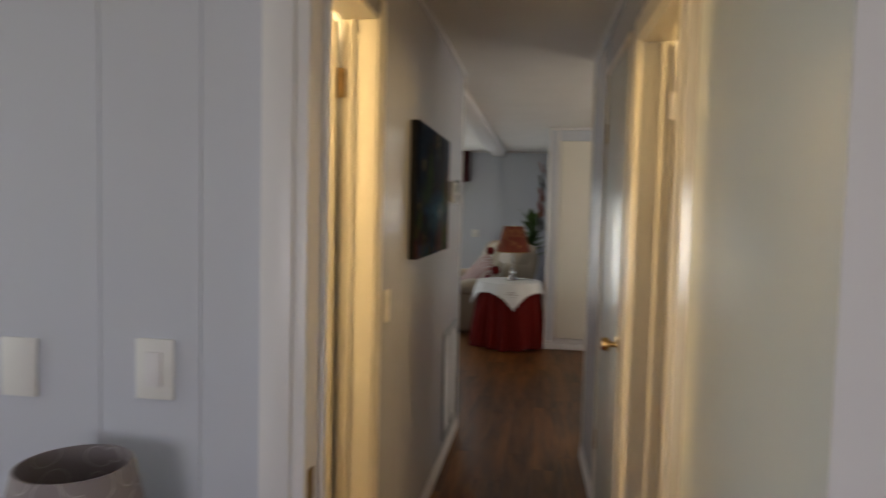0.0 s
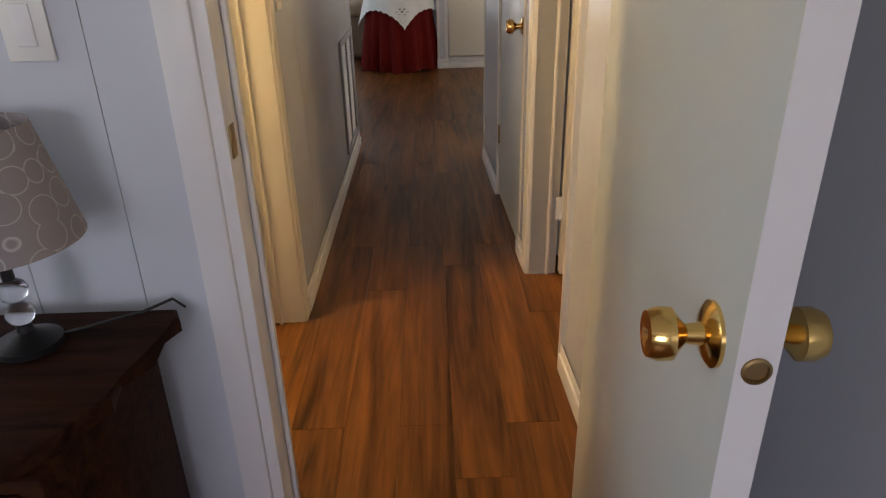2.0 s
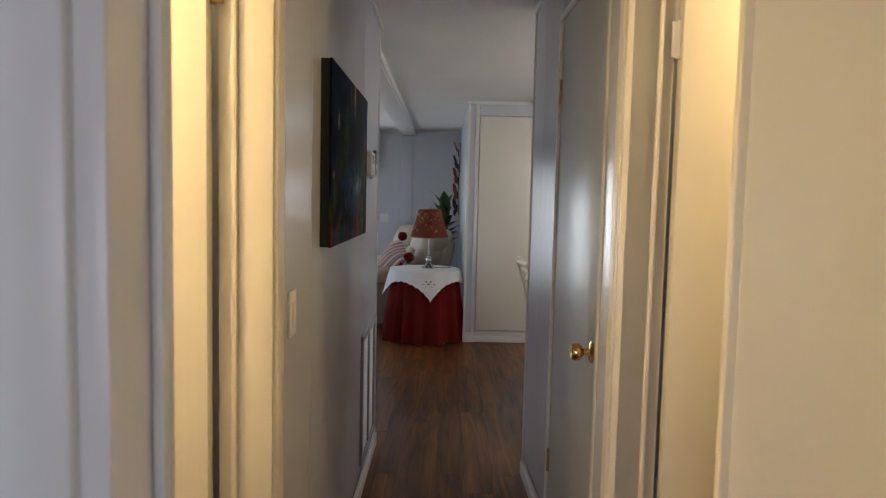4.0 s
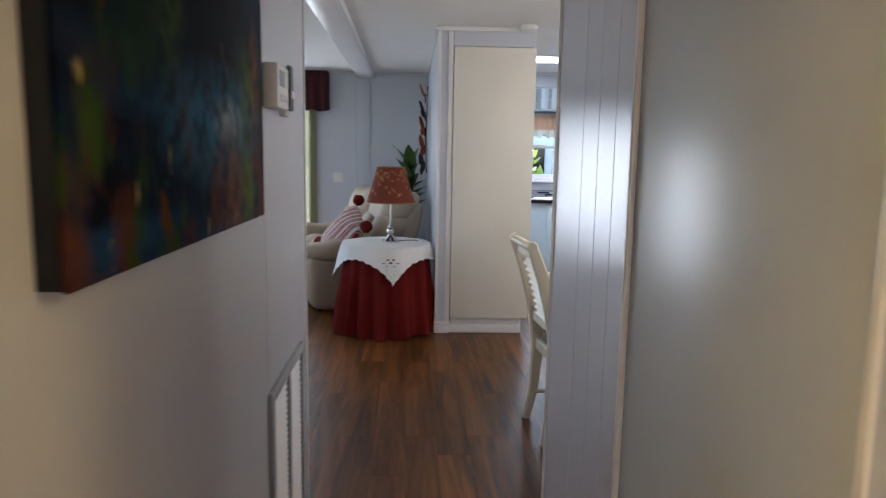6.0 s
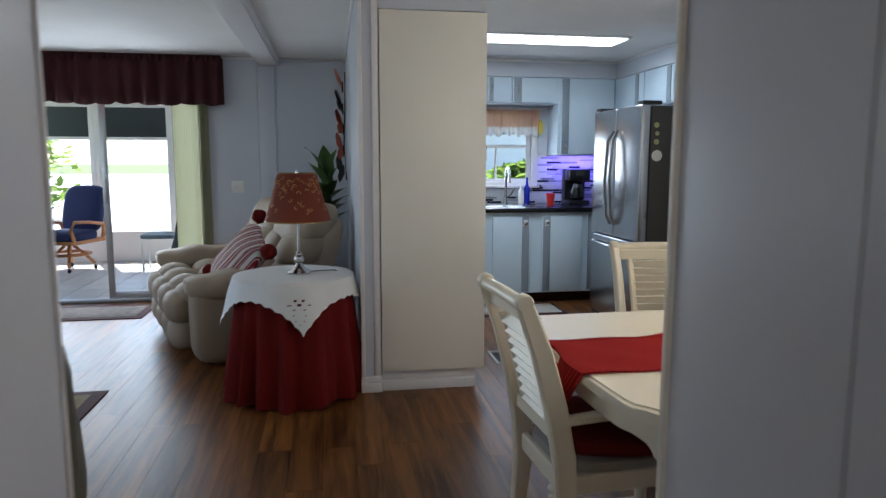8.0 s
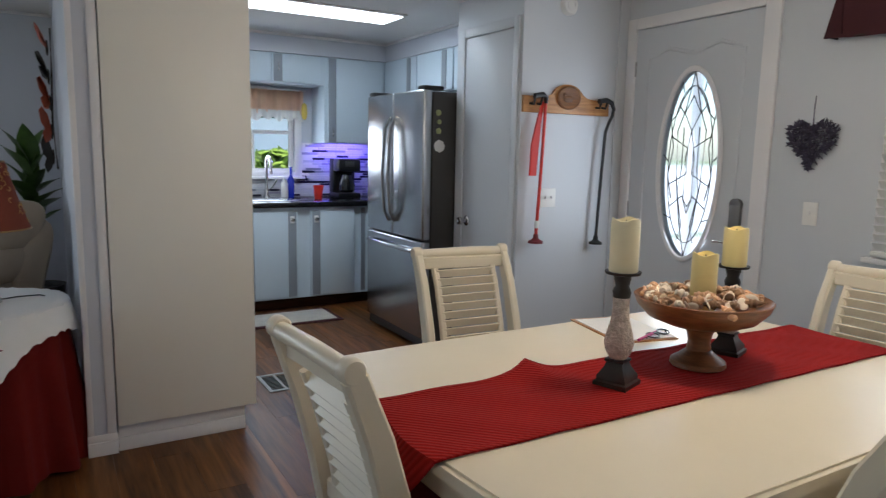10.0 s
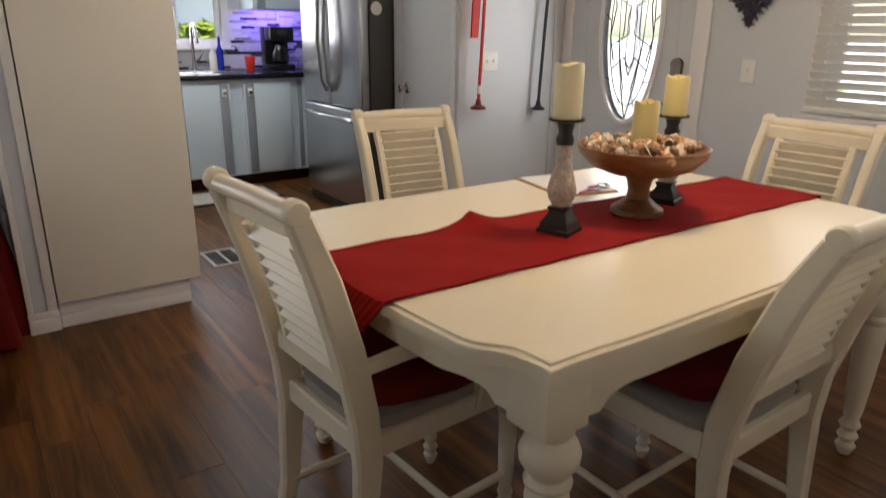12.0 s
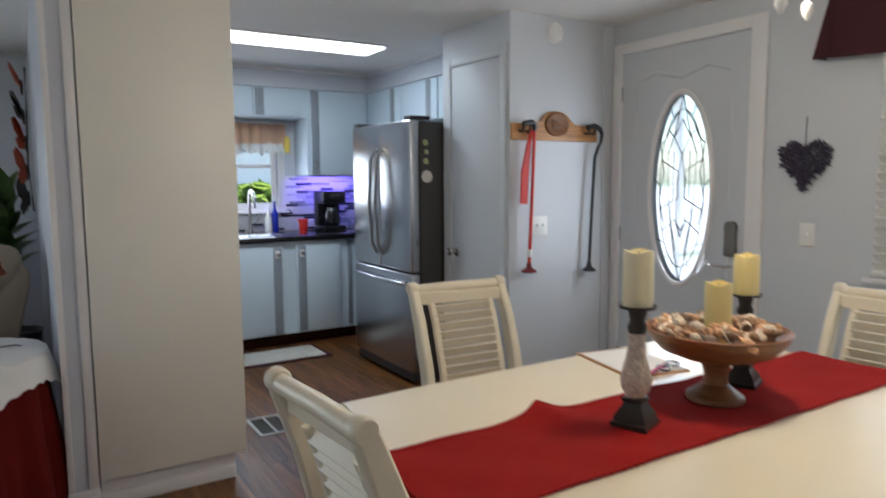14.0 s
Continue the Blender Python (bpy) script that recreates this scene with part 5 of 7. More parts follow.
pt = thing("painting", LX, 3.365, 1.24, 0, "dark blue underwater painting on a deep unframed canvas", "painting")
part("canvas", box(B(), 0.026, -0.45, 0, 0.034, 0.45, 0.567, 0.003), m, pt)
part("stretcher", box(B(), 0.0, -0.448, 0.002, 0.0258, 0.448, 0.565, 0.002), material("dark_canvas_edge", (0.012, 0.014, 0.020), 0.8, vary=0.3, scale=20, fine=200, bump=0.2), pt, "dark painted canvas edge")

th = thing("thermostat", LX, 4.055, 1.495, 0, "white wall thermostat beside a small remote holder", "thermostat")
part("body", box(B(), 0, -0.075, 0.0, 0.038, 0.075, 0.11, 0.006), PLASTIC, th)
part("screen", box(B(), 0.038, -0.05, 0.055, 0.0395, 0.02, 0.095, 0.001), material("lcd_grey", (0.22, 0.25, 0.22), 0.3), th, "grey display")
for i in range(4):
    part("button", box(B(), 0.038, -0.05 + i * 0.026, 0.018, 0.041, -0.034 + i * 0.026, 0.036, 0.001), TRIM, th)
rm = thing("remote_holder", LX, 4.215, 1.485, 0, "grey remote control in a wall holder", "remote")
part("body", box(B(), 0, -0.03, 0.0, 0.02, 0.03, 0.13, 0.005), PLASTIC, rm)
part("remote", box(B(), 0.02, -0.024, 0.015, 0.034, 0.024, 0.14, 0.006), DARKSIDE, rm)
part("button", box(B(), 0.034, -0.012, 0.05, 0.036, 0.012, 0.07, 0.002), TRIM, rm)

vt = thing("return_air_grille", LX, 4.235, 0.13, 0, "white metal return air grille low on the wall", "grille")
bm = B()
for s in ((-0.265, 0, -0.235, 0.62), (0.235, 0, 0.265, 0.62), (-0.235, 0, 0.235, 0.03), (-0.235, 0.59, 0.235, 0.62), (-0.012, 0.03, 0.012, 0.59)):
    box(bm, 0, s[0], s[1], 0.014, s[2], s[3], 0.003)
part("frame", bm, material("grille_grey", (0.36, 0.37, 0.39), 0.4, 0.1), vt)
lv = mesh_of("louvre", box(B(), -0.001, -0.111, 0, 0.001, 0.111, 0.019), TRIM)
for k in (-1, 1):
    for i in range(30):
        piece("louvre", lv, vt, pose(0.006, k * 0.1235, 0.036 + i * 0.0185, 0, -32, 0))
part("backing", box(B(), 0.0002, -0.236, 0.03, 0.0012, 0.236, 0.59), CABGREY, vt)


def switch(name, x, y, z, normal, n=1, label="white wall switch", kind="rocker", w=None):
    """A switch plate on a wall; normal points into the room."""
    nx, ny = normal
    s = thing(name, x, y, z, math.degrees(math.atan2(ny, nx)) + 90, label, "switch")
    w = w or (0.07 + 0.046 * (n - 1))
    part("plate", box(B(), -w / 2, -0.006, -0.057, w / 2, 0, 0.057, 0.0025), PLASTIC, s)
    for i in range(n):
        cx = (i - (n - 1) / 2) * 0.046
        if kind == "rocker":
            part("rocker", box(B(), cx - 0.016, -0.010, -0.033, cx + 0.016, -0.006, 0.033, 0.002), TRIM, s)
        elif kind == "toggle":
            part("toggle", box(B(), cx - 0.005, -0.016, -0.004, cx + 0.005, -0.006, 0.012, 0.002), TRIM, s)
        else:
            for dz in (-0.02, 0.02):
                part("socket", box(B(), cx - 0.016, -0.008, dz - 0.014, cx + 0.016, -0.006, dz + 0.014, 0.003), TRIM, s)
    return s


switch("light_switch", -0.506, 1.399, 1.138, (0, -1), label="white rocker switch on the bedroom wall", w=0.076)
switch("blank_plate", -0.787, 1.399, 1.126, (0, -1), 0, "blank white wall plate", w=0.076)
switch("light_switch", LX, 2.545, 1.105, (1, 0), label="white switch on the hall wall")
switch("light_switch", 2.772, 7.43, 1.10, (0, -1), 2, "white double switch by the coat rack", "toggle")
switch("light_switch", EAST, 6.148, 1.10, (-1, 0), 1, "white switch beside the entry door", "toggle", 0.075)
switch("outlet", EAST, 6.145, 0.40, (-1, 0), 1, "white outlet low on the wall", "outlet")
switch("light_switch", -0.812, NORTH, 1.107, (0, -1), 2, "white double switch by the patio door", "toggle")
st = thing("strike_plate", -0.2145, 1.425, 0.932, 0, "dark brass strike plate on the door jamb", "strike plate")
part("plate", box(B(), 0, -0.014, -0.03, 0.003, 0.014, 0.03, 0.001), OLDBRASS, st)
sm = thing("smoke_alarm", 2.865, 7.43, 2.235, 0, "round white smoke alarm on the wall", "smoke alarm")
q = Vector((0, -1, 0)).to_track_quat('Z', 'Y').to_matrix().to_4x4()
part("housing", lathe(B(), [(0.058, 0), (0.058, 0.02), (0.048, 0.033), (0.02, 0.036)], seg=30), PLASTIC, sm, at=q)
part("vent_ring", lathe(B(), [(0.030, 0.034), (0.030, 0.039), (0.024, 0.039), (0.024, 0.034)], seg=24), TRIM, sm, at=q)
sm = thing("smoke_alarm", 0.895, 7.291, H, 0, "round white smoke alarm on the ceiling", "smoke alarm")
part("housing", lathe(B(), [(0.045, -0.036), (0.062, -0.03), (0.066, -0.012), (0.066, 0)], seg=30), PLASTIC, sm)

# ---- bedroom ----
dr = thing("dresser", -0.628, 1.126, 0, 0, "dark walnut dresser with a shaped top edge", "dresser")
top = [(-0.60, 0.225), (0.285, 0.225), (0.302, 0.19), (0.285, 0.15), (0.292, 0.08), (0.262, 0.02), (0.275, -0.04), (0.235, -0.12), (0.205, -0.17), (0.16, -0.20), (0.05, -0.225), (-0.10, -0.20), (-0.25, -0.225), (-0.60, -0.225)]
dr.matrix_basis = dr.matrix_basis @ Matrix.Diagonal((1, 1, 1.036, 1))
part("top", prism(B(), top, 0.590, 0.617, 0.008), DARKWOOD, dr)
part("body", box(B(), -0.58, -0.18, 0.09, 0.235, 0.215, 0.590, 0.006), DARKWOOD, dr)
for k in range(3):
    d = part("drawer", box(B(), -0.55, -0.194, 0.11 + k * 0.158, 0.205, -0.181, 0.255 + k * 0.158, 0.004), DARKWOOD, dr)
    part("pull", sweep(B(), [(-0.22, -0.195, 0.18 + k * 0.158), (-0.20, -0.215, 0.17 + k * 0.158), (-0.14, -0.215, 0.17 + k * 0.158), (-0.12, -0.195, 0.18 + k * 0.158)], 0.005, 8), OLDBRASS, d)
for sx in (-0.54, 0.19):
    for sy in (-0.15, 0.18):
        part("leg", lathe(B(), [(0.018, 0), (0.026, 0.05), (0.03, 0.09)], (sx, sy, 0), 12), DARKWOOD, dr)

SHADE1 = bpy.data.materials.new("grey_ring_shade")
SHADE1.use_nodes = True
nt = SHADE1.node_tree
b = nt.nodes["Principled BSDF"]
b.inputs["Roughness"].default_value = 0.85
tc = nt.nodes.new("ShaderNodeTexCoord")
vo = nt.nodes.new("ShaderNodeTexVoronoi")
vo.feature, vo.distance = 'F1', 'EUCLIDEAN'
vo.inputs["Scale"].default_value, vo.inputs["Randomness"].default_value = 19.0, 0.7
nt.links.new(tc.outputs["Object"], vo.inputs["Vector"])
rp = nt.nodes.new("ShaderNodeValToRGB")
el = rp.color_ramp.elements
el[0].position, el[0].color = 0.455, (0.27, 0.235, 0.24, 1)
el[1].position, el[1].color = 0.505, (0.27, 0.235, 0.24, 1)
e2 = rp.color_ramp.elements.new(0.48)
e2.color = (0.50, 0.46, 0.45, 1)
nt.links.new(vo.outputs["Distance"], rp.inputs[0])
nt.links.new(rp.outputs[0], b.inputs["Base Color"])

CRYSTAL = glass("crystal", (0.95, 0.97, 1.0), 0.02)
CRYSTAL.node_tree.nodes["Principled BSDF"].inputs["IOR"].default_value = 1.45
lm = thing("bedside_lamp", -0.550, 1.236, 0.640, 0, "small lamp with crystal balls and a grey ring-pattern shade", "lamp")
lm.matrix_basis = lm.matrix_basis @ Matrix.Diagonal((0.97, 0.97, 0.94, 1))
part("base", lathe(B(), [(0.055, 0), (0.055, 0.012), (0.03, 0.022), (0.014, 0.032), (0.012, 0.045)], seg=28), BLACK, lm)
for k in range(2):
    part("crystal_ball", lathe(B(), [(0.008, 0.045 + k * 0.045), (0.020, 0.053 + k * 0.045), (0.025, 0.067 + k * 0.045), (0.020, 0.081 + k * 0.045), (0.008, 0.089 + k * 0.045)], seg=10), CRYSTAL, lm, "faceted clear crystal ball")
part("neck", lathe(B(), [(0.010, 0.133), (0.010, 0.185), (0.030, 0.188), (0.075, 0.205), (0.075, 0.210)], seg=20), BLACK, lm)
part("shade", lathe(B(), [(0.134, 0.205), (0.092, 0.400), (0.089, 0.400), (0.131, 0.205)], seg=48, caps=False), SHADE1, lm, "grey fabric shade with pale rings")
part("bulb", cushion(B(), (0, 0, 0.32), (0.028, 0.028, 0.045), 1.0, 16, 10), PLASTIC, lm)
part("cord", sweep(B(), [(0.04, 0.03, 0.004), (0.10, 0.06, 0.006), (0.16, 0.10, 0.005), (0.20, 0.14, 0.008), (0.215, 0.155, -0.02)], 0.003, 6), BLACK, lm)

# ---- living room ----
# round table with a red skirt and a white cloth
CX, CY = -0.145, 7.535
sk = thing("skirted_table", CX, CY, 0, 0, "round side table under a floor-length red skirt", "table")
bm = B()
N = 160
rows = []
for j in range(15):
    f = j / 14
    row = []
    for i in range(N):
        a = 2 * math.pi * i / N
        fold = math.sin(15 * a + 1.6 * math.sin(3 * a)) + 0.30 * math.sin(27 * a + 2)
        r = 0.318 + 0.080 * f ** 0.9 + 0.034 * fold * f ** 0.9
        z = 0.682 * (1 - f) + 0.012 + (0.010 * math.sin(5 * a) if j == 14 else 0)
        if j == 0:
            r, z = 0.31, 0.694
        row.append(bm.verts.new((r * math.cos(a), r * math.sin(a), z)))
    rows.append(row)
for ra, rb in zip(rows, rows[1:]):
    bridge(bm, ra, rb)
bm.faces.new(rows[0])
part("skirt", bm, REDCLOTH, sk, "red cloth in deep vertical folds")
part("leg", sweep(B(), [(0.19, -0.24, 0), (0.18, -0.22, 0.66)], 0.02, 10), TRIM, sk, "white table leg")
tc_ = thing("tablecloth", CX, CY, 0, 54, "white scalloped tablecloth with cut-out embroidery, draped in points", "tablecloth")


def drape(u, v):
    x, y = (u - 0.5) * 0.88, (v - 0.5) * 0.88
    r = math.hypot(x, y)
    a = math.atan2(y, x)
    e = max(abs(u - 0.5), abs(v - 0.5)) * 2
    if r <= 0.325:
        return x, y, 0.704
    over = r - 0.325
    wave = 0.007 * math.sin(11 * a + 1) * min(1, over / 0.08)
    rr = 0.346 + 0.24 * over + wave
    sc = 0.012 * abs(math.sin(22 * (u + v * 0.0) * math.pi / 2)) + 0.012 * abs(math.sin(22 * v * math.pi / 2)) if e > 0.97 else 0
    return rr * math.cos(a), rr * math.sin(a), 0.704 - over * 0.94 + sc


part("cloth", cloth(B(), 64, 64, drape, 0.003), LINEN, tc_)
EMB = material("dark_red_embroidery", (0.16, 0.015, 0.02), 0.8)
for i, (dx, dz, ww, hh) in enumerate(((0, 0.590, 0.013, 0.007), (0.020, 0.612, 0.009, 0.007), (-0.020, 0.612, 0.009, 0.007), (0.050, 0.588, 0.013, 0.003), (-0.050, 0.588, 0.013, 0.003), (0.026, 0.565, 0.008, 0.003), (-0.026, 0.565, 0.008, 0.003), (0.030, 0.535, 0.005, 0.002), (-0.030, 0.535, 0.005, 0.002), (0.020, 0.505, 0.005, 0.002), (-0.020, 0.505, 0.005, 0.002), (0.0, 0.485, 0.005, 0.002))):
    over = (0.704 - dz) / 0.94
    a = -math.pi / 2 + 0.12 + dx / 0.36 - radians(54)
    wv = 0.007 * math.sin(11 * a + 1) * min(1, over / 0.08)
    rr = 0.346 + 0.24 * over + wv + 0.002
    q = Matrix.Translation((rr * math.cos(a), rr * math.sin(a), dz)) @ Euler((0, 0, a + math.pi / 2)).to_matrix().to_4x4()
    part("embroidery", cushion(B(), (0, 0, 0), (ww, 0.0025, hh), 0.9, 12, 6), EMB, tc_, at=q)

SHADE2 = material("rust_shade_cloth", (0.165, 0.028, 0.010), 0.8, vary=0.15, scale=12, fine=200, bump=0.15)
sl = thing("table_lamp", -0.112, 7.515, 0.7075, 0, "nickel table lamp with a rust-red patterned shade", "lamp")
part("base", lathe(B(), [(0.070, 0), (0.070, 0.008), (0.060, 0.016), (0.035, 0.030), (0.022, 0.052), (0.016, 0.060), (0.026, 0.070), (0.030, 0.085), (0.024, 0.100), (0.014, 0.108), (0.018, 0.118), (0.012, 0.128)], seg=28), CHROME, sl)
part("rod", sweep(B(), [(0, 0, 0.12), (0, 0, 0.56)], 0.007, 10), CHROME, sl)
part("shade", lathe(B(), [(0.192, 0.306), (0.182, 0.33), (0.150, 0.43), (0.118, 0.55), (0.110, 0.582), (0.107, 0.582), (0.147, 0.43), (0.189, 0.306)], seg=48, caps=False), SHADE2, sl, "rust-red cloth shade with gold curls")
part("shade_trim", lathe(B(), [(0.191, 0.304), (0.194, 0.306), (0.192, 0.312)], seg=48, caps=False), OLDBRASS, sl)
part("shade_trim", lathe(B(), [(0.111, 0.577), (0.1125, 0.583), (0.107, 0.584)], seg=48, caps=False), OLDBRASS, sl)
part("finial", lathe(B(), [(0.006, 0.56), (0.012, 0.585), (0.006, 0.60)], seg=12), CHROME, sl)
GOLD = material("gold_curl", (0.50, 0.28, 0.09), 0.5, 0.2)
curl = mesh_of("curl", sweep(B(), [(0.012 * math.cos(t) * (1 - 0.1 * t), 0, 0.012 * math.sin(t) * (1 - 0.1 * t)) for t in [0.4 * k for k in range(11)]], 0.0017, 5, 1, (0, 1, 0)), GOLD)
rng = random.Random(3)
shade_ob = [c_ for c_ in sl.children if c_.name.startswith("shade") and "trim" not in c_.name][0]
profile = [(0.189, 0.312), (0.182, 0.33), (0.150, 0.43), (0.118, 0.55), (0.110, 0.578)]
for i in range(110):
    a, z = 2.39996 * i, rng.uniform(0.318, 0.568)
    for (r0, z0), (r1, z1) in zip(profile, profile[1:]):
        if z0 <= z <= z1:
            r, lean = r0 + (r1 - r0) * (z - z0) / (z1 - z0) + 0.0012, math.atan2(r0 - r1, z1 - z0)
    piece("curl", curl, shade_ob, Matrix.Translation((r * math.cos(a), r * math.sin(a), z)) @ Euler((0, 0, a + math.pi / 2)).to_matrix().to_4x4() @ Euler((-lean, 0, 0)).to_matrix().to_4x4() @ Euler((0, rng.uniform(0, 6), 0)).to_matrix().to_4x4())
part("cord", sweep(B(), [(0.05, 0.02, 0.004), (0.12, 0.05, 0.005), (0.20, 0.06, 0.004), (0.26, 0.10, -0.02)], 0.003, 6), BLACK, sl)

# reclining loveseat, seen from its end
so = thing("loveseat", -0.614, 8.95, 0, 20, "taupe padded reclining loveseat standing askew before the partition wall", "sofa")


def crease(t, at, w=0.07):
    return math.exp(-((t - at) / w) ** 2)


for s in (-1, 1):
    bm = cushion(B(), (-0.02, s * 0.74, 0.31), (0.50, 0.12, 0.29), 0.30, 28, 14)
    cushion(bm, (-0.08, s * 0.74, 0.54), (0.47, 0.155, 0.09), 0.55, 40, 16,
            lambda x, yy, z: (x, yy * (1 + 0.06 * math.sin(9 * x)), z - (0.10 * math.sin(8 * x + 1) + 0.14 * crease(x, -0.62, 0.06)) * (z > 0)))
    part("armrest", bm, LEATHER, so)
for y in (-0.31, 0.31):
    for j in (-1, 1):
        for i in range(3):
            part("seat_pad", cushion(B(), (-0.44 + i * 0.265, y + j * 0.150, 0.415 + 0.012 * i), (0.144, 0.160, 0.122), 0.78, 24, 14,
                                     lambda px, py, pz: (px, py, pz * (1.0 - 0.16 * (px * px + py * py)))), LEATHER, so)
        for i in range(2):
            part("foot_pad", cushion(B(), (-0.545 + 0.02 * i, y + j * 0.150, 0.365 - i * 0.185), (0.105, 0.158, 0.112), 0.78, 24, 14), LEATHER, so)
    y = 1.22 * y
    part("backrest", cushion(B(), (0.42, y, 0.62), (0.10, 0.385, 0.33), 0.4, 24, 14, lambda px, py, pz: (px + 0.9 * pz, py, pz)), LEATHER, so)
    for i in range(2):
        for j in (-1, 1):
            part("back_pad", cushion(B(), (0.235 + 0.085 * i, y + j * 0.185, 0.53 + 0.20 * i), (0.20 - 0.01 * i, 0.198, 0.142), 0.75, 26, 16,
                                     lambda px, py, pz: (px + 0.35 * pz, py, pz)), LEATHER, so)
    part("headrest", cushion(B(), (0.385, y, 0.895), (0.165, 0.375, 0.150), 0.60, 40, 20,
                             lambda px, py, pz: (px + 0.35 * pz + 0.12 * crease(py, 0.0, 0.15) * (px < 0), py, pz - 0.06 * math.cos(6 * py))), LEATHER, so)
part("base", box(B(), -0.42, -0.66, 0.05, 0.40, 0.66, 0.30, 0.02), LEATHER, so)
for sx in (-0.40, 0.36):
    for sy in (-0.70, 0.70):
        part("foot", lathe(B(), [(0.025, 0), (0.03, 0.05)], (sx, sy, 0), 12), BLACK, so)

STRIPE = bpy.data.materials.new("red_white_knit")
STRIPE.use_nodes = True
nt = STRIPE.node_tree
b = nt.nodes["Principled BSDF"]
b.inputs["Roughness"].default_value = 0.95
tc = nt.nodes.new("ShaderNodeTexCoord")
wv = nt.nodes.new("ShaderNodeTexWave")
wv.bands_direction = 'X'
wv.inputs["Scale"].default_value, wv.inputs["Distortion"].default_value, wv.inputs["Detail"].default_value = 5.2, 0.5, 1
nt.links.new(tc.outputs["Object"], wv.inputs["Vector"])
rp = nt.nodes.new("ShaderNodeValToRGB")
rp.color_ramp.interpolation = 'CONSTANT'
el = rp.color_ramp.elements
el[0].position, el[0].color = 0.0, (0.60, 0.55, 0.50, 1)
el[1].position, el[1].color = 0.26, (0.22, 0.008, 0.016, 1)
e2 = el.new(0.56)
e2.color = (0.62, 0.55, 0.50, 1)
e3 = el.new(0.68)
e3.color = (0.22, 0.008, 0.016, 1)
e4 = el.new(0.97)
e4.color = (0.60, 0.55, 0.50, 1)
nt.links.new(wv.outputs[0], rp.inputs[0])
nt.links.new(rp.outputs[0], b.inputs["Base Color"])
n3 = nt.nodes.new("ShaderNodeTexNoise")
n3.inputs["Scale"].default_value = 130
nt.links.new(tc.outputs["Object"], n3.inputs["Vector"])
bp = nt.nodes.new("ShaderNodeBump")
bp.inputs["Strength"].default_value, bp.inputs["Distance"].default_value = 0.6, 0.01
nt.links.new(n3.outputs[0], bp.inputs["Height"])
nt.links.new(bp.outputs[0], b.inputs["Normal"])
pi = thing("throw_pillow", label="red and cream striped knit pillow with red pompoms", category="pillow")
tip, slope, side = Vector((-0.475, 8.60, 0.885)), Vector((-0.333, 0.067, -0.36)).normalized(), Vector((0.051, -0.407, -0.19)).normalized()
side = (side - slope * side.dot(slope)).normalized()
up_ = side.cross(-slope)
pi.matrix_basis = Matrix.Translation(tip + (slope + side) * 0.222) @ Matrix((side, -slope, up_)).transposed().to_4x4() @ Matrix.Scale(1.28, 4)
part("pillow_body", cushion(B(), (0, 0, 0), (0.205, 0.205, 0.085), 0.62, 32, 14, lambda x, y, z: (x * (1 + 0.10 * abs(y)), y * (1 + 0.10 * abs(x)), z * (1 - 0.75 * max(abs(x), abs(y)) ** 3))), STRIPE, pi)
for sx in (-1, 1):
    for sy in (-1, 1):
        bm = B()
        cushion(bm, (sx * 0.222, sy * 0.222, 0), (0.042, 0.042, 0.042), 1.0, 16, 10)
        for v_ in bm.verts:
            c0 = Vector((sx * 0.222, sy * 0.222, 0))
            v_.co = c0 + (v_.co - c0) * (1 + 0.16 * noise.noise(v_.co * 90))
        part("pompom", bm, REDCLOTH, pi, "red wool pompom")

# big-leaved plant in the corner
pl = thing("potted_plant", 0.05, 9.98, 0, 0, "broad-leaved potted plant in the corner behind the sofa", "plant")
part("pot", lathe(B(), [(0.13, 0), (0.15, 0.02), (0.17, 0.30), (0.18, 0.32), (0.16, 0.32), (0.15, 0.28)], seg=28), DARKSIDE, pl)
part("stem", sweep(B(), [(0, 0, 0.28), (0.01, 0, 0.7), (-0.02, 0.0, 1.15)], [0.02, 0.018, 0.012], 10), material("plant_stem", (0.10, 0.08, 0.04), 0.8), pl)
rng = random.Random(8)
for i in range(18):
    a = i * 2.4
    zb = 0.74 + 0.027 * i
    ln = rng.uniform(0.32, 0.44)
    el_ = radians(min(84, rng.uniform(25, 50) + i * 2.6))
    bm = B()
    rows = []
    for j in range(9):
        f = j / 8
        half = 0.082 * math.sin(math.pi * min(1, 0.08 + f * 0.92)) ** 0.8 * (1 - 0.2 * f) + 0.002
        bend = -0.55 * f * f * ln * 0.5
        row = [bm.verts.new((f * ln, s * half, bend + abs(s) * half * 0.35 + 0.006 * math.sin(9 * f + s * 2))) for s in (-1, -0.5, 0, 0.5, 1)]
        rows.append(row)
    for ra, rb in zip(rows, rows[1:]):
        for k in range(4):
            bm.faces.new((ra[k], ra[k + 1], rb[k + 1], rb[k]))
    dx, dy = math.cos(a), math.sin(a)
    sc = 0.75 if dx > 0.25 or dy > 0.3 else 1.0
    ob = part("leaf", bm, LEAF, pl, at=Matrix.Translation((-0.01, 0, zb)) @ Euler((0, -el_, a)).to_matrix().to_4x4() @ Matrix.Scale(sc, 4))

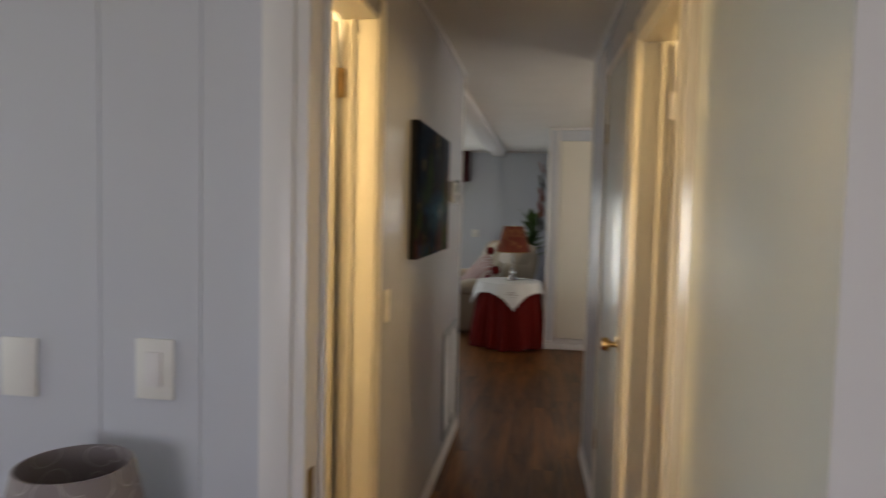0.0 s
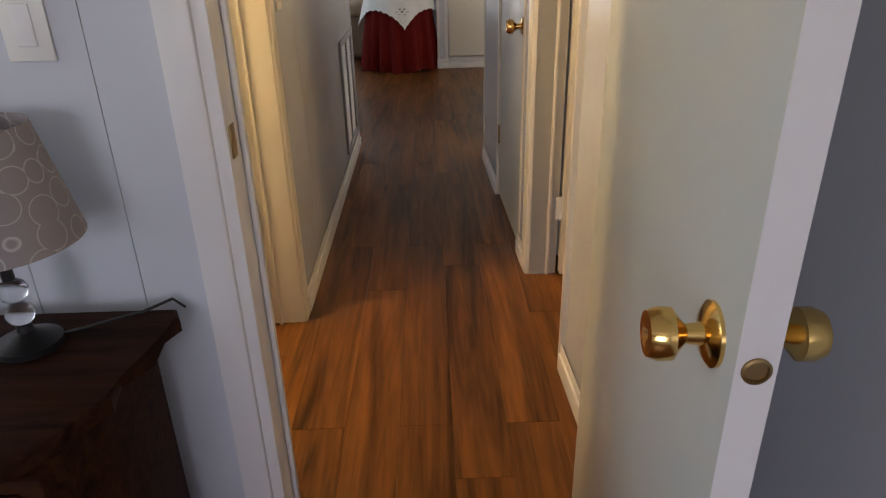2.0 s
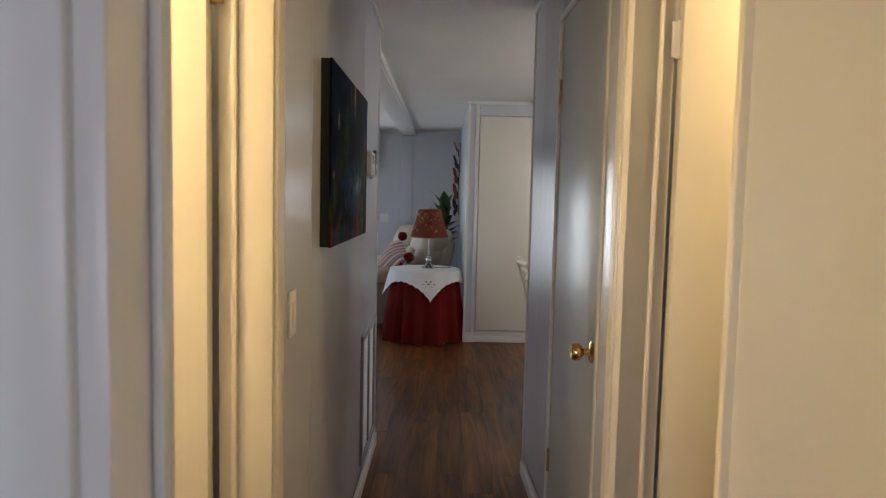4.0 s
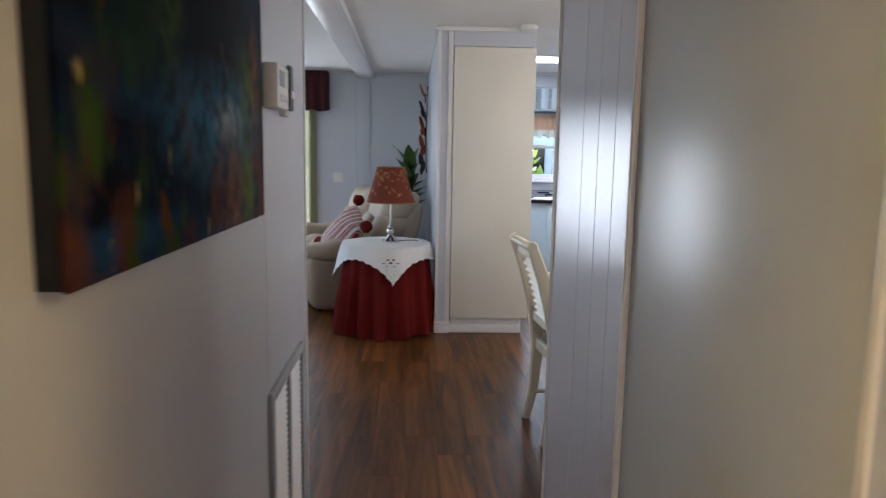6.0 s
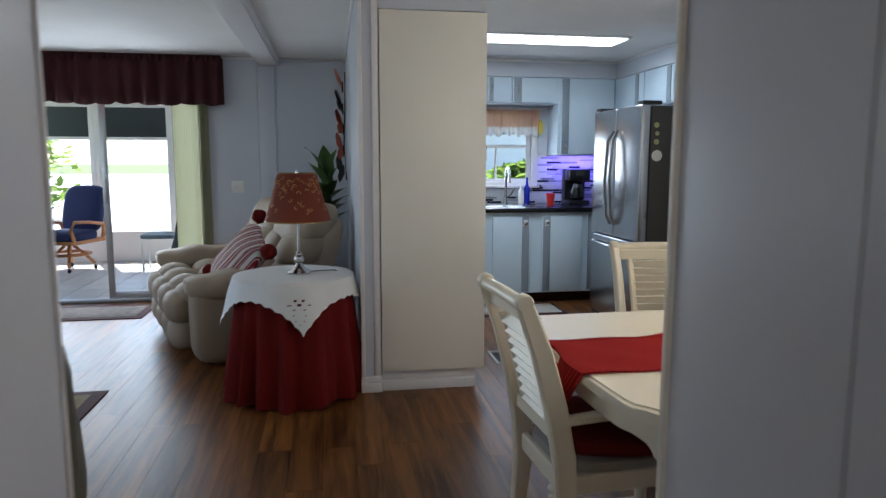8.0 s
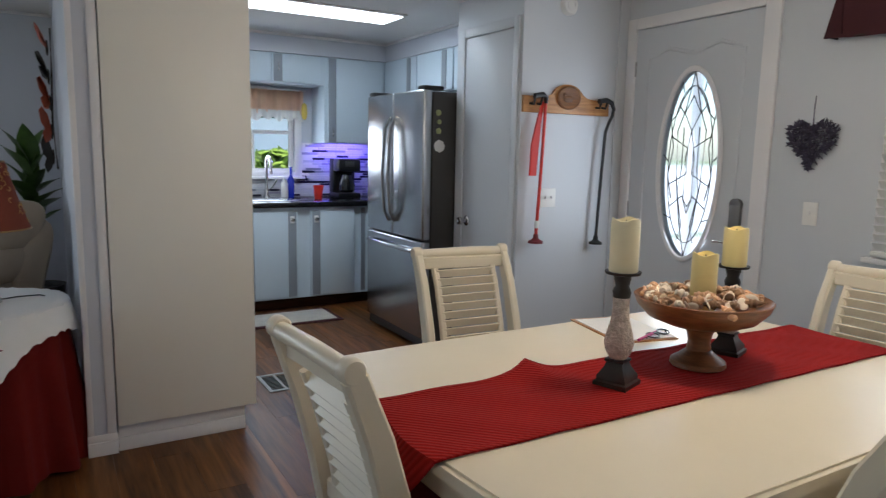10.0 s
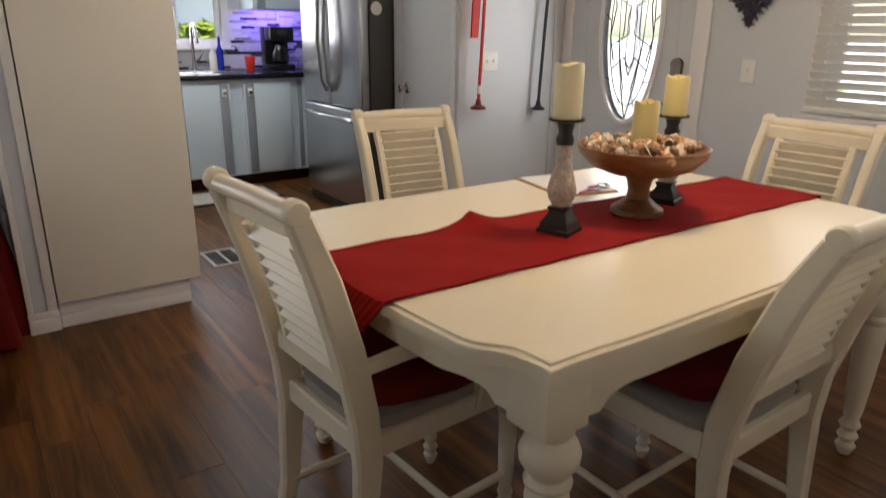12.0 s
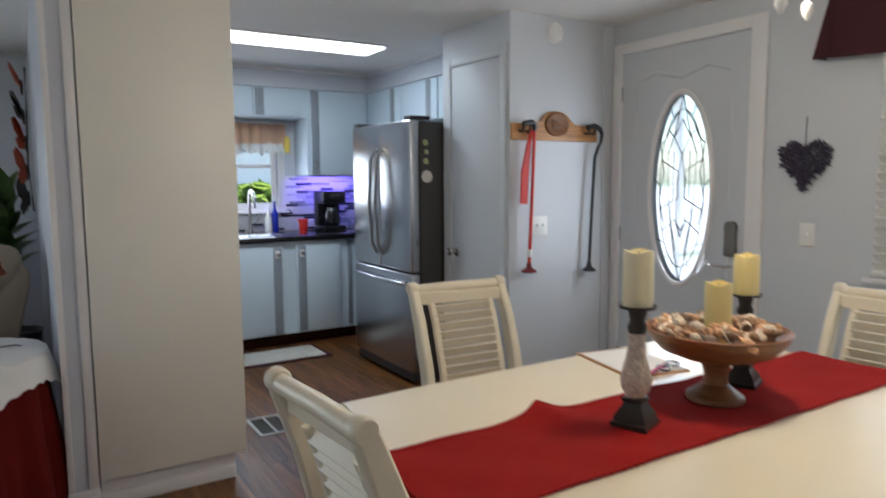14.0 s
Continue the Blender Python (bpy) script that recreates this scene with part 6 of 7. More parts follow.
# metal butterflies on the partition
wd = thing("wall_decor", 0.24, 9.25, 1.20, 0, "brown and rust metal butterfly wall hanging", "wall decor")
RUST = material("rust_metal", (0.38, 0.06, 0.018), 0.4, 0.2, vary=0.35, scale=30)
part("stem_rod", sweep(B(), [(-0.03, 0, 0), (-0.045, 0.02, 0.3), (-0.035, -0.02, 0.6), (-0.03, 0, 0.88)], 0.006, 8), BRONZE, wd)
for k, z in enumerate((0.08, 0.24, 0.42, 0.58, 0.76)):
    for s in (-1, 1):
        bm = B()
        pts = [(0, 0), (0.05, 0.10), (0.11, 0.13), (0.14, 0.09), (0.12, 0.02), (0.08, -0.005), (0.11, -0.05), (0.08, -0.10), (0.03, -0.07)]
        prism(bm, pts, 0, 0.003)
        part("wing", bm, RUST if k % 3 else BRONZE, wd, at=Matrix.Translation((-0.05, 0, z)) @ Euler((radians(90), 0, radians(90 if s > 0 else -90))).to_matrix().to_4x4() @ Euler((0, radians(28 * s), radians(20 * k))).to_matrix().to_4x4())
    part("butterfly_body", cushion(B(), (-0.052, 0, z), (0.008, 0.010, 0.05), 0.9, 10, 8), BRONZE, wd)

# dark recliner just past the hall's left wall
rc = thing("recliner", -1.125, 5.35, 0, 22, "olive-grey leather recliner by the hall wall", "armchair")
part("armrest", cushion(cushion(B(), (0.38, 0.05, 0.30), (0.12, 0.48, 0.30), 0.3, 24, 12), (0.38, 0.02, 0.55), (0.14, 0.46, 0.10), 0.5, 24, 12), DARKLEATHER, rc)
part("armrest", cushion(cushion(B(), (-0.38, 0.05, 0.30), (0.12, 0.48, 0.30), 0.3, 24, 12), (-0.38, 0.02, 0.55), (0.14, 0.46, 0.10), 0.5, 24, 12), DARKLEATHER, rc)
part("seat_cushion", cushion(B(), (0, 0.10, 0.38), (0.28, 0.42, 0.13), 0.4, 24, 12), DARKLEATHER, rc)
part("backrest", cushion(B(), (0, -0.30, 0.66), (0.50, 0.17, 0.37), 0.4, 28, 16), DARKLEATHER, rc)
part("base", box(B(), -0.36, -0.36, 0.03, 0.36, 0.44, 0.26, 0.02), DARKLEATHER, rc)


# rugs
def rug(name, x0, y0, x1, y1, label, centre):
    r = thing(name, (x0 + x1) / 2, (y0 + y1) / 2, 0, 0, label, "rug")
    hx, hy = (x1 - x0) / 2, (y1 - y0) / 2
    part("border", box(B(), -hx, -hy, 0, hx, hy, 0.008, 0.003), BURG, r, "dark red border")
    part("field", box(B(), -hx + 0.07, -hy + 0.07, 0.0085, hx - 0.07, hy - 0.07, 0.011, 0.001), centre, r)
    return r


RUGT = material("patterned_tan_pile", (0.30, 0.25, 0.15), 0.95, vary=0.55, scale=26, fine=260, bump=0.4)
RUGG = material("patterned_grey_pile", (0.15, 0.125, 0.11), 0.95, vary=0.7, scale=18, fine=260, bump=0.4)
rug("area_rug", -3.3, 5.3, -1.245, 7.66, "tan patterned area rug with a dark red border", RUGT)
rug("door_rug", -2.75, 9.59, -1.56, 10.16, "grey patterned rug with a dark red border at the patio door", RUGG)

# valance over the patio door and gathered vertical blind
va = thing("patio_valance", 0, NORTH - 0.135, 0, 0, "dark burgundy gathered valance over the patio door", "curtain")
part("valance_cloth", ruffle(B(), -3.15, -0.905, 1.885, 2.285, 0, 0.036, 15, 400, 8, 0.022), BURG, va)
part("header_ruffle", ruffle(B(), -3.15, -0.905, 2.265, 2.325, -0.004, 0.016, 42, 400, 2), BURG, va)
part("return", box(B(), -0.912, 0.0, 1.885, -0.906, 0.133, 2.31, 0.002), BURG, va)
part("curtain_rod", sweep(B(), [(-3.2, 0.062, 2.275), (-0.92, 0.062, 2.275)], 0.01), BRONZE, va)
vb = thing("vertical_blind", 0, NORTH - 0.048, 0, 0, "sage green vertical blind gathered at the side of the patio door", "blind")
slat = mesh_of("slat", box(B(), -0.042, -0.0008, 0.04, 0.042, 0.0008, 2.0), GREEN_BLIND)
for i in range(15):
    piece("slat", slat, vb, pose(-1.355 + i * 0.0205, 0.0, 0, 0, 0, 68 + (i * 37) % 9))
part("head_rail", box(B(), -3.0, -0.015, 2.0, -1.0, 0.015, 2.03, 0.003), TRIM, vb)

# sliding patio door
ALU = material("aluminium_frame", (0.55, 0.56, 0.57), 0.35, 0.8, vary=0.03)
sd = thing("patio_door", 0, NORTH, 0, 0, "aluminium sliding glass patio door, half open", "door")
bm = B()
for s in ((-2.95, 0, -2.91, 2.03), (-1.13, 0, -1.09, 2.03), (-2.91, 1.99, -1.13, 2.03), (-2.91, 0.0, -1.13, 0.03)):
    box(bm, s[0], 0.02, s[1], s[2], 0.10, s[3], 0.003)
part("frame", bm, ALU, sd)
bm = B()
for s in ((-2.055, 0.03, -2.0, 1.99), (-1.185, 0.03, -1.13, 1.99), (-2.0, 1.93, -1.185, 1.99), (-2.0, 0.03, -1.185, 0.10)):
    box(bm, s[0], 0.045, s[1], s[2], 0.075, s[3], 0.003)
leaf_ = part("sash", bm, ALU, sd)
p = part("pane", box(B(), -2.0, 0.058, 0.10, -1.185, 0.062, 1.93), CLEAR, leaf_)
p.visible_shadow = False
part("pull_handle", box(B(), -2.045, 0.02, 0.95, -2.015, 0.045, 1.18, 0.004), ALU, leaf_)

# ---- dining wall ----
win = thing("window_2", EAST, 5.165, 0, 0, "white dining room window with horizontal blinds", "window")
tagged(win, kind="structure")
bm = B()
for s in ((-0.675, 0.90, -0.615, 2.0), (0.615, 0.90, 0.675, 2.0), (-0.615, 1.95, 0.615, 2.0), (-0.615, 0.90, 0.615, 0.95)):
    box(bm, -0.016, s[0], s[1], 0.0, s[2], s[3], 0.003)
part("window_frame", bm, TRIM, win)
bm = B()
for s in ((-0.615, 0.95, -0.575, 1.95), (0.575, 0.95, 0.615, 1.95), (-0.575, 1.43, 0.575, 1.47), (-0.575, 0.95, 0.575, 0.99), (-0.575, 1.91, 0.575, 1.95), (0.21, 0.99, 0.235, 1.91)):
    box(bm, 0.06, s[0], s[1], 0.09, s[2], s[3], 0.003)
part("sash", bm, TRIM, win)
p = part("pane", box(B(), 0.073, -0.575, 0.99, 0.077, 0.575, 1.91), CLEAR, win)
p.visible_shadow = False
part("window_sill", box(B(), -0.05, -0.70, 0.905, 0.04, 0.70, 0.928, 0.004), TRIM, win)
bl = thing("window_blind", EAST - 0.035, 5.165, 0, 0, "white horizontal slat blind, slats open", "blind")
slat = mesh_of("slat", box(B(), -0.024, -0.66, -0.0012, 0.024, 0.66, 0.0012, 0.0006, 1), PLASTIC)
for i in range(25):
    piece("slat", slat, bl, pose(0, 0, 0.985 + i * 0.0395, 0, 44, 0))
part("bottom_rail", box(B(), -0.022, -0.66, 0.942, 0.022, 0.66, 0.962, 0.004), PLASTIC, bl)
part("head_rail", box(B(), -0.025, -0.66, 1.965, 0.025, 0.66, 2.0, 0.003), PLASTIC, bl)
for y in (0.58, 0.0, -0.58):
    part("ladder_cord", sweep(B(), [(-0.026, y, 0.95), (-0.026, y, 1.97)], 0.0012, 5), PLASTIC, bl)
dv = thing("dining_valance", EAST - 0.11, 5.165, 0, 90, "dark red flared valance over the dining window", "curtain")


def flare(bm):
    g = []
    for k in (0, 1):
        gg = []
        for j in range(7):
            f = j / 6
            row = []
            for i in range(61):
                a = i / 60
                hw = 0.865 + 0.09 * f
                row.append(bm.verts.new(((a - 0.5) * 2 * hw, 0.0 - 0.03 * f + 0.008 * math.sin(a * 60) * f + 0.004 * k, 2.20 - 0.325 * f + 0.045 * f * (a - 0.5) * 2)))
            gg.append(row)
        g.append(gg)
    for gg in g:
        for ra, rb in zip(gg, gg[1:]):
            for i in range(60):
                bm.faces.new((ra[i], ra[i + 1], rb[i + 1], rb[i]))
    for side in (0, 60):
        for j in range(6):
            bm.faces.new((g[0][j][side], g[0][j + 1][side], g[1][j + 1][side], g[1][j][side]))
    for i in range(60):
        bm.faces.new((g[0][6][i], g[0][6][i + 1], g[1][6][i + 1], g[1][6][i]))
    return bm


part("valance_cloth", flare(B()), BURG, dv)
part("side_return", box(B(), 0.862, -0.085, 1.93, 0.870, 0.0, 2.20), BURG, dv)
part("curtain_rod", sweep(B(), [(-0.93, -0.035, 1.845), (0.93, -0.035, 1.925), (0.93, -0.10, 1.925)], 0.005), BRONZE, dv)

hw_ = thing("heart_wreath", EAST, 6.172, 1.45, 0, "grey-purple heart-shaped lavender wreath on a wall hook", "wreath")
bm = B()
rng = random.Random(5)
for i in range(820):
    t = rng.uniform(0, 2 * math.pi)
    f = math.sqrt(rng.random())
    hx_ = f * 0.0075 * 16 * math.sin(t) ** 3
    hz_ = f * 0.0075 * (13 * math.cos(t) - 5 * math.cos(2 * t) - 2 * math.cos(3 * t) - math.cos(4 * t))
    d = Vector((rng.uniform(-0.6, 0.1), hx_ * 4 + rng.uniform(-0.5, 0.5), hz_ * 4 + rng.uniform(-0.3, 0.6))).normalized() * rng.uniform(0.02, 0.035)
    p0 = Vector((-0.012 - 0.02 * (1 - f), hx_, hz_))
    sweep(bm, [p0, p0 + d * 0.6, p0 + d], [0.003, 0.004, 0.001], 5)
tagged(part("stems", bm, LAVENDER, hw_), kind="stuff")
part("hanger", sweep(B(), [(-0.008, 0, 0.07), (-0.006, 0.003, 0.16), (-0.004, 0, 0.22)], 0.0025, 6), LAVENDER, hw_)

# wall rack with two canes
rk = thing("wall_rack", 2.885, 7.43, 1.655, 0, "honey oak wall rack with a carved oval plaque", "rack")
pts = [(-0.335, -0.05), (0.335, -0.05), (0.335, 0.045), (0.27, 0.045), (0.20, 0.04), (0.15, 0.05)] + [(0.125 * math.cos(a), 0.04 + 0.085 * math.sin(a)) for a in [0.25 + 0.264 * k for k in range(11)]] + [(-0.15, 0.05), (-0.20, 0.04), (-0.27, 0.045), (-0.335, 0.045)]
part("board", prism(B(), pts, 0, 0.018, 0.003), OAK, rk, at=Euler((radians(90), 0, 0)).to_matrix().to_4x4())
CARVE = wood("carved_oak", (0.12, 0.045, 0.015), (0.26, 0.11, 0.035), 0.5, 30, 3.0, 0, 0.0)
part("plaque", lathe(B(), [(0.082, 0), (0.082, 0.010), (0.074, 0.014), (0.064, 0.008), (0.02, 0.008)], seg=32), CARVE, rk, "dark carved oval", at=Matrix.Translation((0, -0.018, 0.045)) @ Euler((radians(90), 0, 0)).to_matrix().to_4x4() @ Matrix.Diagonal((1.1, 0.85, 1, 1)))
part("carving", cushion(cushion(B(), (-0.01, -0.028, 0.038), (0.038, 0.006, 0.020), 0.9, 16, 8), (-0.035, -0.028, 0.062), (0.014, 0.006, 0.013), 0.9, 12, 8), CARVE, rk, "carved duck relief")
for x in (-0.285, -0.235, 0.225, 0.275):
    part("hook", sweep(B(), [(x, -0.018, 0.0), (x, -0.05, -0.005), (x, -0.06, 0.02), (x, -0.065, 0.04)], 0.007, 8), BRONZE, rk)
cn = thing("walking_cane", 2.645, 7.37, 0.835, 0, "red walking cane hanging from the wall rack", "cane", "canes on the rack")
part("shaft", sweep(B(), [(0, 0, 0.03), (0.02, 0, 0.45), (0.035, 0, 0.83)], 0.010, 10), REDPLASTIC, cn)
part("handle", sweep(B(), [(0.035, 0, 0.82), (0.036, 0, 0.855), (0.01, 0, 0.87), (-0.05, 0, 0.86)], [0.012, 0.016, 0.017, 0.014], 10, 1, (0, 1, 0)), BLACK, cn)
part("rubber_foot", lathe(B(), [(0.045, 0), (0.045, 0.012), (0.028, 0.020), (0.016, 0.03), (0.014, 0.055)], seg=16), material("dark_red_rubber", (0.16, 0.012, 0.015), 0.6), cn)
part("collar", lathe(B(), [(0.012, 0.09), (0.014, 0.095), (0.014, 0.13), (0.012, 0.135)], (0.004, 0, 0), 12), PLASTIC, cn)
uf = thing("folded_umbrella", 2.615, 7.385, 1.235, 0, "folded red umbrella strap hanging from the wall rack", "umbrella")
part("cloth", bar(B(), [(0.0, 0, 0.0), (0.008, 0, 0.18), (0.035, 0, 0.34), (0.055, 0, 0.43)], [0.05, 0.055, 0.03, 0.012], 0.014, (0, 1, 0)), REDPLASTIC, uf)
cn = thing("walking_cane", 3.125, 7.37, 0.805, 0, "black walking cane with a curved handle hanging from the wall rack", "cane", "canes on the rack")
part("shaft", sweep(B(), [(0, 0, 0.03), (0.02, 0, 0.45), (0.035, 0, 0.70), (0.06, 0, 0.76), (0.085, 0, 0.80), (0.095, 0, 0.845), (0.075, 0, 0.88), (0.03, 0, 0.895), (-0.03, 0, 0.885)], [0.010] * 5 + [0.012, 0.015, 0.016, 0.015], 10, 1, (0, 1, 0)), BLACK, cn)
part("rubber_foot", lathe(B(), [(0.042, 0), (0.042, 0.012), (0.026, 0.020), (0.016, 0.03), (0.014, 0.055)], seg=16), RUBBER, cn)

# ceiling fan over the table: motor, light kit, blades, two pull chains
fn = thing("ceiling_fan", 1.72, 5.36, H, 0, "white ceiling fan with a light and two pull chains", "ceiling fan")
part("canopy", lathe(B(), [(0.03, -0.08), (0.06, -0.05), (0.07, 0)], seg=28), PLASTIC, fn)
part("motor", lathe(B(), [(0.04, -0.20), (0.10, -0.19), (0.115, -0.15), (0.11, -0.11), (0.03, -0.08)], seg=32), PLASTIC, fn)
part("light_bowl", lathe(B(), [(0.02, -0.295), (0.09, -0.275), (0.13, -0.235), (0.135, -0.205), (0.04, -0.20)], seg=32), glow("warm_lit_glass", (1.0, 0.82, 0.55), 4.0), fn, "lit frosted glass bowl")
for k in range(5):
    bm = prism(B(), [(0.12, -0.03), (0.24, -0.055), (0.52, -0.065), (0.56, -0.04), (0.56, 0.04), (0.52, 0.065), (0.24, 0.055), (0.12, 0.03)], -0.003, 0.003)
    part("blade", bm, TRIM, fn, at=Matrix.Translation((0, 0, -0.15)) @ Euler((radians(10), 0, k * 2 * math.pi / 5 + 0.9)).to_matrix().to_4x4())
for dx, dy, ln in ((-0.006, -0.06, 0.27), (0.107, -0.06, 0.27)):
    part("pull_chain", sweep(B(), [(dx, dy, -0.20), (dx, dy, -0.25 - ln)], 0.0016, 6), CHROME, fn)
    part("chain_pull", lathe(B(), [(0.003, 0.0), (0.012, -0.008), (0.014, -0.022), (0.008, -0.038), (0.004, -0.046)][::-1], (dx, dy, -0.25 - ln + 0.005), 14), PLASTIC, fn, "small white pull")

# ---- sun room beyond the patio door ----
LY = 13.25
structure("sunroom_floor", box(B(), -6.0, NORTH + 0.12, -0.16, 0.8, LY + 0.1, -0.025), GAP, "pale tiled sun room floor", category="floor")
TILE = material("pale_floor_tile", (0.52, 0.50, 0.46), 0.4, vary=0.08, scale=5, fine=60, bump=0.04, by_piece=0.08)
tile = mesh_of("floor_tile", box(B(), -0.164, -0.164, -0.024, 0.164, 0.164, -0.012, 0.002, 1), TILE)
for i in range(19):
    for j in range(9):
        x, y = -5.8 + i * 0.335, NORTH + 0.30 + j * 0.335
        if x < 0.7:
            piece("floor_tile", tile, obj["sunroom_floor"], pose(x, y, 0, 0, 0, 0))
wall("wall_sunroom", [(-6.0, LY, -0.05, 0.8, LY + 0.1, 0.36), (-6.0, LY, 2.10, 0.8, LY + 0.1, 2.5), (0.7, NORTH + 0.12, -0.05, 0.8, LY, 2.5),
                      (-6.1, NORTH + 0.12, -0.05, -6.0, LY, 0.36), (-6.1, NORTH + 0.12, 2.1, -6.0, LY, 2.5)], TRIM, "white sun room wall with a low sill")
structure("sunroom_roof", box(B(), -6.1, NORTH + 0.12, 2.5, 0.8, LY + 0.3, 2.6), TRIM, "white sun room roof panel")
SCREEN = material("dark_window_film", (0.015, 0.022, 0.024), 0.35, vary=0.3, scale=3)
for i in range(7):
    x = -5.62 + i * 0.98
    w = thing("sunroom_window", x + 0.16, LY, 0, 0, "white framed sun room window with a dark upper shade", "window", "sun room windows")
    bm = B()
    for s in ((-0.49, 0.36, -0.42, 2.10), (0.42, 0.36, 0.49, 2.10), (-0.42, 0.36, 0.42, 0.40), (-0.42, 2.06, 0.42, 2.10), (-0.42, 1.63, 0.42, 1.67)):
        box(bm, s[0], -0.02, s[1], s[2], 0.06, s[3], 0.003)
    part("frame", bm, TRIM, w)
    part("upper_shade", box(B(), -0.42, 0.01, 1.67, 0.42, 0.02, 2.06), SCREEN, w, "dark tinted shade")
sf = thing("sunroom_ceiling_light", -2.35, 12.0, 2.5, 0, "white globe ceiling light in the sun room", "ceiling light")
part("globe", lathe(B(), [(0.02, -0.33), (0.10, -0.30), (0.13, -0.25), (0.10, -0.20), (0.05, -0.18)], seg=24), PLASTIC, sf)
part("stem", sweep(B(), [(0, 0, -0.19), (0, 0, 0)], 0.012, 8), PLASTIC, sf)

RATTAN = wood("orange_rattan", (0.34, 0.12, 0.035), (0.55, 0.24, 0.08), 0.4, 20, 4, 2, 0.0)
rkc = thing("rattan_chair", -3.17, 12.55, 0, -18, "rattan swivel chair with navy cushions in the sun room", "chair")
for s in (-1, 1):
    part("arm", sweep(B(), [(s * 0.29, -0.28, 0.38), (s * 0.31, -0.36, 0.52), (s * 0.32, -0.30, 0.62), (s * 0.31, -0.02, 0.60), (s * 0.30, 0.25, 0.56), (s * 0.28, 0.30, 0.40)], 0.022, 10), RATTAN, rkc)
part("seat_frame", sweep(B(), [(-0.28, -0.28, 0.36), (0.28, -0.28, 0.36), (0.28, 0.28, 0.36), (-0.28, 0.28, 0.36), (-0.28, -0.28, 0.36)], 0.024, 10), RATTAN, rkc)
part("back_frame", sweep(B(), [(-0.26, 0.28, 0.36), (-0.28, 0.42, 0.80), (-0.15, 0.47, 0.98), (0.15, 0.47, 0.98), (0.28, 0.42, 0.80), (0.26, 0.28, 0.36)], 0.022, 10), RATTAN, rkc)
part("seat_pad", cushion(B(), (0, -0.02, 0.43), (0.28, 0.29, 0.07), 0.5, 24, 12), NAVY, rkc, "navy seat cushion")
part("back_pad", cushion(B(), (0, 0.32, 0.74), (0.27, 0.09, 0.30), 0.5, 24, 12, lambda x, y, z: (x, y + 0.9 * z, z)), NAVY, rkc, "navy back cushion")
part("base_ring", sweep(B(), [(0.24 * math.cos(a), 0.24 * math.sin(a), 0.20) for a in [k * math.pi / 8 for k in range(17)]], 0.02, 8), RATTAN, rkc)
for k in range(4):
    a = k * math.pi / 2 + 0.6
    lg = part("leg", sweep(B(), [(0.05 * math.cos(a), 0.05 * math.sin(a), 0.30), (0.18 * math.cos(a), 0.18 * math.sin(a), 0.17), (0.28 * math.cos(a), 0.28 * math.sin(a), 0.06)], 0.02, 8), RATTAN, rkc)
    part("caster", cushion(B(), (0.28 * math.cos(a), 0.28 * math.sin(a), 0.018), (0.022, 0.022, 0.030), 1, 12, 8), BLACK, lg)
stl = thing("white_stool", -2.02, 12.35, 0, 0, "white metal stool with a checked seat in the sun room", "stool")
part("seat", cushion(B(), (0, 0, 0.43), (0.23, 0.19, 0.03), 0.4, 24, 8), material("checked_cloth", (0.22, 0.26, 0.28), 0.9, vary=0.8, scale=60, fine=90), stl)
for sx in (-0.19, 0.19):
    for sy in (-0.15, 0.15):
        part("leg", sweep(B(), [(sx, sy, 0.40), (sx * 1.05, sy, 0.30), (sx, sy, 0.0)], 0.013, 8), TRIM, stl)
bg = thing("draped_chair", -1.36, 11.15, 0, 0, "dark cloth draped over a chair in the sun room", "chair")
part("cloth", cushion(B(), (0, 0, 0.42), (0.24, 0.26, 0.44), 0.7, 28, 16, lambda x, y, z: (x * (1.1 - 0.35 * z) + 0.06 * math.sin(7 * z), y * (1.1 - 0.3 * z) + 0.05 * math.sin(8 * x), z)), material("dark_teal_cloth", (0.018, 0.030, 0.034), 0.8, vary=0.3), bg)
CONS = wood("light_oak_veneer", (0.33, 0.19, 0.10), (0.50, 0.32, 0.18), 0.4, 14, 2, 0, 0.0)
cs = thing("rolling_console", -3.82, 12.05, 0, 0, "light oak rolling console with shelves in the sun room", "cabinet")
part("top", box(B(), -0.36, -0.26, 0.70, 0.36, 0.26, 0.73, 0.004), CONS, cs)
for s in ((-0.36, -0.33), (0.33, 0.36), (0.06, 0.08)):
    part("side_panel", box(B(), s[0], -0.25, 0.10, s[1], 0.25, 0.70, 0.002), CONS, cs)
for z in (0.10, 0.42):
    part("shelf", box(B(), -0.33, -0.25, z, 0.33, 0.25, z + 0.02), CONS, cs)
part("back_panel", box(B(), -0.33, 0.235, 0.12, 0.33, 0.25, 0.70), CONS, cs)
part("drawer", box(B(), 0.085, -0.262, 0.125, 0.328, -0.246, 0.41, 0.003), CONS, cs)
for sx in (-0.32, 0.32):
    for sy in (-0.21, 0.21):
        part("caster", cushion(B(), (sx, sy, 0.044), (0.02, 0.03, 0.056), 0.9, 12, 8), DARKSIDE, cs)
tv = thing("television", -3.80, 12.05, 0.731, -8, "small flat television on the rolling console", "television")
part("stand", lathe(B(), [(0.12, 0), (0.12, 0.01), (0.03, 0.02), (0.025, 0.08)], seg=20), BLACK, tv)
part("screen", box(B(), -0.34, -0.02, 0.07, 0.34, 0.02, 0.50, 0.006), BLACKTOP, tv, "glossy dark screen")

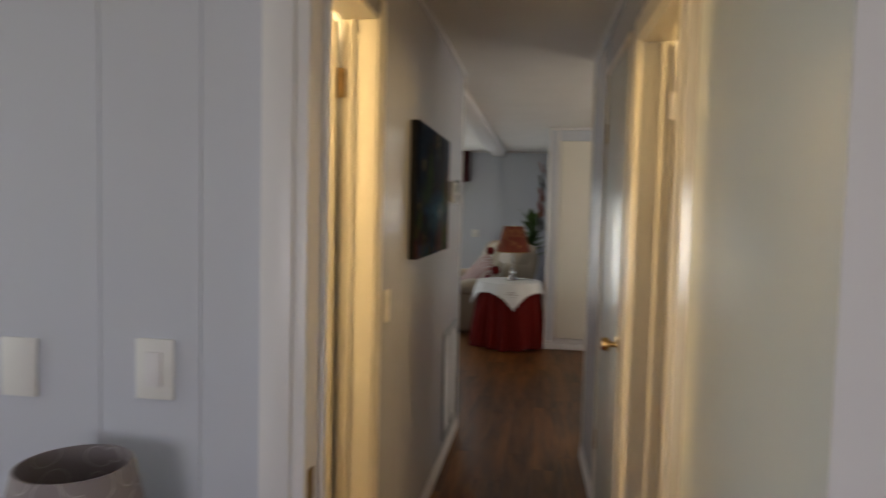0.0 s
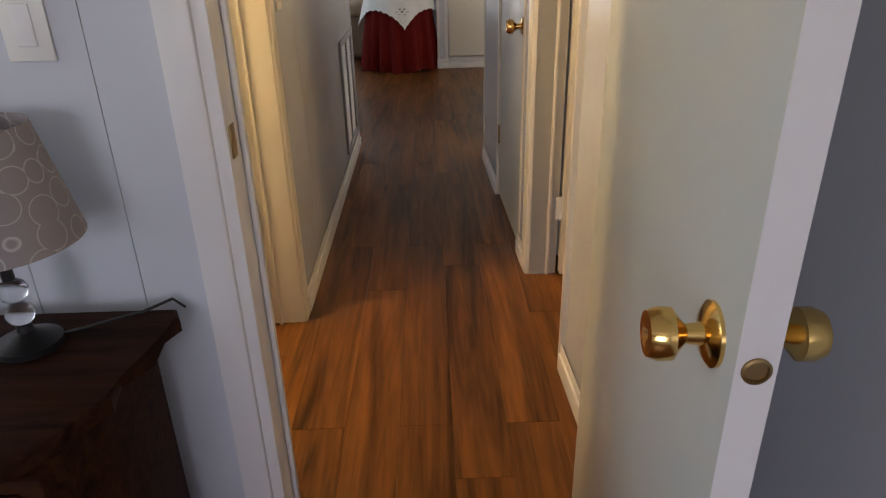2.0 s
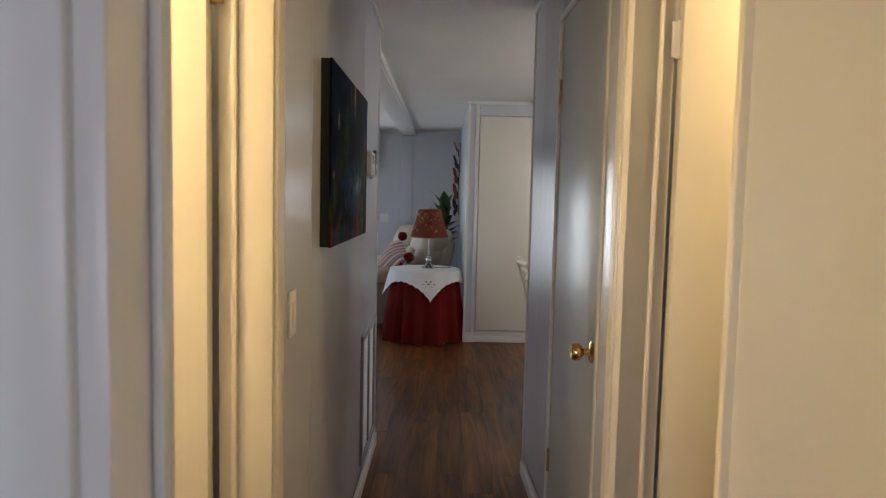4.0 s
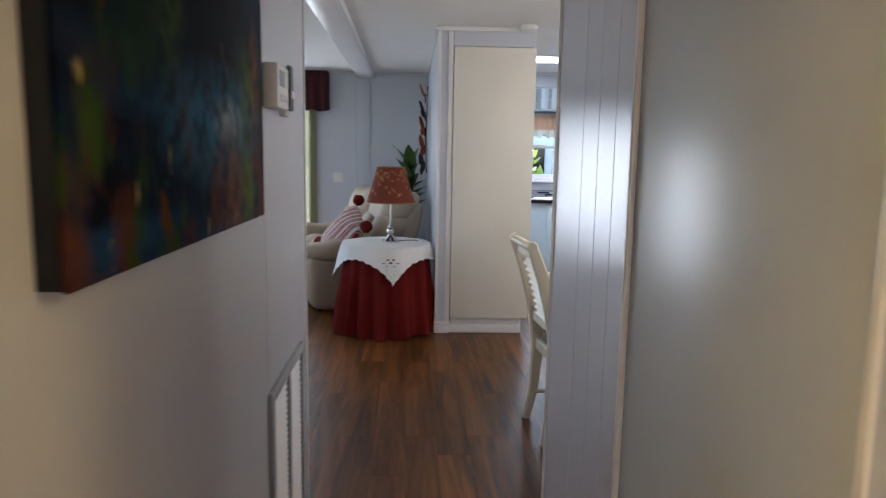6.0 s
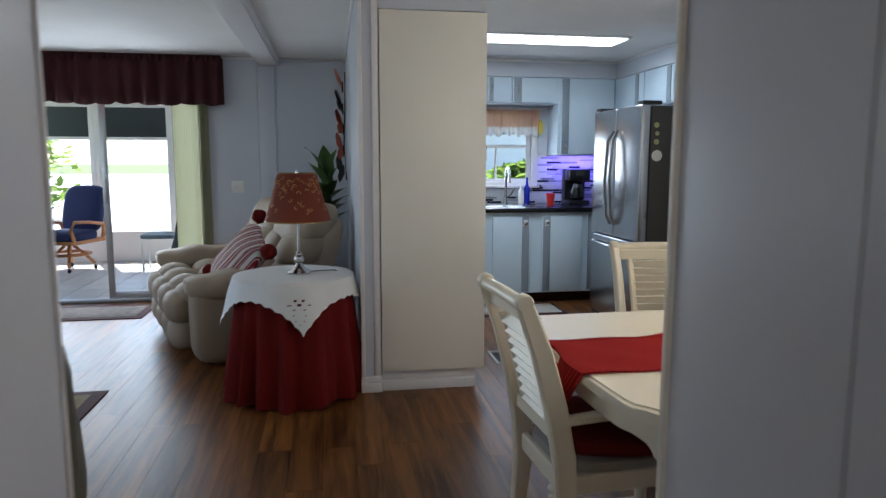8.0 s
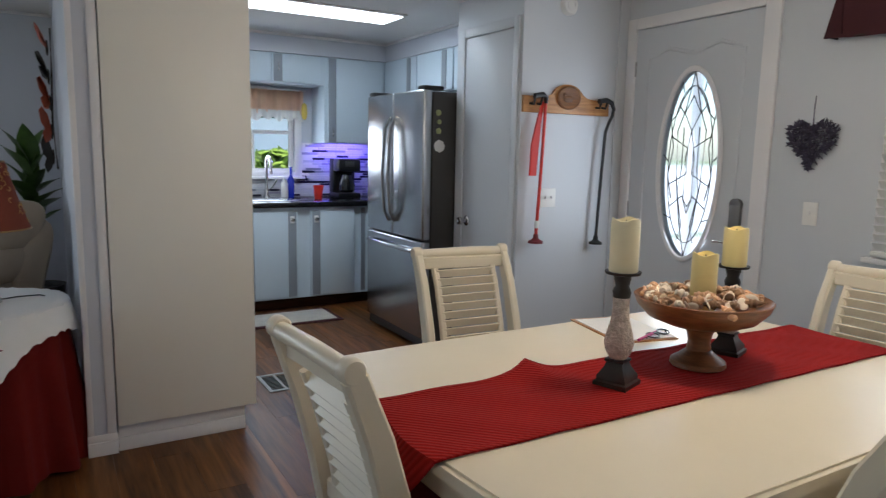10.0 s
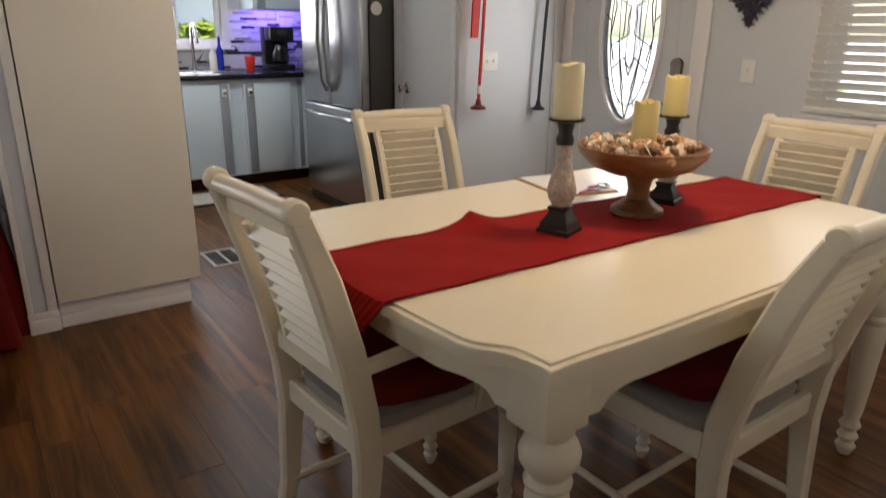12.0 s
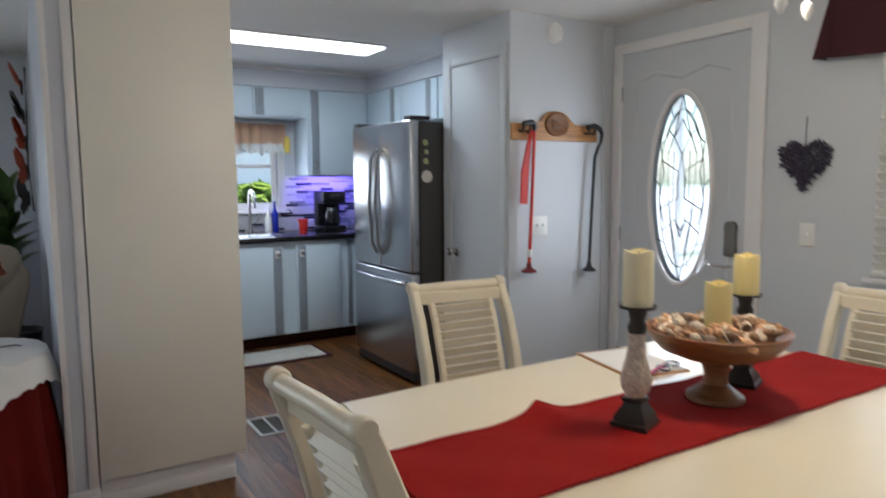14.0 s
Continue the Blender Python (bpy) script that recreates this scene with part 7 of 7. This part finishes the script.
# ---- outdoors ----
GRASS = material("grass", (0.13, 0.18, 0.05), 0.95, vary=0.4, scale=2, fine=40, bump=0.4)
PAVE = material("pale_concrete", (0.55, 0.54, 0.51), 0.9, vary=0.1, scale=2, fine=30, bump=0.2)
structure("ground", box(B(), -300, -300, -0.6, 300, 300, -0.30), GRASS, "sunlit lawn around the house", category="ground")
# pale slab added so the entry glass looks out on white, not lawn
tagged(part("carport_slab", box(B(), 3.7, -30.0, -0.30, 70.0, 13.5, -0.275), PAVE), "added pale slab that whitens the view through the entry glass", "pavement", "", "structure")
# broad bright ground, added to wash out the view past the sun room
tagged(part("driveway", box(B(), -40, 14.0, -0.30, 160, 90.0, -0.27), PAVE), "added pale ground that makes the view outdoors come out white", "road", "", "structure")

# unseen roof, added to dim what the entry glass and dining window look onto
cp = thing("carport", 3.62, 3.5, -0.275, 0, "added unseen roof on posts that shades the slab east of the house", "carport")
part("roof", box(B(), 0.0, -7.0, 2.75, 5.6, 7.0, 2.87, 0.01), TRIM, cp)
for y in (-6.5, -2.2, 2.2, 6.5):
    part("post", box(B(), 5.3, y - 0.05, 0, 5.4, y + 0.05, 2.75, 0.004), TRIM, cp)


def shrub(x, y, r, h, n, seed):
    s = thing("shrub", x, y, -0.30, 0, "leafy green shrub in the sun", "shrub", "shrubs outdoors")
    rg_ = random.Random(seed)
    bm = B()
    for i in range(6):
        a = rg_.uniform(0, 6.28)
        sweep(bm, [(0, 0, 0), (0.3 * r * math.cos(a), 0.3 * r * math.sin(a), 0.4 * h), (0.7 * r * math.cos(a), 0.7 * r * math.sin(a), 0.8 * h)], [0.04, 0.03, 0.012], 6)
    part("trunk", bm, DARKWOOD, s)
    vs, fs = [], []
    for i in range(n):
        a, cz = rg_.uniform(0, 6.28), rg_.uniform(0.08, 1.0)
        rr = r * (rg_.random() ** 0.4) * math.sqrt(max(0.05, 1 - (2 * cz - 1.0) ** 2)) * (0.8 + 0.35 * math.sin(3 * a + seed))
        c = Vector((rr * math.cos(a), rr * math.sin(a), cz * h))
        u = Vector((rg_.uniform(-1, 1), rg_.uniform(-1, 1), rg_.uniform(-0.5, 0.5))).normalized()
        v_ = u.cross(Vector((rg_.uniform(-1, 1), rg_.uniform(-1, 1), 1))).normalized()
        k = len(vs)
        ln = 0.11 * (1 + rg_.random())
        vs += [c - u * ln, c + v_ * ln * 0.45, c + u * ln, c - v_ * ln * 0.45]
        fs.append((k, k + 1, k + 2, k + 3))
    me = bpy.data.meshes.new("crown")
    me.from_pydata(vs, [], fs)
    me.materials.append(FOLIAGE)
    tagged(piece("crown", me, s), kind="stuff")


for i, (x, y, r, h) in enumerate(((-13.5, 30.5, 2.2, 2.9), (-18.5, 33.0, 2.6, 3.6), (1.55, 13.9, 0.8, 2.0), (-24.0, 36.0, 3.0, 4.2), (4.2, 18.0, 1.0, 1.6), (-8.6, 23.0, 1.8, 2.7))):
    shrub(x, y, r, h, 1400, i + 1)
SIDING = material("neighbour_siding", (0.55, 0.60, 0.60), 0.7, vary=0.05, scale=3, fine=20, bump=0.05)
nb = thing("neighbour_house", 6.0, 22.0, -0.30, 0, "pale neighbouring house with a low roof", "house")
part("wall", box(B(), -4.5, -2.0, 0, 5.5, 3.5, 2.7), SIDING, nb)
part("roof", prism(B(), [(-2.5, 2.7), (4.0, 2.7), (0.75, 4.0)], -5, 6), PAVE, nb, at=Euler((radians(90), 0, radians(90))).to_matrix().to_4x4())
for k in range(3):
    w = part("window", box(B(), -3.6 + k * 2.8, -2.03, 0.9, -2.4 + k * 2.8, -2.0, 2.0), BLACKTOP, nb)
    part("frame", box(B(), -3.7 + k * 2.8, -2.05, 0.8, -2.3 + k * 2.8, -2.031, 0.9), TRIM, w)

# ---- floor planks, last ----
PW, PL = 0.152, 1.22
shared = {}


def plank_mesh(ln):
    key = round(ln, 2)
    if key not in shared:
        shared[key] = mesh_of("floor_plank", box(B(), 0.0002, 0.0003, -0.010, PW - 0.0002, ln - 0.0003, 0.0, 0.0005, 1), PLANK)
    return shared[key]


rng = random.Random(21)
far_bm = B()
near = 0
floor_ob = obj["floor"]
x = -4.08
while x < 3.38:
    y = -2.5 - rng.choice((0.0, 0.2, 0.41, 0.61, 0.82, 1.02))
    while y < NORTH:
        y0, y1 = max(y, -2.5), min(y + PL, NORTH + 0.1)
        if y1 - y0 > 0.02:
            cx, cy = x + PW / 2, (y0 + y1) / 2
            hall = -0.55 < cx < 0.65 and 0.3 < cy < 4.9
            rooms = -1.9 < cx < 2.7 and 4.3 < cy < 9.9 and not (cx > 1.2 and cy < 4.6)
            if (hall or rooms) and near < 300:
                piece("floor_plank", plank_mesh(y1 - y0), floor_ob, pose(x, y0, 0))
                near += 1
            else:
                vs = [far_bm.verts.new(p) for p in ((x + 0.0006, y0, -0.0004), (x + PW - 0.0006, y0, -0.0004), (x + PW - 0.0006, y1 - 0.001, -0.0004), (x + 0.0006, y1 - 0.001, -0.0004))]
                far_bm.faces.new(vs)
        y += PL
    x += PW
tagged(part("floor_planks", far_bm, PLANKS_FAR, floor_ob), kind="stuff")
